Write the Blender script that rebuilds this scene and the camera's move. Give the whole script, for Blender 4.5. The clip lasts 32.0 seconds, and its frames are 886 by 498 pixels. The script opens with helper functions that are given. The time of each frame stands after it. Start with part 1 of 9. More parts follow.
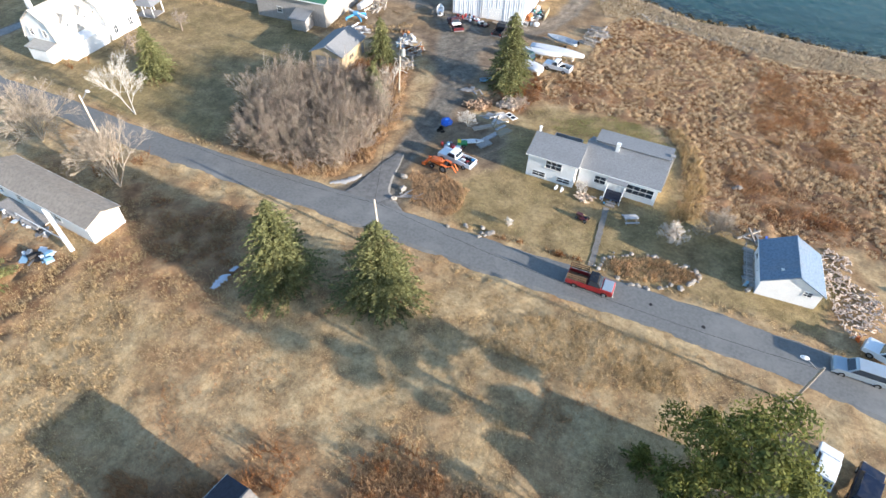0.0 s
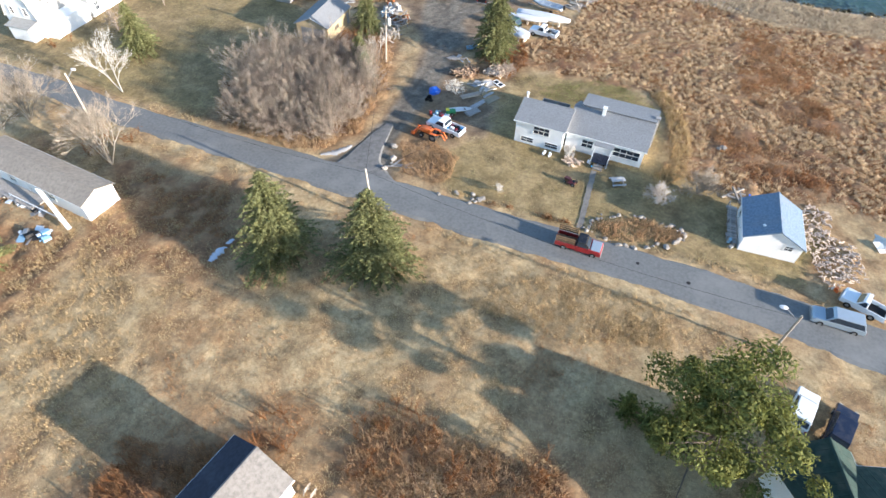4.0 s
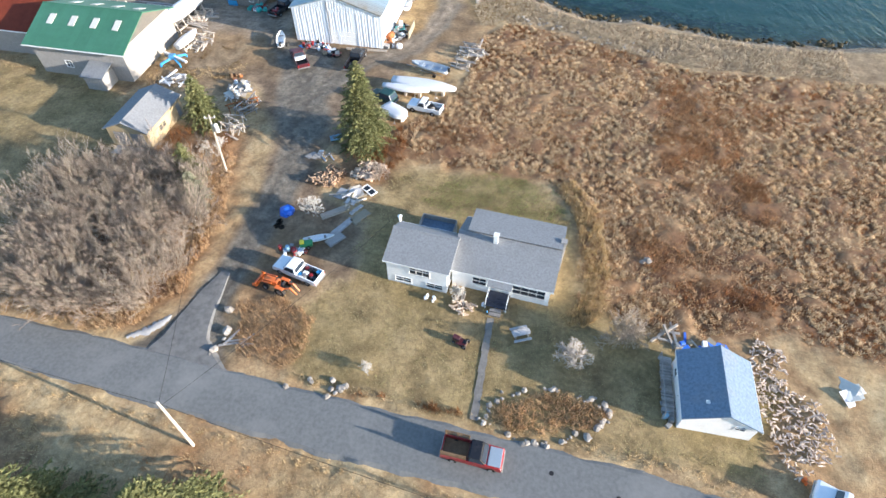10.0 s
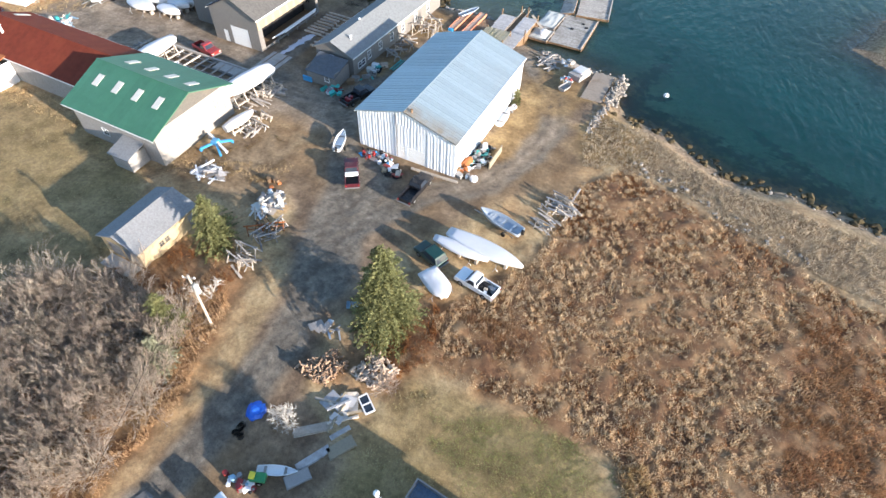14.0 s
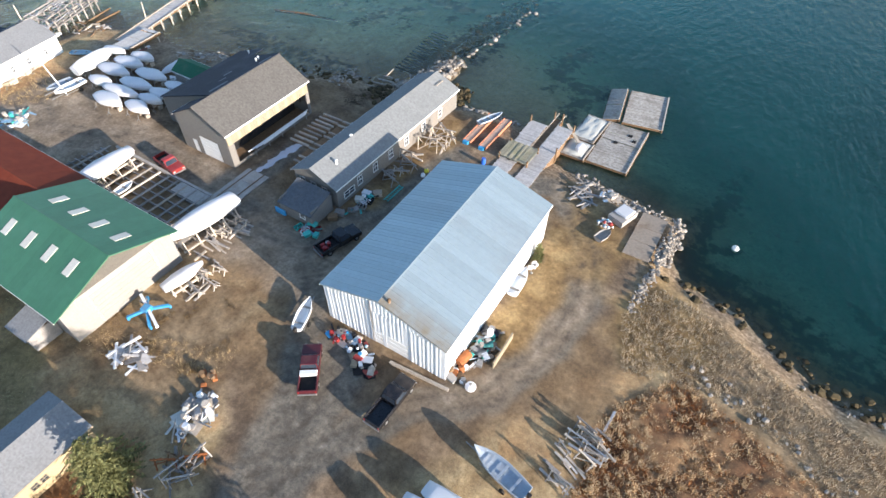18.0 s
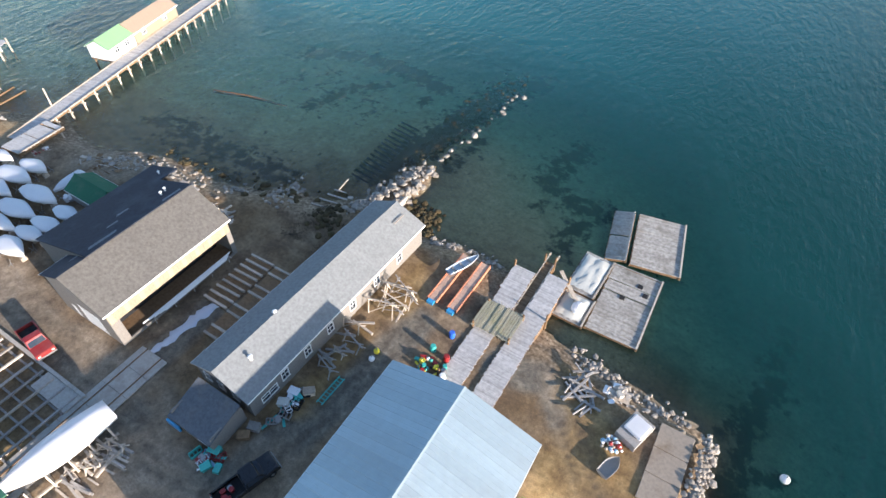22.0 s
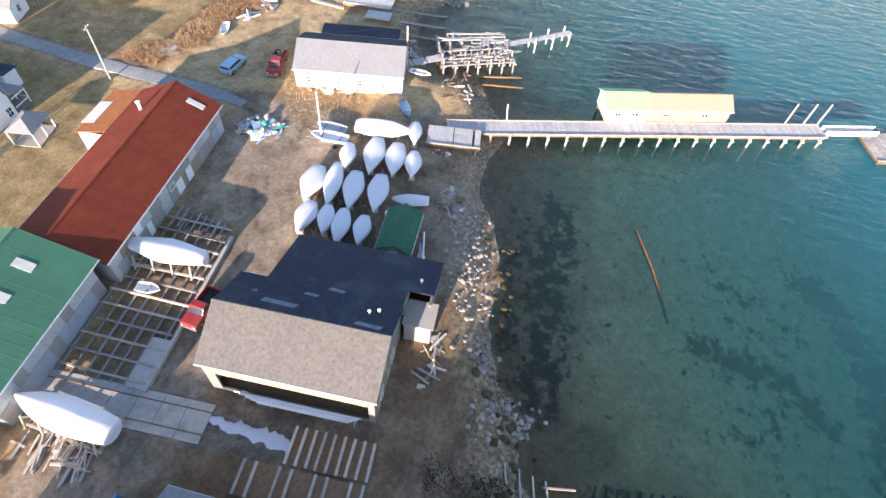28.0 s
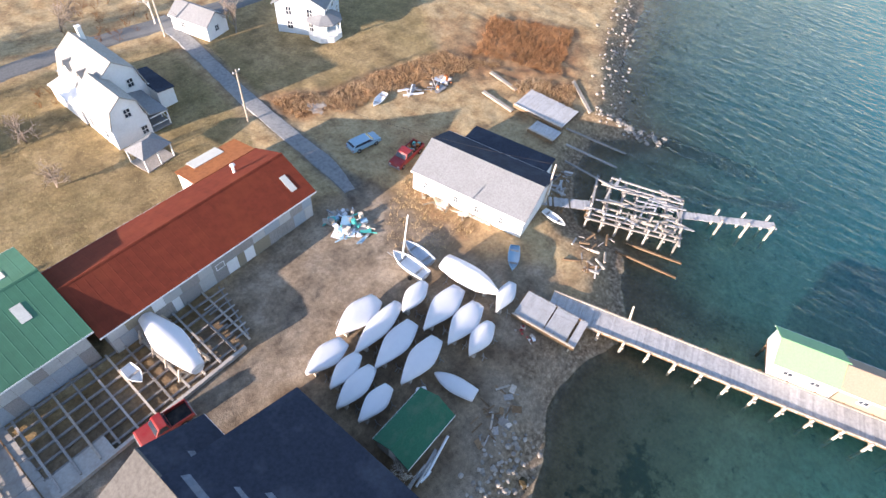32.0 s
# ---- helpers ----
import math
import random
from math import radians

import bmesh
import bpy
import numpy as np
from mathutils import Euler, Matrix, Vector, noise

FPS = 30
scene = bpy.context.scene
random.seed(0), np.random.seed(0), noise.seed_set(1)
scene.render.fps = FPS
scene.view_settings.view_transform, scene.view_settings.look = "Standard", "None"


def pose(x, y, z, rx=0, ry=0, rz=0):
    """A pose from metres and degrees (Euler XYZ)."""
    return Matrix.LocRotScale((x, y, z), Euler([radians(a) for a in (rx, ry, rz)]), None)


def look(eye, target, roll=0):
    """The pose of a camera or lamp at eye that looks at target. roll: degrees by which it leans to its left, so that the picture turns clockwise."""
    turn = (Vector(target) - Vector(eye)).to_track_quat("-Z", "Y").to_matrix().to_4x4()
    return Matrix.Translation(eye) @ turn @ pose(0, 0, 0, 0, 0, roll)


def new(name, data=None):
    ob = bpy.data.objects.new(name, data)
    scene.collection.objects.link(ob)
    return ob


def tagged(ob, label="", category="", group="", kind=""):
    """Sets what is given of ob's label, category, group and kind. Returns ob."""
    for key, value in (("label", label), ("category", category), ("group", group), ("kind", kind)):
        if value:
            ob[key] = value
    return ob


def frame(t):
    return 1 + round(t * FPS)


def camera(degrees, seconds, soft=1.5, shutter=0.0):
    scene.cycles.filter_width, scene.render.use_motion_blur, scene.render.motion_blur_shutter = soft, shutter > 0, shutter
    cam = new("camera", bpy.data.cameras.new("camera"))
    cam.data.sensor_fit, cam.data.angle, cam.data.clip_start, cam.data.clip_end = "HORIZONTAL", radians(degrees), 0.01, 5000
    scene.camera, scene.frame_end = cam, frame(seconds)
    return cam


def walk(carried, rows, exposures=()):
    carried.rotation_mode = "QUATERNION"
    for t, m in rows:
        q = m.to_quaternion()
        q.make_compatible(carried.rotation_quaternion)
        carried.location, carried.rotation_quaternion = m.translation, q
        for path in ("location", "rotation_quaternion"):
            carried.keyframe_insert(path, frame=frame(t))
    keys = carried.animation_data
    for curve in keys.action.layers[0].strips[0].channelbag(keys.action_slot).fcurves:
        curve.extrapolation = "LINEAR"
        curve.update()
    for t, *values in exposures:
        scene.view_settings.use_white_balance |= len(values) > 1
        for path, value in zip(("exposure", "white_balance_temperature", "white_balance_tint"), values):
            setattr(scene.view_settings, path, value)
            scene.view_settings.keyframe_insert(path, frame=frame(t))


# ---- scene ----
cam = camera(77.3, 32.0)
METRES, EYE, TILT, LEAN, TURN = 183.5, 49.0, 0.0, 0.0, 19.6
ROWS = [
    (0.0, 0.0, 0.0, 0.0, 1.32, -45.92, -1.28),
    (0.5, -0.0019, -0.0034, -0.0011, 1.51, -46.24, -0.98),
    (1.0, -0.0028, -0.0067, -0.0018, 1.8, -46.49, -0.81),
    (1.5, -0.0027, -0.0095, -0.0019, 1.9, -46.95, -0.79),
    (2.0, -0.0027, -0.0122, -0.0009, 1.42, -47.39, -0.83),
    (2.5, -0.0025, -0.0135, 0.0001, 1.0, -47.63, -0.86),
    (3.0, -0.0021, -0.0133, 0.0012, 0.58, -47.86, -0.83),
    (3.5, -0.0012, -0.0117, 0.0019, 0.15, -48.23, -0.73),
    (5.5, 0.0097, 0.0093, 0.0031, -2.98, -49.51, -0.3),
    (6.0, 0.0137, 0.0182, 0.0029, -3.71, -49.8, -0.19),
    (6.5, 0.0181, 0.0284, 0.003, -4.45, -50.03, -0.12),
    (7.0, 0.0234, 0.0409, 0.0033, -5.31, -50.36, -0.23),
    (7.5, 0.0286, 0.053, 0.0039, -6.16, -50.29, -0.37),
    (8.0, 0.0352, 0.0678, 0.0041, -6.74, -50.11, -0.29),
    (8.5, 0.0409, 0.0816, 0.0043, -7.27, -50.09, -0.24),
    (9.0, 0.0469, 0.096, 0.0039, -7.71, -49.99, -0.16),
    (9.5, 0.0543, 0.1132, 0.0034, -8.19, -49.85, -0.17),
    (10.0, 0.0613, 0.1301, 0.0034, -8.58, -49.82, -0.15),
    (10.5, 0.0676, 0.1477, 0.0035, -8.76, -49.82, -0.29),
    (11.0, 0.0746, 0.1658, 0.0045, -7.35, -49.92, -0.35),
    (11.5, 0.0799, 0.1847, 0.0053, -2.57, -50.1, -0.68),
    (12.0, 0.0855, 0.2024, 0.0064, 0.66, -50.17, -0.98),
    (12.5, 0.0911, 0.2235, 0.0081, 2.48, -50.44, -1.24),
    (13.0, 0.0945, 0.2435, 0.0092, 2.91, -50.27, -1.47),
    (13.5, 0.0983, 0.2641, 0.0107, 4.89, -49.98, -1.6),
    (14.0, 0.1011, 0.2847, 0.0117, 7.63, -49.32, -1.59),
    (14.5, 0.1026, 0.3052, 0.013, 8.9, -48.97, -1.58),
    (16.5, 0.1051, 0.3824, 0.0128, 11.1, -47.25, -0.92),
    (17.0, 0.1053, 0.4007, 0.0119, 11.6, -47.0, -0.68),
    (17.5, 0.1051, 0.4189, 0.0119, 12.12, -47.2, -0.59),
    (18.0, 0.1046, 0.4357, 0.0121, 12.36, -47.67, -0.64),
    (18.5, 0.1042, 0.4552, 0.0128, 12.24, -48.36, -0.85),
    (19.0, 0.1028, 0.4736, 0.0136, 11.89, -48.71, -1.24),
    (19.5, 0.1015, 0.4927, 0.0149, 11.54, -48.32, -1.47),
    (20.0, 0.0999, 0.5115, 0.016, 11.56, -47.85, -1.55),
    (20.5, 0.0982, 0.5302, 0.0167, 11.65, -47.66, -1.57),
    (21.0, 0.0968, 0.548, 0.0176, 11.74, -47.51, -1.49),
    (21.5, 0.0946, 0.5674, 0.0174, 11.87, -47.31, -1.48),
    (22.0, 0.0926, 0.5856, 0.0173, 12.03, -47.17, -1.45),
    (22.5, 0.0909, 0.6042, 0.0174, 15.13, -47.23, -1.63),
    (23.0, 0.0889, 0.6229, 0.0183, 19.81, -47.89, -1.98),
    (23.5, 0.086, 0.6413, 0.0193, 24.45, -48.71, -2.37),
    (24.0, 0.0831, 0.6587, 0.0197, 28.67, -49.23, -2.58),
    (24.5, 0.0783, 0.6779, 0.0203, 33.66, -50.02, -2.83),
    (25.0, 0.0734, 0.6966, 0.0212, 39.22, -50.82, -3.0),
    (25.5, 0.0669, 0.7154, 0.0218, 47.09, -51.35, -3.06),
    (26.0, 0.0596, 0.7347, 0.0226, 56.22, -52.05, -3.01),
    (26.5, 0.0512, 0.752, 0.0226, 64.69, -52.53, -3.06),
    (28.5, 0.0051, 0.814, 0.0228, 86.49, -52.07, -4.21),
    (29.0, -0.0099, 0.826, 0.0232, 91.65, -52.09, -4.35),
    (29.5, -0.0236, 0.8347, 0.0235, 95.84, -52.07, -4.48),
    (30.0, -0.0387, 0.842, 0.0235, 99.34, -51.72, -4.54),
    (30.5, -0.0538, 0.8474, 0.0235, 102.22, -51.32, -4.55),
    (31.0, -0.0701, 0.8516, 0.0233, 105.05, -51.06, -4.38),
    (31.5, -0.084, 0.8535, 0.0224, 107.52, -50.92, -4.2),
    (32.0, -0.0996, 0.8542, 0.0209, 109.65, -50.52, -4.1),
]
walk(cam, [(t, pose(0, 0, EYE, TILT, LEAN, TURN) @ pose(METRES * x, METRES * y, METRES * z, 90 + pitch, roll, yaw)) for t, x, y, z, yaw, pitch, roll in ROWS],
     [(0.0, 1.22, 6200, 10), (3.0, 1.3, 6150, 10), (6.0, 1.3, 6100, 9), (9.0, 1.28, 6100, 9), (14.5, 1.18, 6300, 11), (17.0, 0.98, 6350, 11), (21.0, 0.98, 6350, 12), (24.0, 1.32, 6500, 15), (28.5, 1.4, 6700, 20), (32.0, 1.34, 6650, 20)])

# ---- light: a low winter sun from the east, open sky ----
SUN_EL, SUN_AZ = 12.6, 99.5
world = bpy.data.worlds.new("sky")
scene.world = world
world.use_nodes = True
wn = world.node_tree.nodes
sky = wn.new("ShaderNodeTexSky")
sky.sky_type, sky.sun_disc = "NISHITA", False
sky.ozone_density, sky.dust_density = 2.2, 0.6
sky.sun_elevation, sky.sun_rotation = radians(SUN_EL), radians(SUN_AZ)
wn["Background"].inputs["Strength"].default_value = 0.18
world.node_tree.links.new(sky.outputs["Color"], wn["Background"].inputs["Color"])
sun = new("sun", bpy.data.lights.new("sun", "SUN"))
sun.data.energy, sun.data.angle, sun.data.color = 6.0, radians(0.6), (1.0, 0.885, 0.765)
sun_from = Vector((math.sin(radians(SUN_AZ)) * math.cos(radians(SUN_EL)), math.cos(radians(SUN_AZ)) * math.cos(radians(SUN_EL)), math.sin(radians(SUN_EL))))
sun.matrix_world = look(sun_from * 300, (0, 0, 0))

# ---- materials ----
def node(nt, kind, **values):
    n = nt.nodes.new(kind)
    for key, value in values.items():
        n.inputs[key.replace("_", " ")].default_value = value
    return n


def ramp_of(nt, fac, stops):
    r = nt.nodes.new("ShaderNodeValToRGB")
    r.color_ramp.elements[0].position, r.color_ramp.elements[0].color = stops[0][0], (*stops[0][1], 1)
    r.color_ramp.elements[1].position, r.color_ramp.elements[1].color = stops[-1][0], (*stops[-1][1], 1)
    for p, c in stops[1:-1]:
        r.color_ramp.elements.new(p).color = (*c, 1)
    nt.links.new(fac, r.inputs["Fac"])
    return r.outputs["Color"]


def mixed(nt, fac, a, b, blend="MIX"):
    m = nt.nodes.new("ShaderNodeMix")
    m.data_type, m.blend_type = "RGBA", blend
    for socket, value in ((m.inputs[0], fac), (m.inputs[6], a), (m.inputs[7], b)):
        if isinstance(value, bpy.types.NodeSocket):
            nt.links.new(value, socket)
        elif isinstance(value, tuple):
            socket.default_value = (*value, 1)
        else:
            socket.default_value = value
    return m.outputs[2]


def noise_of(nt, scale, detail=4.0, vector=None, rough=0.6, stretch=None):
    n = node(nt, "ShaderNodeTexNoise", Scale=scale, Detail=detail, Roughness=rough)
    if vector is None:
        vector = nt.nodes.new("ShaderNodeNewGeometry").outputs["Position"]
    if stretch:
        mp = nt.nodes.new("ShaderNodeMapping")
        mp.inputs["Scale"].default_value = stretch
        nt.links.new(vector, mp.inputs["Vector"])
        vector = mp.outputs["Vector"]
    nt.links.new(vector, n.inputs["Vector"])
    return n.outputs["Fac"]


def finish(nt, color, rough=0.8, metal=0.0, height=None, bump=0.3, distance=0.05, rough_fac=None):
    b = nt.nodes["Principled BSDF"]
    if isinstance(color, tuple):
        b.inputs["Base Color"].default_value = (*color, 1)
    else:
        nt.links.new(color, b.inputs["Base Color"])
    b.inputs["Roughness"].default_value, b.inputs["Metallic"].default_value = rough, metal
    if height is not None:
        bp = node(nt, "ShaderNodeBump", Strength=bump, Distance=distance)
        nt.links.new(height, bp.inputs["Height"])
        nt.links.new(bp.outputs["Normal"], b.inputs["Normal"])
    return b


def tree_of(name):
    m = bpy.data.materials.new(name)
    m.use_nodes = True
    return m, m.node_tree


def surface(name, color, rough=0.7, metal=0.0, vary=0.25, grain=6.0, coarse=0.5, stain=(0.25, 0.2, 0.15), stained=0.25, bump=0.25, stretch=None, island=0.0, distance=0.03, leaf=0.0):
    """A general worn surface: grain, coarse stains, relief, and tone that differs from object to object."""
    m, nt = tree_of(name)
    fine = noise_of(nt, grain, 5, stretch=stretch)
    wide = noise_of(nt, coarse, 4)
    dark = tuple(c * (1 - vary) for c in color)
    light = tuple(min(1, c * (1 + vary * 0.6)) for c in color)
    c = ramp_of(nt, fine, [(0.3, dark), (0.55, color), (0.75, light)])
    mask = ramp_of(nt, wide, [(0.5, (0, 0, 0)), (0.75, (1, 1, 1))])
    scale = nt.nodes.new("ShaderNodeMath")
    scale.operation = "MULTIPLY"
    scale.inputs[1].default_value = stained
    nt.links.new(mask, scale.inputs[0])
    c = mixed(nt, scale.outputs[0], c, stain)
    if island:
        g = nt.nodes.new("ShaderNodeNewGeometry")
        o = nt.nodes.new("ShaderNodeObjectInfo")
        add = nt.nodes.new("ShaderNodeMath")
        add.operation = "ADD"
        nt.links.new(g.outputs["Random Per Island"], add.inputs[0])
        nt.links.new(o.outputs["Random"], add.inputs[1])
        frac = nt.nodes.new("ShaderNodeMath")
        frac.operation = "FRACT"
        nt.links.new(add.outputs[0], frac.inputs[0])
        tone = ramp_of(nt, frac.outputs[0], [(0.0, (1 - island,) * 3), (1.0, (1 + island * 0.6,) * 3)])
        c = mixed(nt, 1.0, c, tone, "MULTIPLY")
    b = finish(nt, c, rough, metal, fine, bump, distance)
    b.inputs["Specular IOR Level"].default_value = 0.2 if rough > 0.7 and not metal else 0.5
    if leaf:
        t = nt.nodes.new("ShaderNodeBsdfTranslucent")
        nt.links.new(c, t.inputs["Color"])
        b.inputs["Specular IOR Level"].default_value = 0.15
        mix = nt.nodes.new("ShaderNodeMixShader")
        mix.inputs["Fac"].default_value = leaf
        nt.links.new(b.outputs[0], mix.inputs[1])
        nt.links.new(t.outputs[0], mix.inputs[2])
        nt.links.new(mix.outputs[0], nt.nodes["Material Output"].inputs["Surface"])
    return m


SIDING_W = surface("white_siding", (0.80, 0.80, 0.79), 0.6, vary=0.08, stained=0.15)
BARN_W = surface("white_metal_siding", (0.72, 0.75, 0.78), 0.45, 0.0, vary=0.06, stained=0.12)
SHINGLE_G = surface("weathered_shingle", (0.215, 0.20, 0.182), 0.9, vary=0.3, grain=4, stained=0.3, stretch=(1, 1, 6))
TAN_W = surface("tan_clapboard", (0.29, 0.245, 0.175), 0.8, vary=0.15, stained=0.2)
YELLOW_W = surface("yellow_plywood", (0.46, 0.355, 0.21), 0.75, vary=0.15, stained=0.2)
GREY_W = surface("bare_grey_boards", (0.33, 0.31, 0.29), 0.85, vary=0.3, grain=3, stretch=(6, 6, 1))
ASPHALT_R = surface("grey_asphalt_shingles", (0.23, 0.235, 0.24), 0.92, vary=0.22, grain=5, coarse=0.35, stain=(0.15, 0.15, 0.15), stained=0.35)
BROWN_R = surface("brown_asphalt_shingles", (0.20, 0.185, 0.17), 0.92, vary=0.3, grain=3.2, coarse=0.35, stain=(0.12, 0.11, 0.1), stained=0.35)
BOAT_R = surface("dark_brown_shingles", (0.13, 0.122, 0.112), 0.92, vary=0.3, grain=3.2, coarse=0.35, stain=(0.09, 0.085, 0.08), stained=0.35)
SLATE_R = surface("neutral_grey_shingles", (0.225, 0.235, 0.235), 0.92, vary=0.22, grain=3.2, coarse=0.35, stain=(0.16, 0.165, 0.17), stained=0.4)
LEAN_R = surface("dark_slate_felt", (0.115, 0.125, 0.14), 0.92, vary=0.25, grain=3)
BLUE_R = surface("blue_grey_shingles", (0.16, 0.215, 0.285), 0.9, vary=0.25, grain=4)
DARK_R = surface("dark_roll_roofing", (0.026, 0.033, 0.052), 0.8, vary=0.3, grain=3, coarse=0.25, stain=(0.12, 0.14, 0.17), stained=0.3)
FARM_R = surface("pale_farm_shingles", (0.36, 0.345, 0.315), 0.92, vary=0.18, grain=3, coarse=0.3, stain=(0.28, 0.27, 0.25), stained=0.4)
METAL_R = surface("galvanised_roof_sheet", (0.34, 0.42, 0.46), 0.5, 0.45, vary=0.06, grain=1.5, coarse=0.12, stain=(0.30, 0.31, 0.31), stained=0.35, island=0.08, bump=0.06)
GREEN_R = surface("green_metal_roof", (0.045, 0.15, 0.085), 0.55, 0.0, vary=0.12, grain=1.2, coarse=0.2, stain=(0.07, 0.20, 0.13), stained=0.4, island=0.08, bump=0.08)


def edge_stain(m, color, lo, hi, ridge):
    """A brown weather stain that runs in from the south edge of the sunny roof slope."""
    nt = m.node_tree
    b = nt.nodes["Principled BSDF"]
    old = b.inputs["Base Color"].links[0].from_socket
    sep = nt.nodes.new("ShaderNodeSeparateXYZ")
    nt.links.new(nt.nodes.new("ShaderNodeNewGeometry").outputs["Position"], sep.inputs[0])
    near = nt.nodes.new("ShaderNodeMapRange")
    for key, value in (("From Min", lo), ("From Max", hi), ("To Min", 0.85), ("To Max", 0.0)):
        near.inputs[key].default_value = value
    nt.links.new(sep.outputs["Y"], near.inputs["Value"])
    side = nt.nodes.new("ShaderNodeMath")
    side.operation = "GREATER_THAN"
    side.inputs[1].default_value = ridge
    nt.links.new(sep.outputs["X"], side.inputs[0])
    blot = ramp_of(nt, noise_of(nt, 0.7, 5), [(0.3, (0.35,) * 3), (0.6, (1, 1, 1))])
    one = nt.nodes.new("ShaderNodeMath")
    one.operation = "MULTIPLY"
    nt.links.new(near.outputs[0], one.inputs[0])
    nt.links.new(side.outputs[0], one.inputs[1])
    two = nt.nodes.new("ShaderNodeMath")
    two.operation = "MULTIPLY"
    nt.links.new(one.outputs[0], two.inputs[0])
    nt.links.new(blot, two.inputs[1])
    nt.links.new(mixed(nt, two.outputs[0], old, color), b.inputs["Base Color"])


edge_stain(METAL_R, (0.24, 0.17, 0.085), 105.0, 108.0, -29.75)
RED_R = surface("rust_red_metal_roof", (0.17, 0.033, 0.016), 0.85, 0.0, vary=0.18, grain=1.3, coarse=0.25, stain=(0.24, 0.055, 0.022), stained=0.5, island=0.07, bump=0.1)
RUST = surface("orange_rust", (0.33, 0.12, 0.045), 0.85, 0.0, vary=0.3, grain=2, stain=(0.25, 0.1, 0.05), stained=0.5)
TRIM = surface("white_trim", (0.78, 0.78, 0.76), 0.55, vary=0.06, stained=0.1)
DARK = surface("near_black", (0.02, 0.02, 0.022), 0.8, vary=0.2)
GLASS = surface("window_glass", (0.03, 0.04, 0.055), 0.08, vary=0.2, bump=0.0, stained=0.1)
SKYLIGHT = surface("fibreglass_skylight", (0.56, 0.55, 0.49), 0.5, vary=0.1)
WOOD = surface("silvered_wood", (0.36, 0.33, 0.30), 0.85, vary=0.3, grain=3, stretch=(2, 2, 8), island=0.35)
PALEWOOD = surface("pale_dry_timber", (0.52, 0.45, 0.37), 0.85, vary=0.25, grain=3, island=0.3)
DECK = surface("grey_deck_boards", (0.47, 0.455, 0.445), 0.88, vary=0.25, grain=2.5, coarse=0.6, stain=(0.25, 0.23, 0.21), stained=0.4, island=0.16)
BROWNWOOD = surface("brown_timber", (0.22, 0.14, 0.08), 0.85, vary=0.3, grain=3, island=0.3)
CONCRETE = surface("concrete", (0.42, 0.39, 0.35), 0.9, vary=0.15, grain=4, coarse=0.7, stain=(0.24, 0.19, 0.15), stained=0.6)
WRAP = surface("white_shrink_wrap", (0.84, 0.84, 0.86), 0.4, vary=0.03, stained=0.04, bump=0.12, grain=2, leaf=0.35)
HULL_W = surface("white_gelcoat", (0.75, 0.76, 0.76), 0.25, vary=0.05, stained=0.1, bump=0.03)
ALU = surface("aluminium", (0.45, 0.5, 0.55), 0.4, 0.5, vary=0.12)
BLUE_P = surface("blue_paint", (0.04, 0.28, 0.55), 0.4, vary=0.15)
BLUE_T = surface("blue_tarp", (0.02, 0.13, 0.6), 0.5, vary=0.2)
TEAL_P = surface("teal_paint", (0.05, 0.4, 0.35), 0.5, vary=0.15)
ORANGE_P = surface("orange_paint", (0.75, 0.16, 0.03), 0.45, vary=0.15)
RED_P = surface("red_paint", (0.27, 0.02, 0.02), 0.3, vary=0.12)
MAROON_P = surface("maroon_paint", (0.075, 0.012, 0.018), 0.4, vary=0.2)
BLACK_P = surface("black_paint", (0.015, 0.015, 0.018), 0.25, vary=0.2)
WHITE_P = surface("white_car_paint", (0.78, 0.79, 0.8), 0.25, vary=0.04, stained=0.05, bump=0.02)
SILVER_P = surface("silver_blue_paint", (0.36, 0.42, 0.47), 0.3, 0.3, vary=0.06, bump=0.02)
LBLUE_P = surface("light_blue_paint", (0.25, 0.42, 0.55), 0.35, vary=0.08)
GREEN_P = surface("green_paint", (0.03, 0.22, 0.08), 0.5, vary=0.15)
YELLOW_P = surface("yellow_plastic", (0.8, 0.65, 0.05), 0.5, vary=0.1)
TYRE = surface("tyre_rubber", (0.018, 0.018, 0.018), 0.85, vary=0.2)
STEEL = surface("dull_steel", (0.3, 0.3, 0.3), 0.45, 0.6, vary=0.2)
ROCK = surface("granite_rock", (0.34, 0.305, 0.265), 0.9, vary=0.3, grain=3, stain=(0.17, 0.14, 0.10), stained=0.4, island=0.35)
WEEDROCK = surface("weed_covered_rock", (0.075, 0.058, 0.03), 0.85, vary=0.5, grain=3, stain=(0.125, 0.092, 0.042), stained=0.6, island=0.4)
FIREWOOD = surface("split_firewood", (0.62, 0.48, 0.36), 0.85, vary=0.25, island=0.45)
BARK = surface("brown_bark", (0.13, 0.10, 0.08), 0.95, vary=0.3)
BIRCH = surface("pale_birch_bark", (0.62, 0.58, 0.52), 0.8, vary=0.25)
TWIG = surface("grey_twigs", (0.43, 0.35, 0.285), 0.95, vary=0.25, grain=0.5, island=0.4, leaf=0.25)
NEEDLE = surface("spruce_needles", (0.225, 0.23, 0.10), 0.8, vary=0.4, grain=0.8, stain=(0.34, 0.32, 0.15), stained=0.6, island=0.45, leaf=0.3)
STRAW = surface("dry_straw", (0.60, 0.44, 0.24), 0.95, vary=0.2, grain=0.3, island=0.4, leaf=0.4)
MARSHGRASS = surface("russet_marsh_grass", (0.52, 0.34, 0.19), 0.95, vary=0.3, grain=0.3, coarse=0.1, stain=(0.63, 0.50, 0.33), stained=0.85, island=0.35, leaf=0.4)
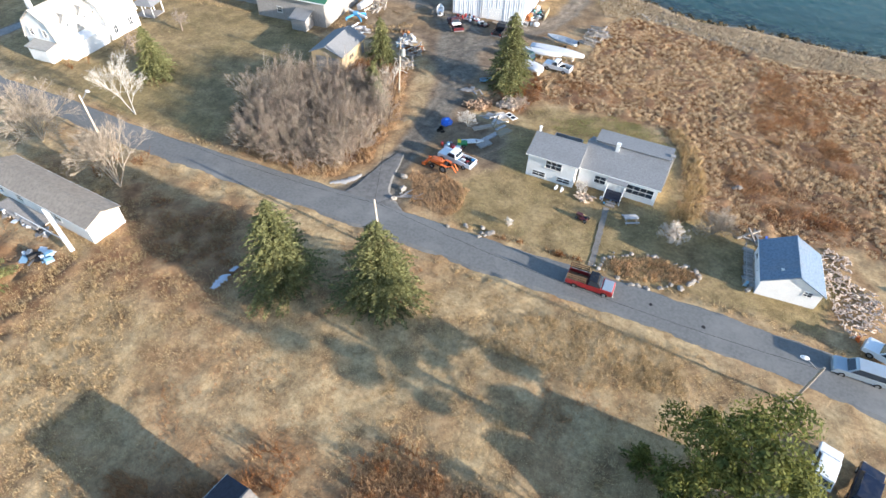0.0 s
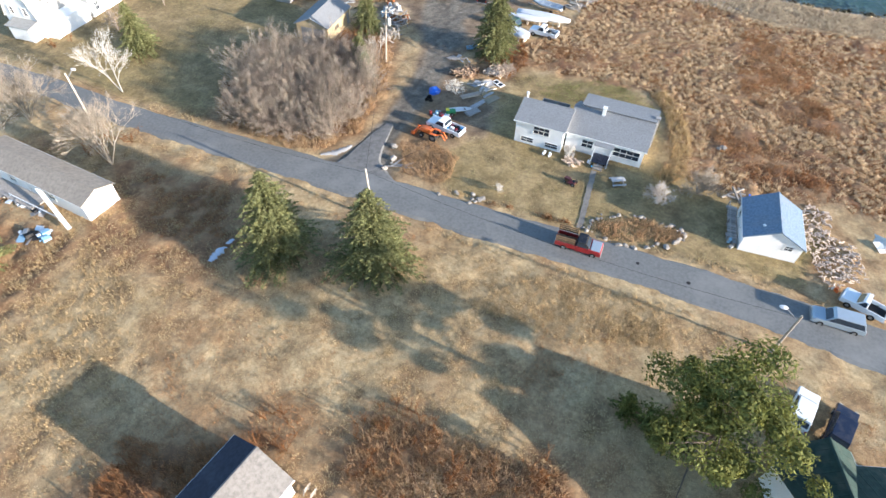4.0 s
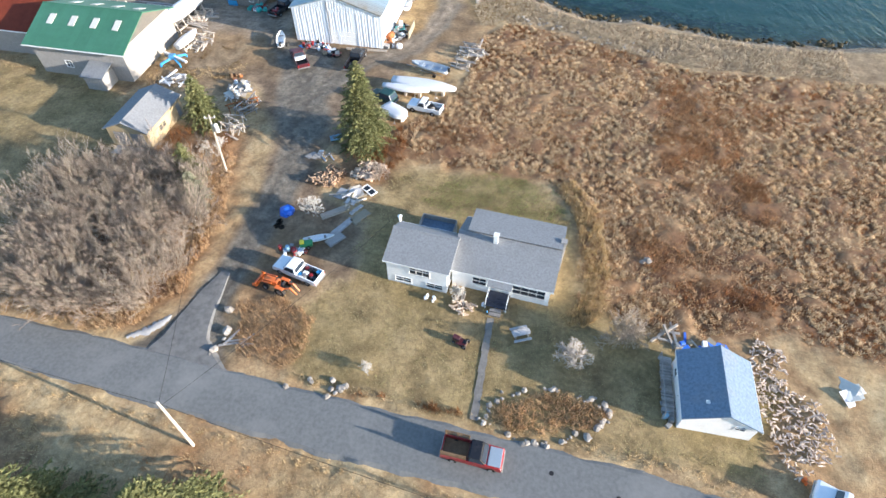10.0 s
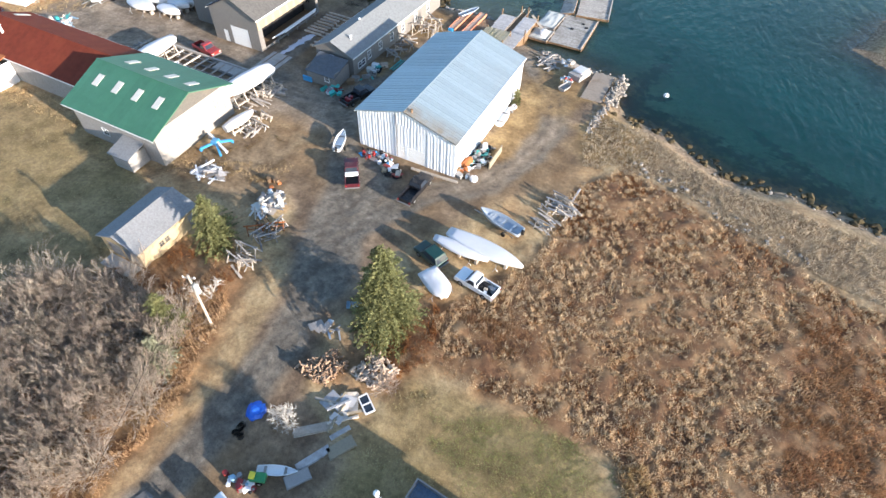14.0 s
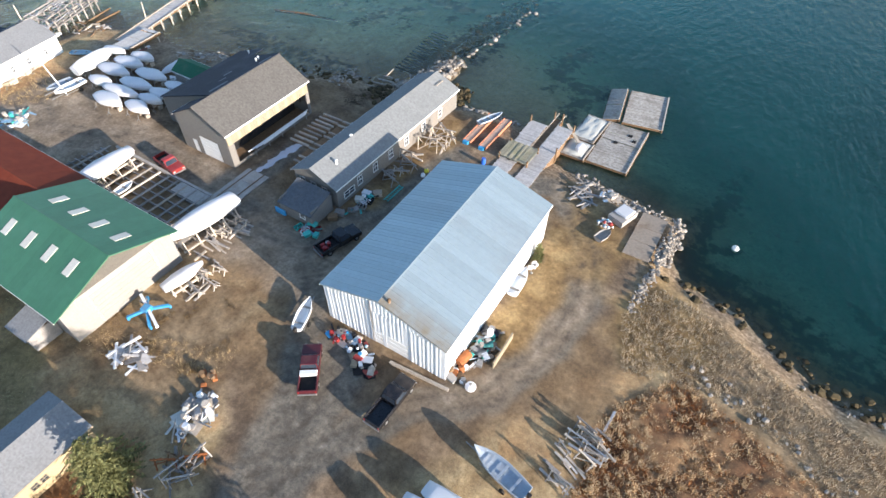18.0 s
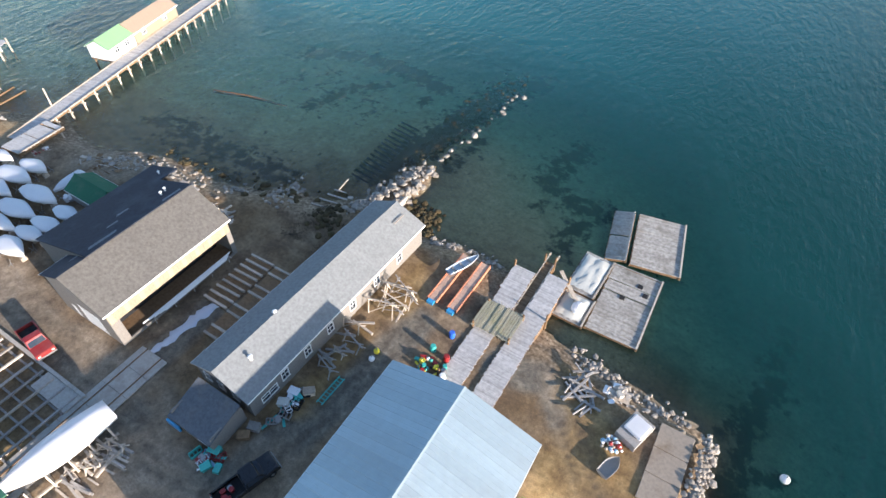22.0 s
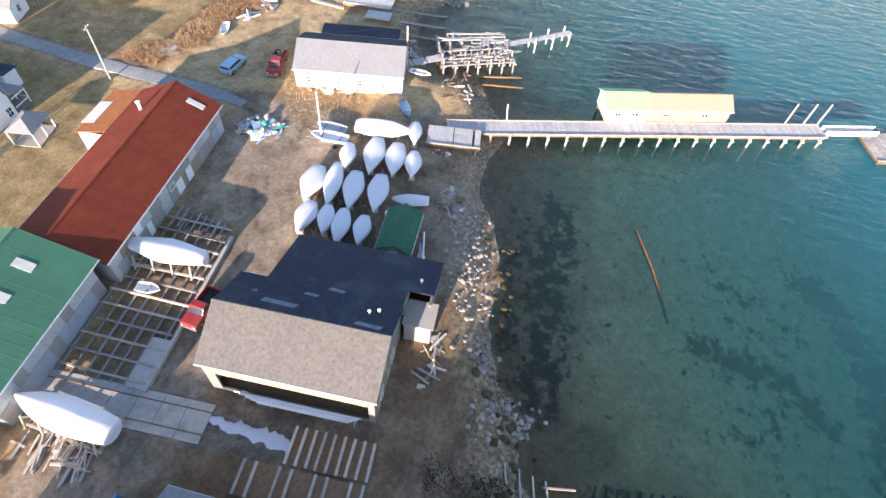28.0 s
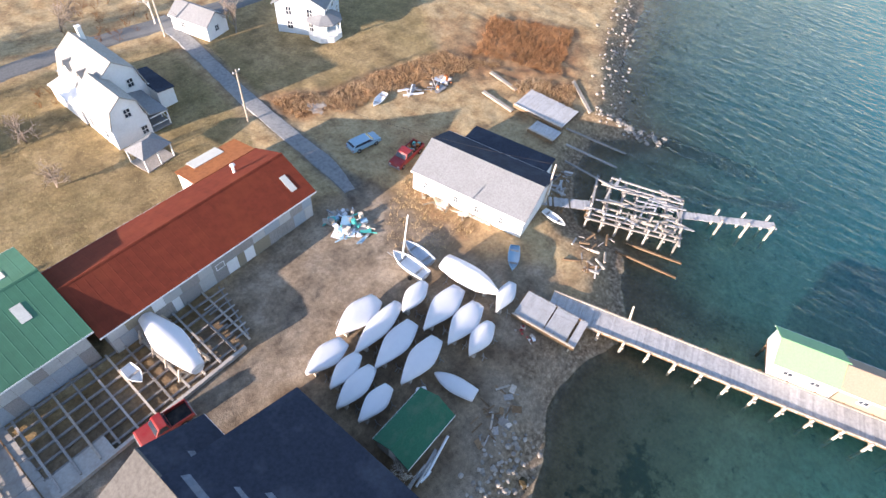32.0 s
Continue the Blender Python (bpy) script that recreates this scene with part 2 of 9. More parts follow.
RUSSET = surface("russet_brush", (0.30, 0.13, 0.05), 0.95, vary=0.3, grain=0.4, island=0.45, leaf=0.4)
FLOATDECK = surface("grey_float_boards", (0.42, 0.395, 0.36), 0.9, vary=0.4, grain=2.5, coarse=0.45, stain=(0.20, 0.182, 0.15), stained=0.9, island=0.16)
PALETWIG = surface("pale_twigs", (0.52, 0.44, 0.35), 0.95, vary=0.25, grain=0.5, island=0.4, leaf=0.25)
PALEDECK = surface("pale_dry_boards", (0.52, 0.51, 0.50), 0.85, vary=0.15, grain=2.5, island=0.1)
SNOW = surface("old_snow", (0.5, 0.53, 0.6), 0.7, vary=0.05)

# ---- building tools ----
def part(name, bm, material, parent, label=""):
    mesh = bpy.data.meshes.new(name)
    bm.normal_update()
    bm.to_mesh(mesh)
    bm.free()
    mesh.materials.append(material)
    ob = new(name, mesh)
    ob.parent = parent
    return tagged(ob, label)


def thing(name, label, category, x=0, y=0, z=0, turn=0, group="", kind=""):
    ob = new(name)
    ob.empty_display_size = 0.5
    ob.matrix_basis = pose(x, y, z, 0, 0, turn)
    return tagged(ob, label, category, group, kind)


def single(name, bm, material, label, category, group="", kind="", x=0, y=0, z=0, turn=0):
    ob = part(name, bm, material, None, label)
    ob.matrix_basis = pose(x, y, z, 0, 0, turn)
    return tagged(ob, "", category, group, kind)


def faces(bm, points, quads):
    vs = [bm.verts.new(p) for p in points]
    for q in quads:
        bm.faces.new([vs[i] for i in q])
    return vs


BOX = ((0, 3, 2, 1), (4, 5, 6, 7), (0, 1, 5, 4), (1, 2, 6, 5), (2, 3, 7, 6), (3, 0, 4, 7))


def box(bm, x0, x1, y0, y1, z0, z1, m=None):
    pts = [Vector(p) for p in ((x0, y0, z0), (x1, y0, z0), (x1, y1, z0), (x0, y1, z0), (x0, y0, z1), (x1, y0, z1), (x1, y1, z1), (x0, y1, z1))]
    return faces(bm, [m @ p for p in pts] if m else pts, BOX)


def bar(bm, a, b, w, h=None):
    """A squared timber from a to b."""
    a, b = Vector(a), Vector(b)
    d = b - a
    m = Matrix.Translation(a) @ d.to_track_quat("Y", "Z").to_matrix().to_4x4()
    h = h or w
    box(bm, -w / 2, w / 2, 0, d.length, -h / 2, h / 2, m)


def tube(bm, a, b, r0, r1=None, seg=8, caps=True):
    a, b = Vector(a), Vector(b)
    r1 = r0 if r1 is None else r1
    m = (b - a).to_track_quat("Z", "Y").to_matrix()
    ring = [(math.cos(2 * math.pi * i / seg), math.sin(2 * math.pi * i / seg)) for i in range(seg)]
    lo = [bm.verts.new(a + m @ Vector((c * r0, s * r0, 0))) for c, s in ring]
    hi = [bm.verts.new(b + m @ Vector((c * r1, s * r1, 0))) for c, s in ring]
    for i in range(seg):
        j = (i + 1) % seg
        bm.faces.new((lo[i], lo[j], hi[j], hi[i]))
    if caps:
        bm.faces.new(lo[::-1])
        bm.faces.new(hi)


def prism(bm, outline, axis, a, b):
    """A polygon (u, v) drawn out from a to b along an axis; u, v are the other two axes in order."""
    def at(u, v, w):
        return {"x": (w, u, v), "y": (u, w, v), "z": (u, v, w)}[axis]
    lo = [bm.verts.new(at(u, v, a)) for u, v in outline]
    hi = [bm.verts.new(at(u, v, b)) for u, v in outline]
    n = len(outline)
    for i in range(n):
        j = (i + 1) % n
        bm.faces.new((lo[i], lo[j], hi[j], hi[i]))
    bm.faces.new(lo[::-1])
    bm.faces.new(hi)
    bmesh.ops.recalc_face_normals(bm, faces=bm.faces)


def bevelled(bm, width=0.05, segments=2):
    bmesh.ops.bevel(bm, geom=list(bm.edges), offset=width, segments=segments, affect="EDGES", profile=0.6, clamp_overlap=True)
    return bm


def wall_mesh(length, height, openings, thick=0.2):
    """A wall along x from 0, its outer face at y = 0 and its inner one behind; openings (x, z, w, h) go right through."""
    bm = bmesh.new()
    xs = sorted({0, length, *[o[0] for o in openings], *[o[0] + o[2] for o in openings]})
    zs = sorted({0, height, *[o[1] for o in openings], *[o[1] + o[3] for o in openings]})
    solid = {(i, k) for i in range(len(xs) - 1) for k in range(len(zs) - 1)
             if not any(o[0] < (xs[i] + xs[i + 1]) / 2 < o[0] + o[2] and o[1] < (zs[k] + zs[k + 1]) / 2 < o[1] + o[3] for o in openings)}
    for i, k in solid:
        a, b, c, d = xs[i], xs[i + 1], zs[k], zs[k + 1]
        p = [(a, 0, c), (b, 0, c), (b, 0, d), (a, 0, d), (a, thick, c), (b, thick, c), (b, thick, d), (a, thick, d)]
        quads = [(0, 1, 2, 3), (5, 4, 7, 6)]
        quads += [(0, 3, 7, 4)] if (i - 1, k) not in solid else []
        quads += [(1, 5, 6, 2)] if (i + 1, k) not in solid else []
        quads += [(0, 4, 5, 1)] if (i, k - 1) not in solid else []
        quads += [(3, 2, 6, 7)] if (i, k + 1) not in solid else []
        faces(bm, p, quads)
    bmesh.ops.remove_doubles(bm, verts=bm.verts, dist=0.0005)
    return bm


def window_in(parent, m, x, z, w, h, trim, panes=2):
    """A window with its frame, sill, sash bars and panes in a wall whose pose under parent is m."""
    f = bmesh.new()
    t = 0.09
    box(f, x - t, x + w + t, -0.04, 0.1, z + h, z + h + t)
    box(f, x - t, x, -0.04, 0.1, z, z + h)
    box(f, x + w, x + w + t, -0.04, 0.1, z, z + h)
    box(f, x, x + w, 0.0, 0.1, z + h / 2 - 0.03, z + h / 2 + 0.03)
    for i in range(1, panes):
        box(f, x + w * i / panes - 0.025, x + w * i / panes + 0.025, 0.0, 0.1, z, z + h)
    win = part("window", f, trim, parent)
    win.matrix_basis = m
    s = bmesh.new()
    box(s, x - t - 0.03, x + w + t + 0.03, -0.08, 0.12, z - 0.07, z)
    part("sill", s, trim, win)
    g = bmesh.new()
    box(g, x, x + w, 0.05, 0.07, z, z + h)
    part("pane", g, GLASS, win)


def door_in(parent, m, x, z, w, h, material, kind="door"):
    d = bmesh.new()
    box(d, x, x + w, 0.04, 0.1, z, z + h)
    rows = max(2, int(h / 0.6))
    door = part(kind, d, material, parent)
    door.matrix_basis = m
    for i in range(rows):
        q = bmesh.new()
        box(q, x + 0.08, x + w - 0.08, 0.015, 0.038, z + 0.06 + i * (h - 0.1) / rows, z + (i + 1) * (h - 0.1) / rows)
        part("panel", q, material, door)
    h_ = bmesh.new()
    tube(h_, (x + w - 0.15, -0.04, z + 1.0), (x + w - 0.15, 0.04, z + 1.0), 0.04)
    part("handle", h_, STEEL, door)


def roof_plane(bm, x0, x1, ya, za, yb, zb, thick):
    """A sloping slab between the lines y=ya, z=za and y=yb, z=zb (tops), along x."""
    dy, dz = yb - ya, zb - za
    n = Vector((0, -dz, dy)).normalized()
    if n.z < 0:
        n = -n
    o = n * -thick
    pts = [(x0, ya, za), (x1, ya, za), (x1, yb, zb), (x0, yb, zb)]
    faces(bm, [Vector(p) + o for p in pts] + [Vector(p) for p in pts], BOX)
    bmesh.ops.recalc_face_normals(bm, faces=bm.faces)


def gable_house(name, label, category, cx, cy, turn, length, width, eave, ridge, wall, roof, trim=TRIM, over=0.35, front=(), back=(), end_a=(), end_b=(), base=2.2,
                sheets=0.0, rib=0.028, shift=0.0, roof_back=None, door_mat=None, gable=None, back_eave=None, sheet_mat=None):
    """A gabled building along its own x. front: openings (kind, x, z, w, h) of the wall towards -y; back: +y; end_a: at -x; end_b: at +x.
    sheets: the width of metal roof sheets. shift: how far the ridge lies off the middle."""
    ob = thing(name, label, category, cx, cy, base, turn)
    L, W = length / 2, width / 2
    bev = eave if back_eave is None else back_eave
    poses = {"front": (pose(-L, -W, 0), length, eave, front), "back": (pose(L, W, 0, 0, 0, 180), length, bev, back),
             "end_b": (pose(L, -W + 0.2, 0, 0, 0, 90), width - 0.4, min(eave, bev), end_b), "end_a": (pose(-L, W - 0.2, 0, 0, 0, -90), width - 0.4, min(eave, bev), end_a)}
    for m, size, high, holes in poses.values():
        w = part("wall", wall_mesh(size, high, [h[1:5] for h in holes if h[2] >= 0 and h[2] + h[4] <= high + 0.01]), wall, ob)
        w.matrix_basis = m
        for h in holes:
            if h[0] == "window":
                window_in(ob, m, *h[1:5], trim, 2 if h[3] < 1.6 else max(2, round(h[3] / 0.8)))
            elif h[0] != "gap":
                door_in(ob, m, *h[1:5], door_mat or trim, h[0])
    low = min(eave, bev)
    for x in (-L, L - 0.2):
        g = bmesh.new()
        prism(g, [(-W + 0.2, low), (W - 0.2, low), (W - 0.2, bev - 0.1), (shift, ridge - 0.1), (-W + 0.2, eave - 0.1)] if eave != bev else [(-W + 0.2, low), (W - 0.2, low), (shift, ridge - 0.12)], "x", x, x + 0.2)
        part("gable", g, gable or wall, ob)
    for side, mat in ((-1, roof), (1, roof_back or roof)):
        ya = -W if side < 0 else W
        ev = eave if side < 0 else bev
        slope = (ridge - ev) / abs(shift - ya)
        yo, zo = ya + side * over, ev - slope * over + 0.12
        b = bmesh.new()
        roof_plane(b, -L - over, L + over, yo, zo, shift, ridge + 0.12, 0.12)
        rp = part("roof", b, mat, ob)
        if sheets:
            n = max(1, round((length + 2 * over) / sheets))
            step = (length + 2 * over) / n
            run = Vector((0, shift - yo, ridge + 0.12 - zo))
            sm = bmesh.new()
            up = Vector((0, -run.z, run.y)).normalized()
            up = up if up.z > 0 else -up
            prof = ((0.004, 0.006), (step * 0.06, rib), (step * 0.12, 0.006), (step * 0.5, 0.006), (step * 0.54, rib * 0.6), (step * 0.58, 0.006), (step - 0.004, 0.006))
            lo = [sm.verts.new(Vector((px, 0, 0)) + up * pz) for px, pz in prof]
            hi = [sm.verts.new(Vector((px, 0, 0)) + run + up * pz) for px, pz in prof]
            for i in range(len(prof) - 1):
                sm.faces.new((lo[i], lo[i + 1], hi[i + 1], hi[i]))
            mesh = bpy.data.meshes.new("roof_sheet")
            sm.normal_update()
            sm.to_mesh(mesh)
            sm.free()
            mesh.materials.append(mat)
            for i in range(n):
                s = new("roof_sheet", mesh)
                s.parent = rp
                s.location = (-L - over + i * step, yo, zo)
        fb = bmesh.new()
        box(fb, -L - over, L + over, yo - 0.03 if side < 0 else yo + 0.003, yo - 0.003 if side < 0 else yo + 0.03, zo - 0.2, zo)
        part("fascia", fb, trim, ob)
    rb = bmesh.new()
    prism(rb, [(shift - 0.18, ridge + 0.1), (shift, ridge + 0.19), (shift + 0.18, ridge + 0.1)], "x", -L - over - 0.01, L + over + 0.01)
    part("ridge_cap", rb, sheet_mat or roof, ob)
    return ob


def merge(extra, into):
    """Makes the parts of one built block parts of another thing."""
    bpy.context.view_layer.update()
    away = into.matrix_world.inverted() @ extra.matrix_world
    for child in list(extra.children):
        child.parent = into
        child.matrix_basis = away @ child.matrix_basis
    bpy.data.objects.remove(extra)


def raw_mesh(name, verts, polys, material):
    """A mesh from arrays: verts (n, 3) and polys (m, k)."""
    mesh = bpy.data.meshes.new(name)
    verts, polys = np.asarray(verts, np.float32), np.asarray(polys, np.int32)
    mesh.vertices.add(len(verts))
    mesh.vertices.foreach_set("co", verts.ravel())
    mesh.loops.add(polys.size)
    mesh.loops.foreach_set("vertex_index", polys.ravel())
    mesh.polygons.add(len(polys))
    mesh.polygons.foreach_set("loop_start", np.arange(0, polys.size, polys.shape[1], dtype=np.int32))
    mesh.update(calc_edges=True)
    mesh.materials.append(material)
    return mesh


def planks(bm, x0, x1, y0, y1, z, board, thick=0.05, along="x", rng=None, gap=0.02, missing=0.0, wave=0.03):
    """Deck boards laid side by side; along: the way that each board runs."""
    rng = rng or random.Random(1)
    a0, a1 = (y0, y1) if along == "x" else (x0, x1)
    n = max(1, round((a1 - a0) / board))
    step = (a1 - a0) / n
    for i in range(n):
        if rng.random() < missing:
            continue
        s, e = a0 + i * step + gap / 2, a0 + (i + 1) * step - gap / 2
        dz, o1, o2 = rng.uniform(-wave, wave) * 0.5, rng.uniform(-0.08, 0.08), rng.uniform(-0.08, 0.08)
        if along == "x":
            box(bm, x0 + o1, x1 + o2, s, e, z + dz - thick, z + dz)
        else:
            box(bm, s, e, y0 + o1, y1 + o2, z + dz - thick, z + dz)

# ---- ground, sea, roads ----
WATER, LAND = 0.7, 2.2
SHORE = [(1500, 90), (250, 110), (90, 122), (59, 124.5), (44, 122), (36.7, 121.5), (28.5, 123.5), (18, 126), (11.3, 124.5), (6, 127), (1, 130.5), (-5.8, 132), (-8.4, 136.5),
         (-9.0, 141.3), (-14.6, 142.4), (-21, 143.2), (-28.4, 144.2), (-35.3, 149.8), (-37.3, 150.4), (-46.3, 149.2), (-51.5, 152), (-52, 158), (-53.5, 160), (-56, 157), (-58, 150),
         (-62.5, 147), (-67.4, 147.5), (-71.5, 144.2), (-78, 142), (-85, 141.8), (-91, 140.8), (-96.5, 138.5), (-102, 138.5), (-106.2, 139.5), (-110, 140), (-114.5, 137.1),
         (-121, 134.3), (-120.5, 127.5), (-128, 122.5), (-137, 121), (-144, 127), (-146, 121.5), (-162, 113.3), (-185, 106), (-260, 80), (-400, 20), (-1500, -200), (-1500, -1500), (1500, -1500)]
ISLAND = [(24, 172), (32, 167.5), (41, 169), (70, 172), (90, 185), (60, 200), (30, 188)]


def inside(px, py, poly):
    r = np.zeros(px.shape, bool)
    n = len(poly)
    for i in range(n):
        (x0, y0), (x1, y1) = poly[i], poly[(i + 1) % n]
        if y0 != y1:
            r ^= ((y0 > py) != (y1 > py)) & (px < (x1 - x0) * (py - y0) / (y1 - y0) + x0)
    return r


def signed(px, py, poly):
    """The distance to a polygon's edge, positive inside."""
    best = np.full(px.shape, 1e9)
    n = len(poly)
    for i in range(n):
        (x0, y0), (x1, y1) = poly[i], poly[(i + 1) % n]
        dx, dy = x1 - x0, y1 - y0
        t = np.clip(((px - x0) * dx + (py - y0) * dy) / (dx * dx + dy * dy), 0, 1)
        best = np.minimum(best, np.hypot(px - x0 - t * dx, py - y0 - t * dy))
    return np.where(inside(px, py, poly), best, -best)


def ripple(px, py, size, seed):
    """Smooth random noise about 0, roughly within -1 and 1, in two octaves."""
    out = np.zeros(np.shape(px))
    for octave, (f, amp) in enumerate(((1.0, 1.0), (2.1, 0.45))):
        lattice = np.random.RandomState(seed * 7 + octave).uniform(-1, 1, (97, 97))
        u, v = np.clip(np.asarray(px, float), -4000, 4000) * f / size + 31.7, np.clip(np.asarray(py, float), -4000, 4000) * f / size + 17.3
        i, k = np.floor(u).astype(int), np.floor(v).astype(int)
        s, t = u - i, v - k
        s, t = s * s * (3 - 2 * s), t * t * (3 - 2 * t)
        i0, i1, k0, k1 = i % 97, (i + 1) % 97, k % 97, (k + 1) % 97
        out += amp * ((lattice[i0, k0] * (1 - s) + lattice[i1, k0] * s) * (1 - t) + (lattice[i0, k1] * (1 - s) + lattice[i1, k1] * s) * t)
    return out


def soft(d, width):
    return np.clip(d / width + 0.5, 0, 1)


MARSH = [(10, 61), (18, 58), (30, 61), (60, 55), (140, 60), (140, 112), (60, 110), (26, 108), (12, 113), (-3, 118), (-8, 110), (-7.5, 101), (-9, 95), (-12, 90), (-15, 84), (-13.5, 79), (-3, 79.5), (6, 79), (10, 73)]
LAWN = [(-14, 47.5), (0, 46.5), (26, 45.5), (29, 55), (18, 58), (12, 62), (9.5, 68), (8.8, 73), (5, 78), (-2.7, 78.5), (-13.4, 77), (-15, 70), (-14.5, 60), (-18, 55), (-16, 48)]
FIELD_W = [(-66, 50.5), (-53, 50), (-57, 69), (-50, 75), (-57, 86), (-73, 90), (-100, 90), (-104, 80), (-107, 58), (-90, 53)]
FIELD_N = [(-111, 58), (-109, 78), (-118, 85), (-137, 90), (-150, 75), (-130, 55)]
DIRT = [(-27, 47), (-30, 51.6), (-29, 58), (-29, 64), (-28.6, 70), (-31, 80), (-36, 89), (-46, 97), (-54, 104), (-72, 104.5), (-100, 104), (-106, 102), (-108, 108), (-106, 126), (-106, 137),
        (-98, 137), (-84, 139), (-76, 139), (-62, 145), (-45, 147), (-32, 146), (-24, 142), (-14, 140), (-10, 138), (-10.5, 124), (-8, 116), (-13, 107), (-17, 102), (-20, 95), (-23, 90), (-21.5, 84), (-23.5, 78), (-22, 72), (-14, 68),
        (-14, 60), (-20, 55), (-25, 56.5), (-25.4, 51), (-22.5, 47)]
YARDGRASS = [(-21.5, 111), (-16.5, 114), (-14.5, 122), (-17, 129), (-21.5, 130)]
SOUTHGRASS = [(-49, 92), (-41, 98), (-43, 106), (-49, 107), (-54, 101)]


def height_at(px, py):
    d = np.maximum(signed(px, py, SHORE), signed(px, py, ISLAND))
    d = d + ripple(px, py, 5.0, 3) * 0.5 * np.exp(-np.abs(d) / 8)
    up = np.clip(d / 5.0, 0, 1)
    land = WATER + (LAND - WATER) * (up * up * (3 - 2 * up)) + 0.06 * ripple(px, py, 9, 5)
    sea = WATER - 0.05 + 0.09 * np.maximum(d, -35) + 0.08 * ripple(px, py, 6, 8)
    return np.where(d > 0, land, sea), d


def ground_height(x, y):
    return float(height_at(np.array([float(x)]), np.array([float(y)]))[0][0])


def axis(lo, hi, step):
    mid = np.arange(lo, hi + 1e-6, step)
    grow = np.cumsum(3 * 1.35 ** np.arange(18))
    return np.concatenate([lo - grow[::-1], mid, hi + grow])


gx, gy = axis(-170, 75, 0.62), axis(-25, 215, 0.62)
GX, GY = np.meshgrid(gx, gy)
gz, gd = height_at(GX, GY)
marsh_m = soft(signed(GX, GY, MARSH) + ripple(GX, GY, 4, 11) * 0.7, 2.0)
lawn_m = np.maximum.reduce([soft(signed(GX, GY, p) + ripple(GX, GY, 5, 12) * 0.6, 1.6) for p in (LAWN, FIELD_W, FIELD_N)])
dirt_m = soft(signed(GX, GY, DIRT) + ripple(GX, GY, 3, 13) * 0.6, 1.6)
grass_back = np.maximum(soft(signed(GX, GY, YARDGRASS) + ripple(GX, GY, 3, 14) * 0.5, 1.5), soft(signed(GX, GY, SOUTHGRASS) + ripple(GX, GY, 3, 14) * 0.7, 2.5) * 0.8)
dirt_m = dirt_m * (1 - 0.75 * grass_back)
SHOREBARE = [(-10, 104), (-8, 118), (-2, 118.5), (12, 112.5), (26, 108.5), (60, 109), (60, 118), (26, 118), (8, 122), (-5, 128), (-11, 126), (-14, 112)]
YARDBARE = [(-57, 88), (-41, 88), (-38, 92), (-42, 99), (-50, 103), (-56, 100)]
bare_m = np.maximum(soft(signed(GX, GY, SHOREBARE) + ripple(GX, GY, 3, 17) * 0.9, 2.5), soft(signed(GX, GY, YARDBARE) + ripple(GX, GY, 3, 18) * 0.9, 2.5))
dirt_m = np.maximum(dirt_m, bare_m * 0.7)
TRACKS = [([(-25.8, 45.5), (-27.6, 51), (-27.0, 57), (-26.6, 64), (-26.5, 72), (-27.8, 81), (-30.5, 88), (-34, 96), (-39, 104), (-45, 112), (-56, 110), (-60, 106)], 1.9),
          ([(-28.2, 84), (-31.5, 92), (-33, 101)], 3.6), ([(-26.4, 66), (-26.6, 76)], 2.1),
          ([(-23.4, 45.5), (-24.6, 48), (-26.4, 53)], 1.2), ([(-32, 46.5), (-30, 48.5), (-28, 53)], 1.2),
          ([(-111, 51), (-110.5, 58), (-107.2, 77), (-105.7, 91), (-104.8, 102), (-100, 112), (-94, 109), (-84, 114), (-76, 114)], 1.5),
          ([(-30, 90), (-24, 101), (-18, 106), (-15.5, 114), (-14.5, 121), (-16.5, 128), (-24, 138), (-30, 136)], 1.9), ([(-60, 98), (-60, 126)], 1.6),
          ([(-45, 112), (-41, 124), (-40, 136)], 2.0), ([(-76, 114), (-66, 114), (-56, 112)], 2.2)]


def line_distance(px, py, line):
    best = np.full(px.shape, 1e9)
    for (x0, y0), (x1, y1) in zip(line, line[1:]):
        dx, dy = x1 - x0, y1 - y0
        t = np.clip(((px - x0) * dx + (py - y0) * dy) / (dx * dx + dy * dy), 0, 1)
        best = np.minimum(best, np.hypot(px - x0 - t * dx, py - y0 - t * dy))
    return best


gravel_m = np.zeros(GX.shape)
rut = np.zeros(GX.shape)
for line, half in TRACKS:
    away = line_distance(GX, GY, line)
    gravel_m = np.maximum(gravel_m, soft(half - away + ripple(GX, GY, 2.5, 31) * 0.35, 1.0))
    rut = np.maximum(rut, np.exp(-((np.abs(away) - 0.8) / 0.3) ** 2))
beach_m = np.clip(1.2 - gd / 5.5 + ripple(GX, GY, 4, 15) * 0.15, 0, 1)
RUSTY = [[(-57, 39), (-41, 40.5), (-34, 33), (-36, 25), (-48, 24), (-58, 30)], [(-36, 0), (-19, 2), (-19, 13.5), (-27, 9)], [(-14, 9), (7, 8), (7, 19), (-12, 18)], [(-55, 50), (-31, 49.5), (-30.5, 66), (-36, 80), (-42, 83), (-50, 74), (-57, 66)], [(-62, 8), (-48, 14), (-52, 26), (-70, 24)],
         [(-109, 80), (-138, 90), (-142, 101), (-127, 94), (-109, 88)], [(-139, 92), (-137, 117), (-147, 112), (-162, 103), (-154, 88)], [(-20.5, 73), (-12, 76), (-11, 86), (-16, 88), (-22, 79)]]
for poly in RUSTY:
    marsh_m = np.maximum(marsh_m, 0.85 * soft(signed(GX, GY, poly) + ripple(GX, GY, 4, 33) * 1.5, 3.0))
gz = gz - 0.07 * rut * (gd > 3)
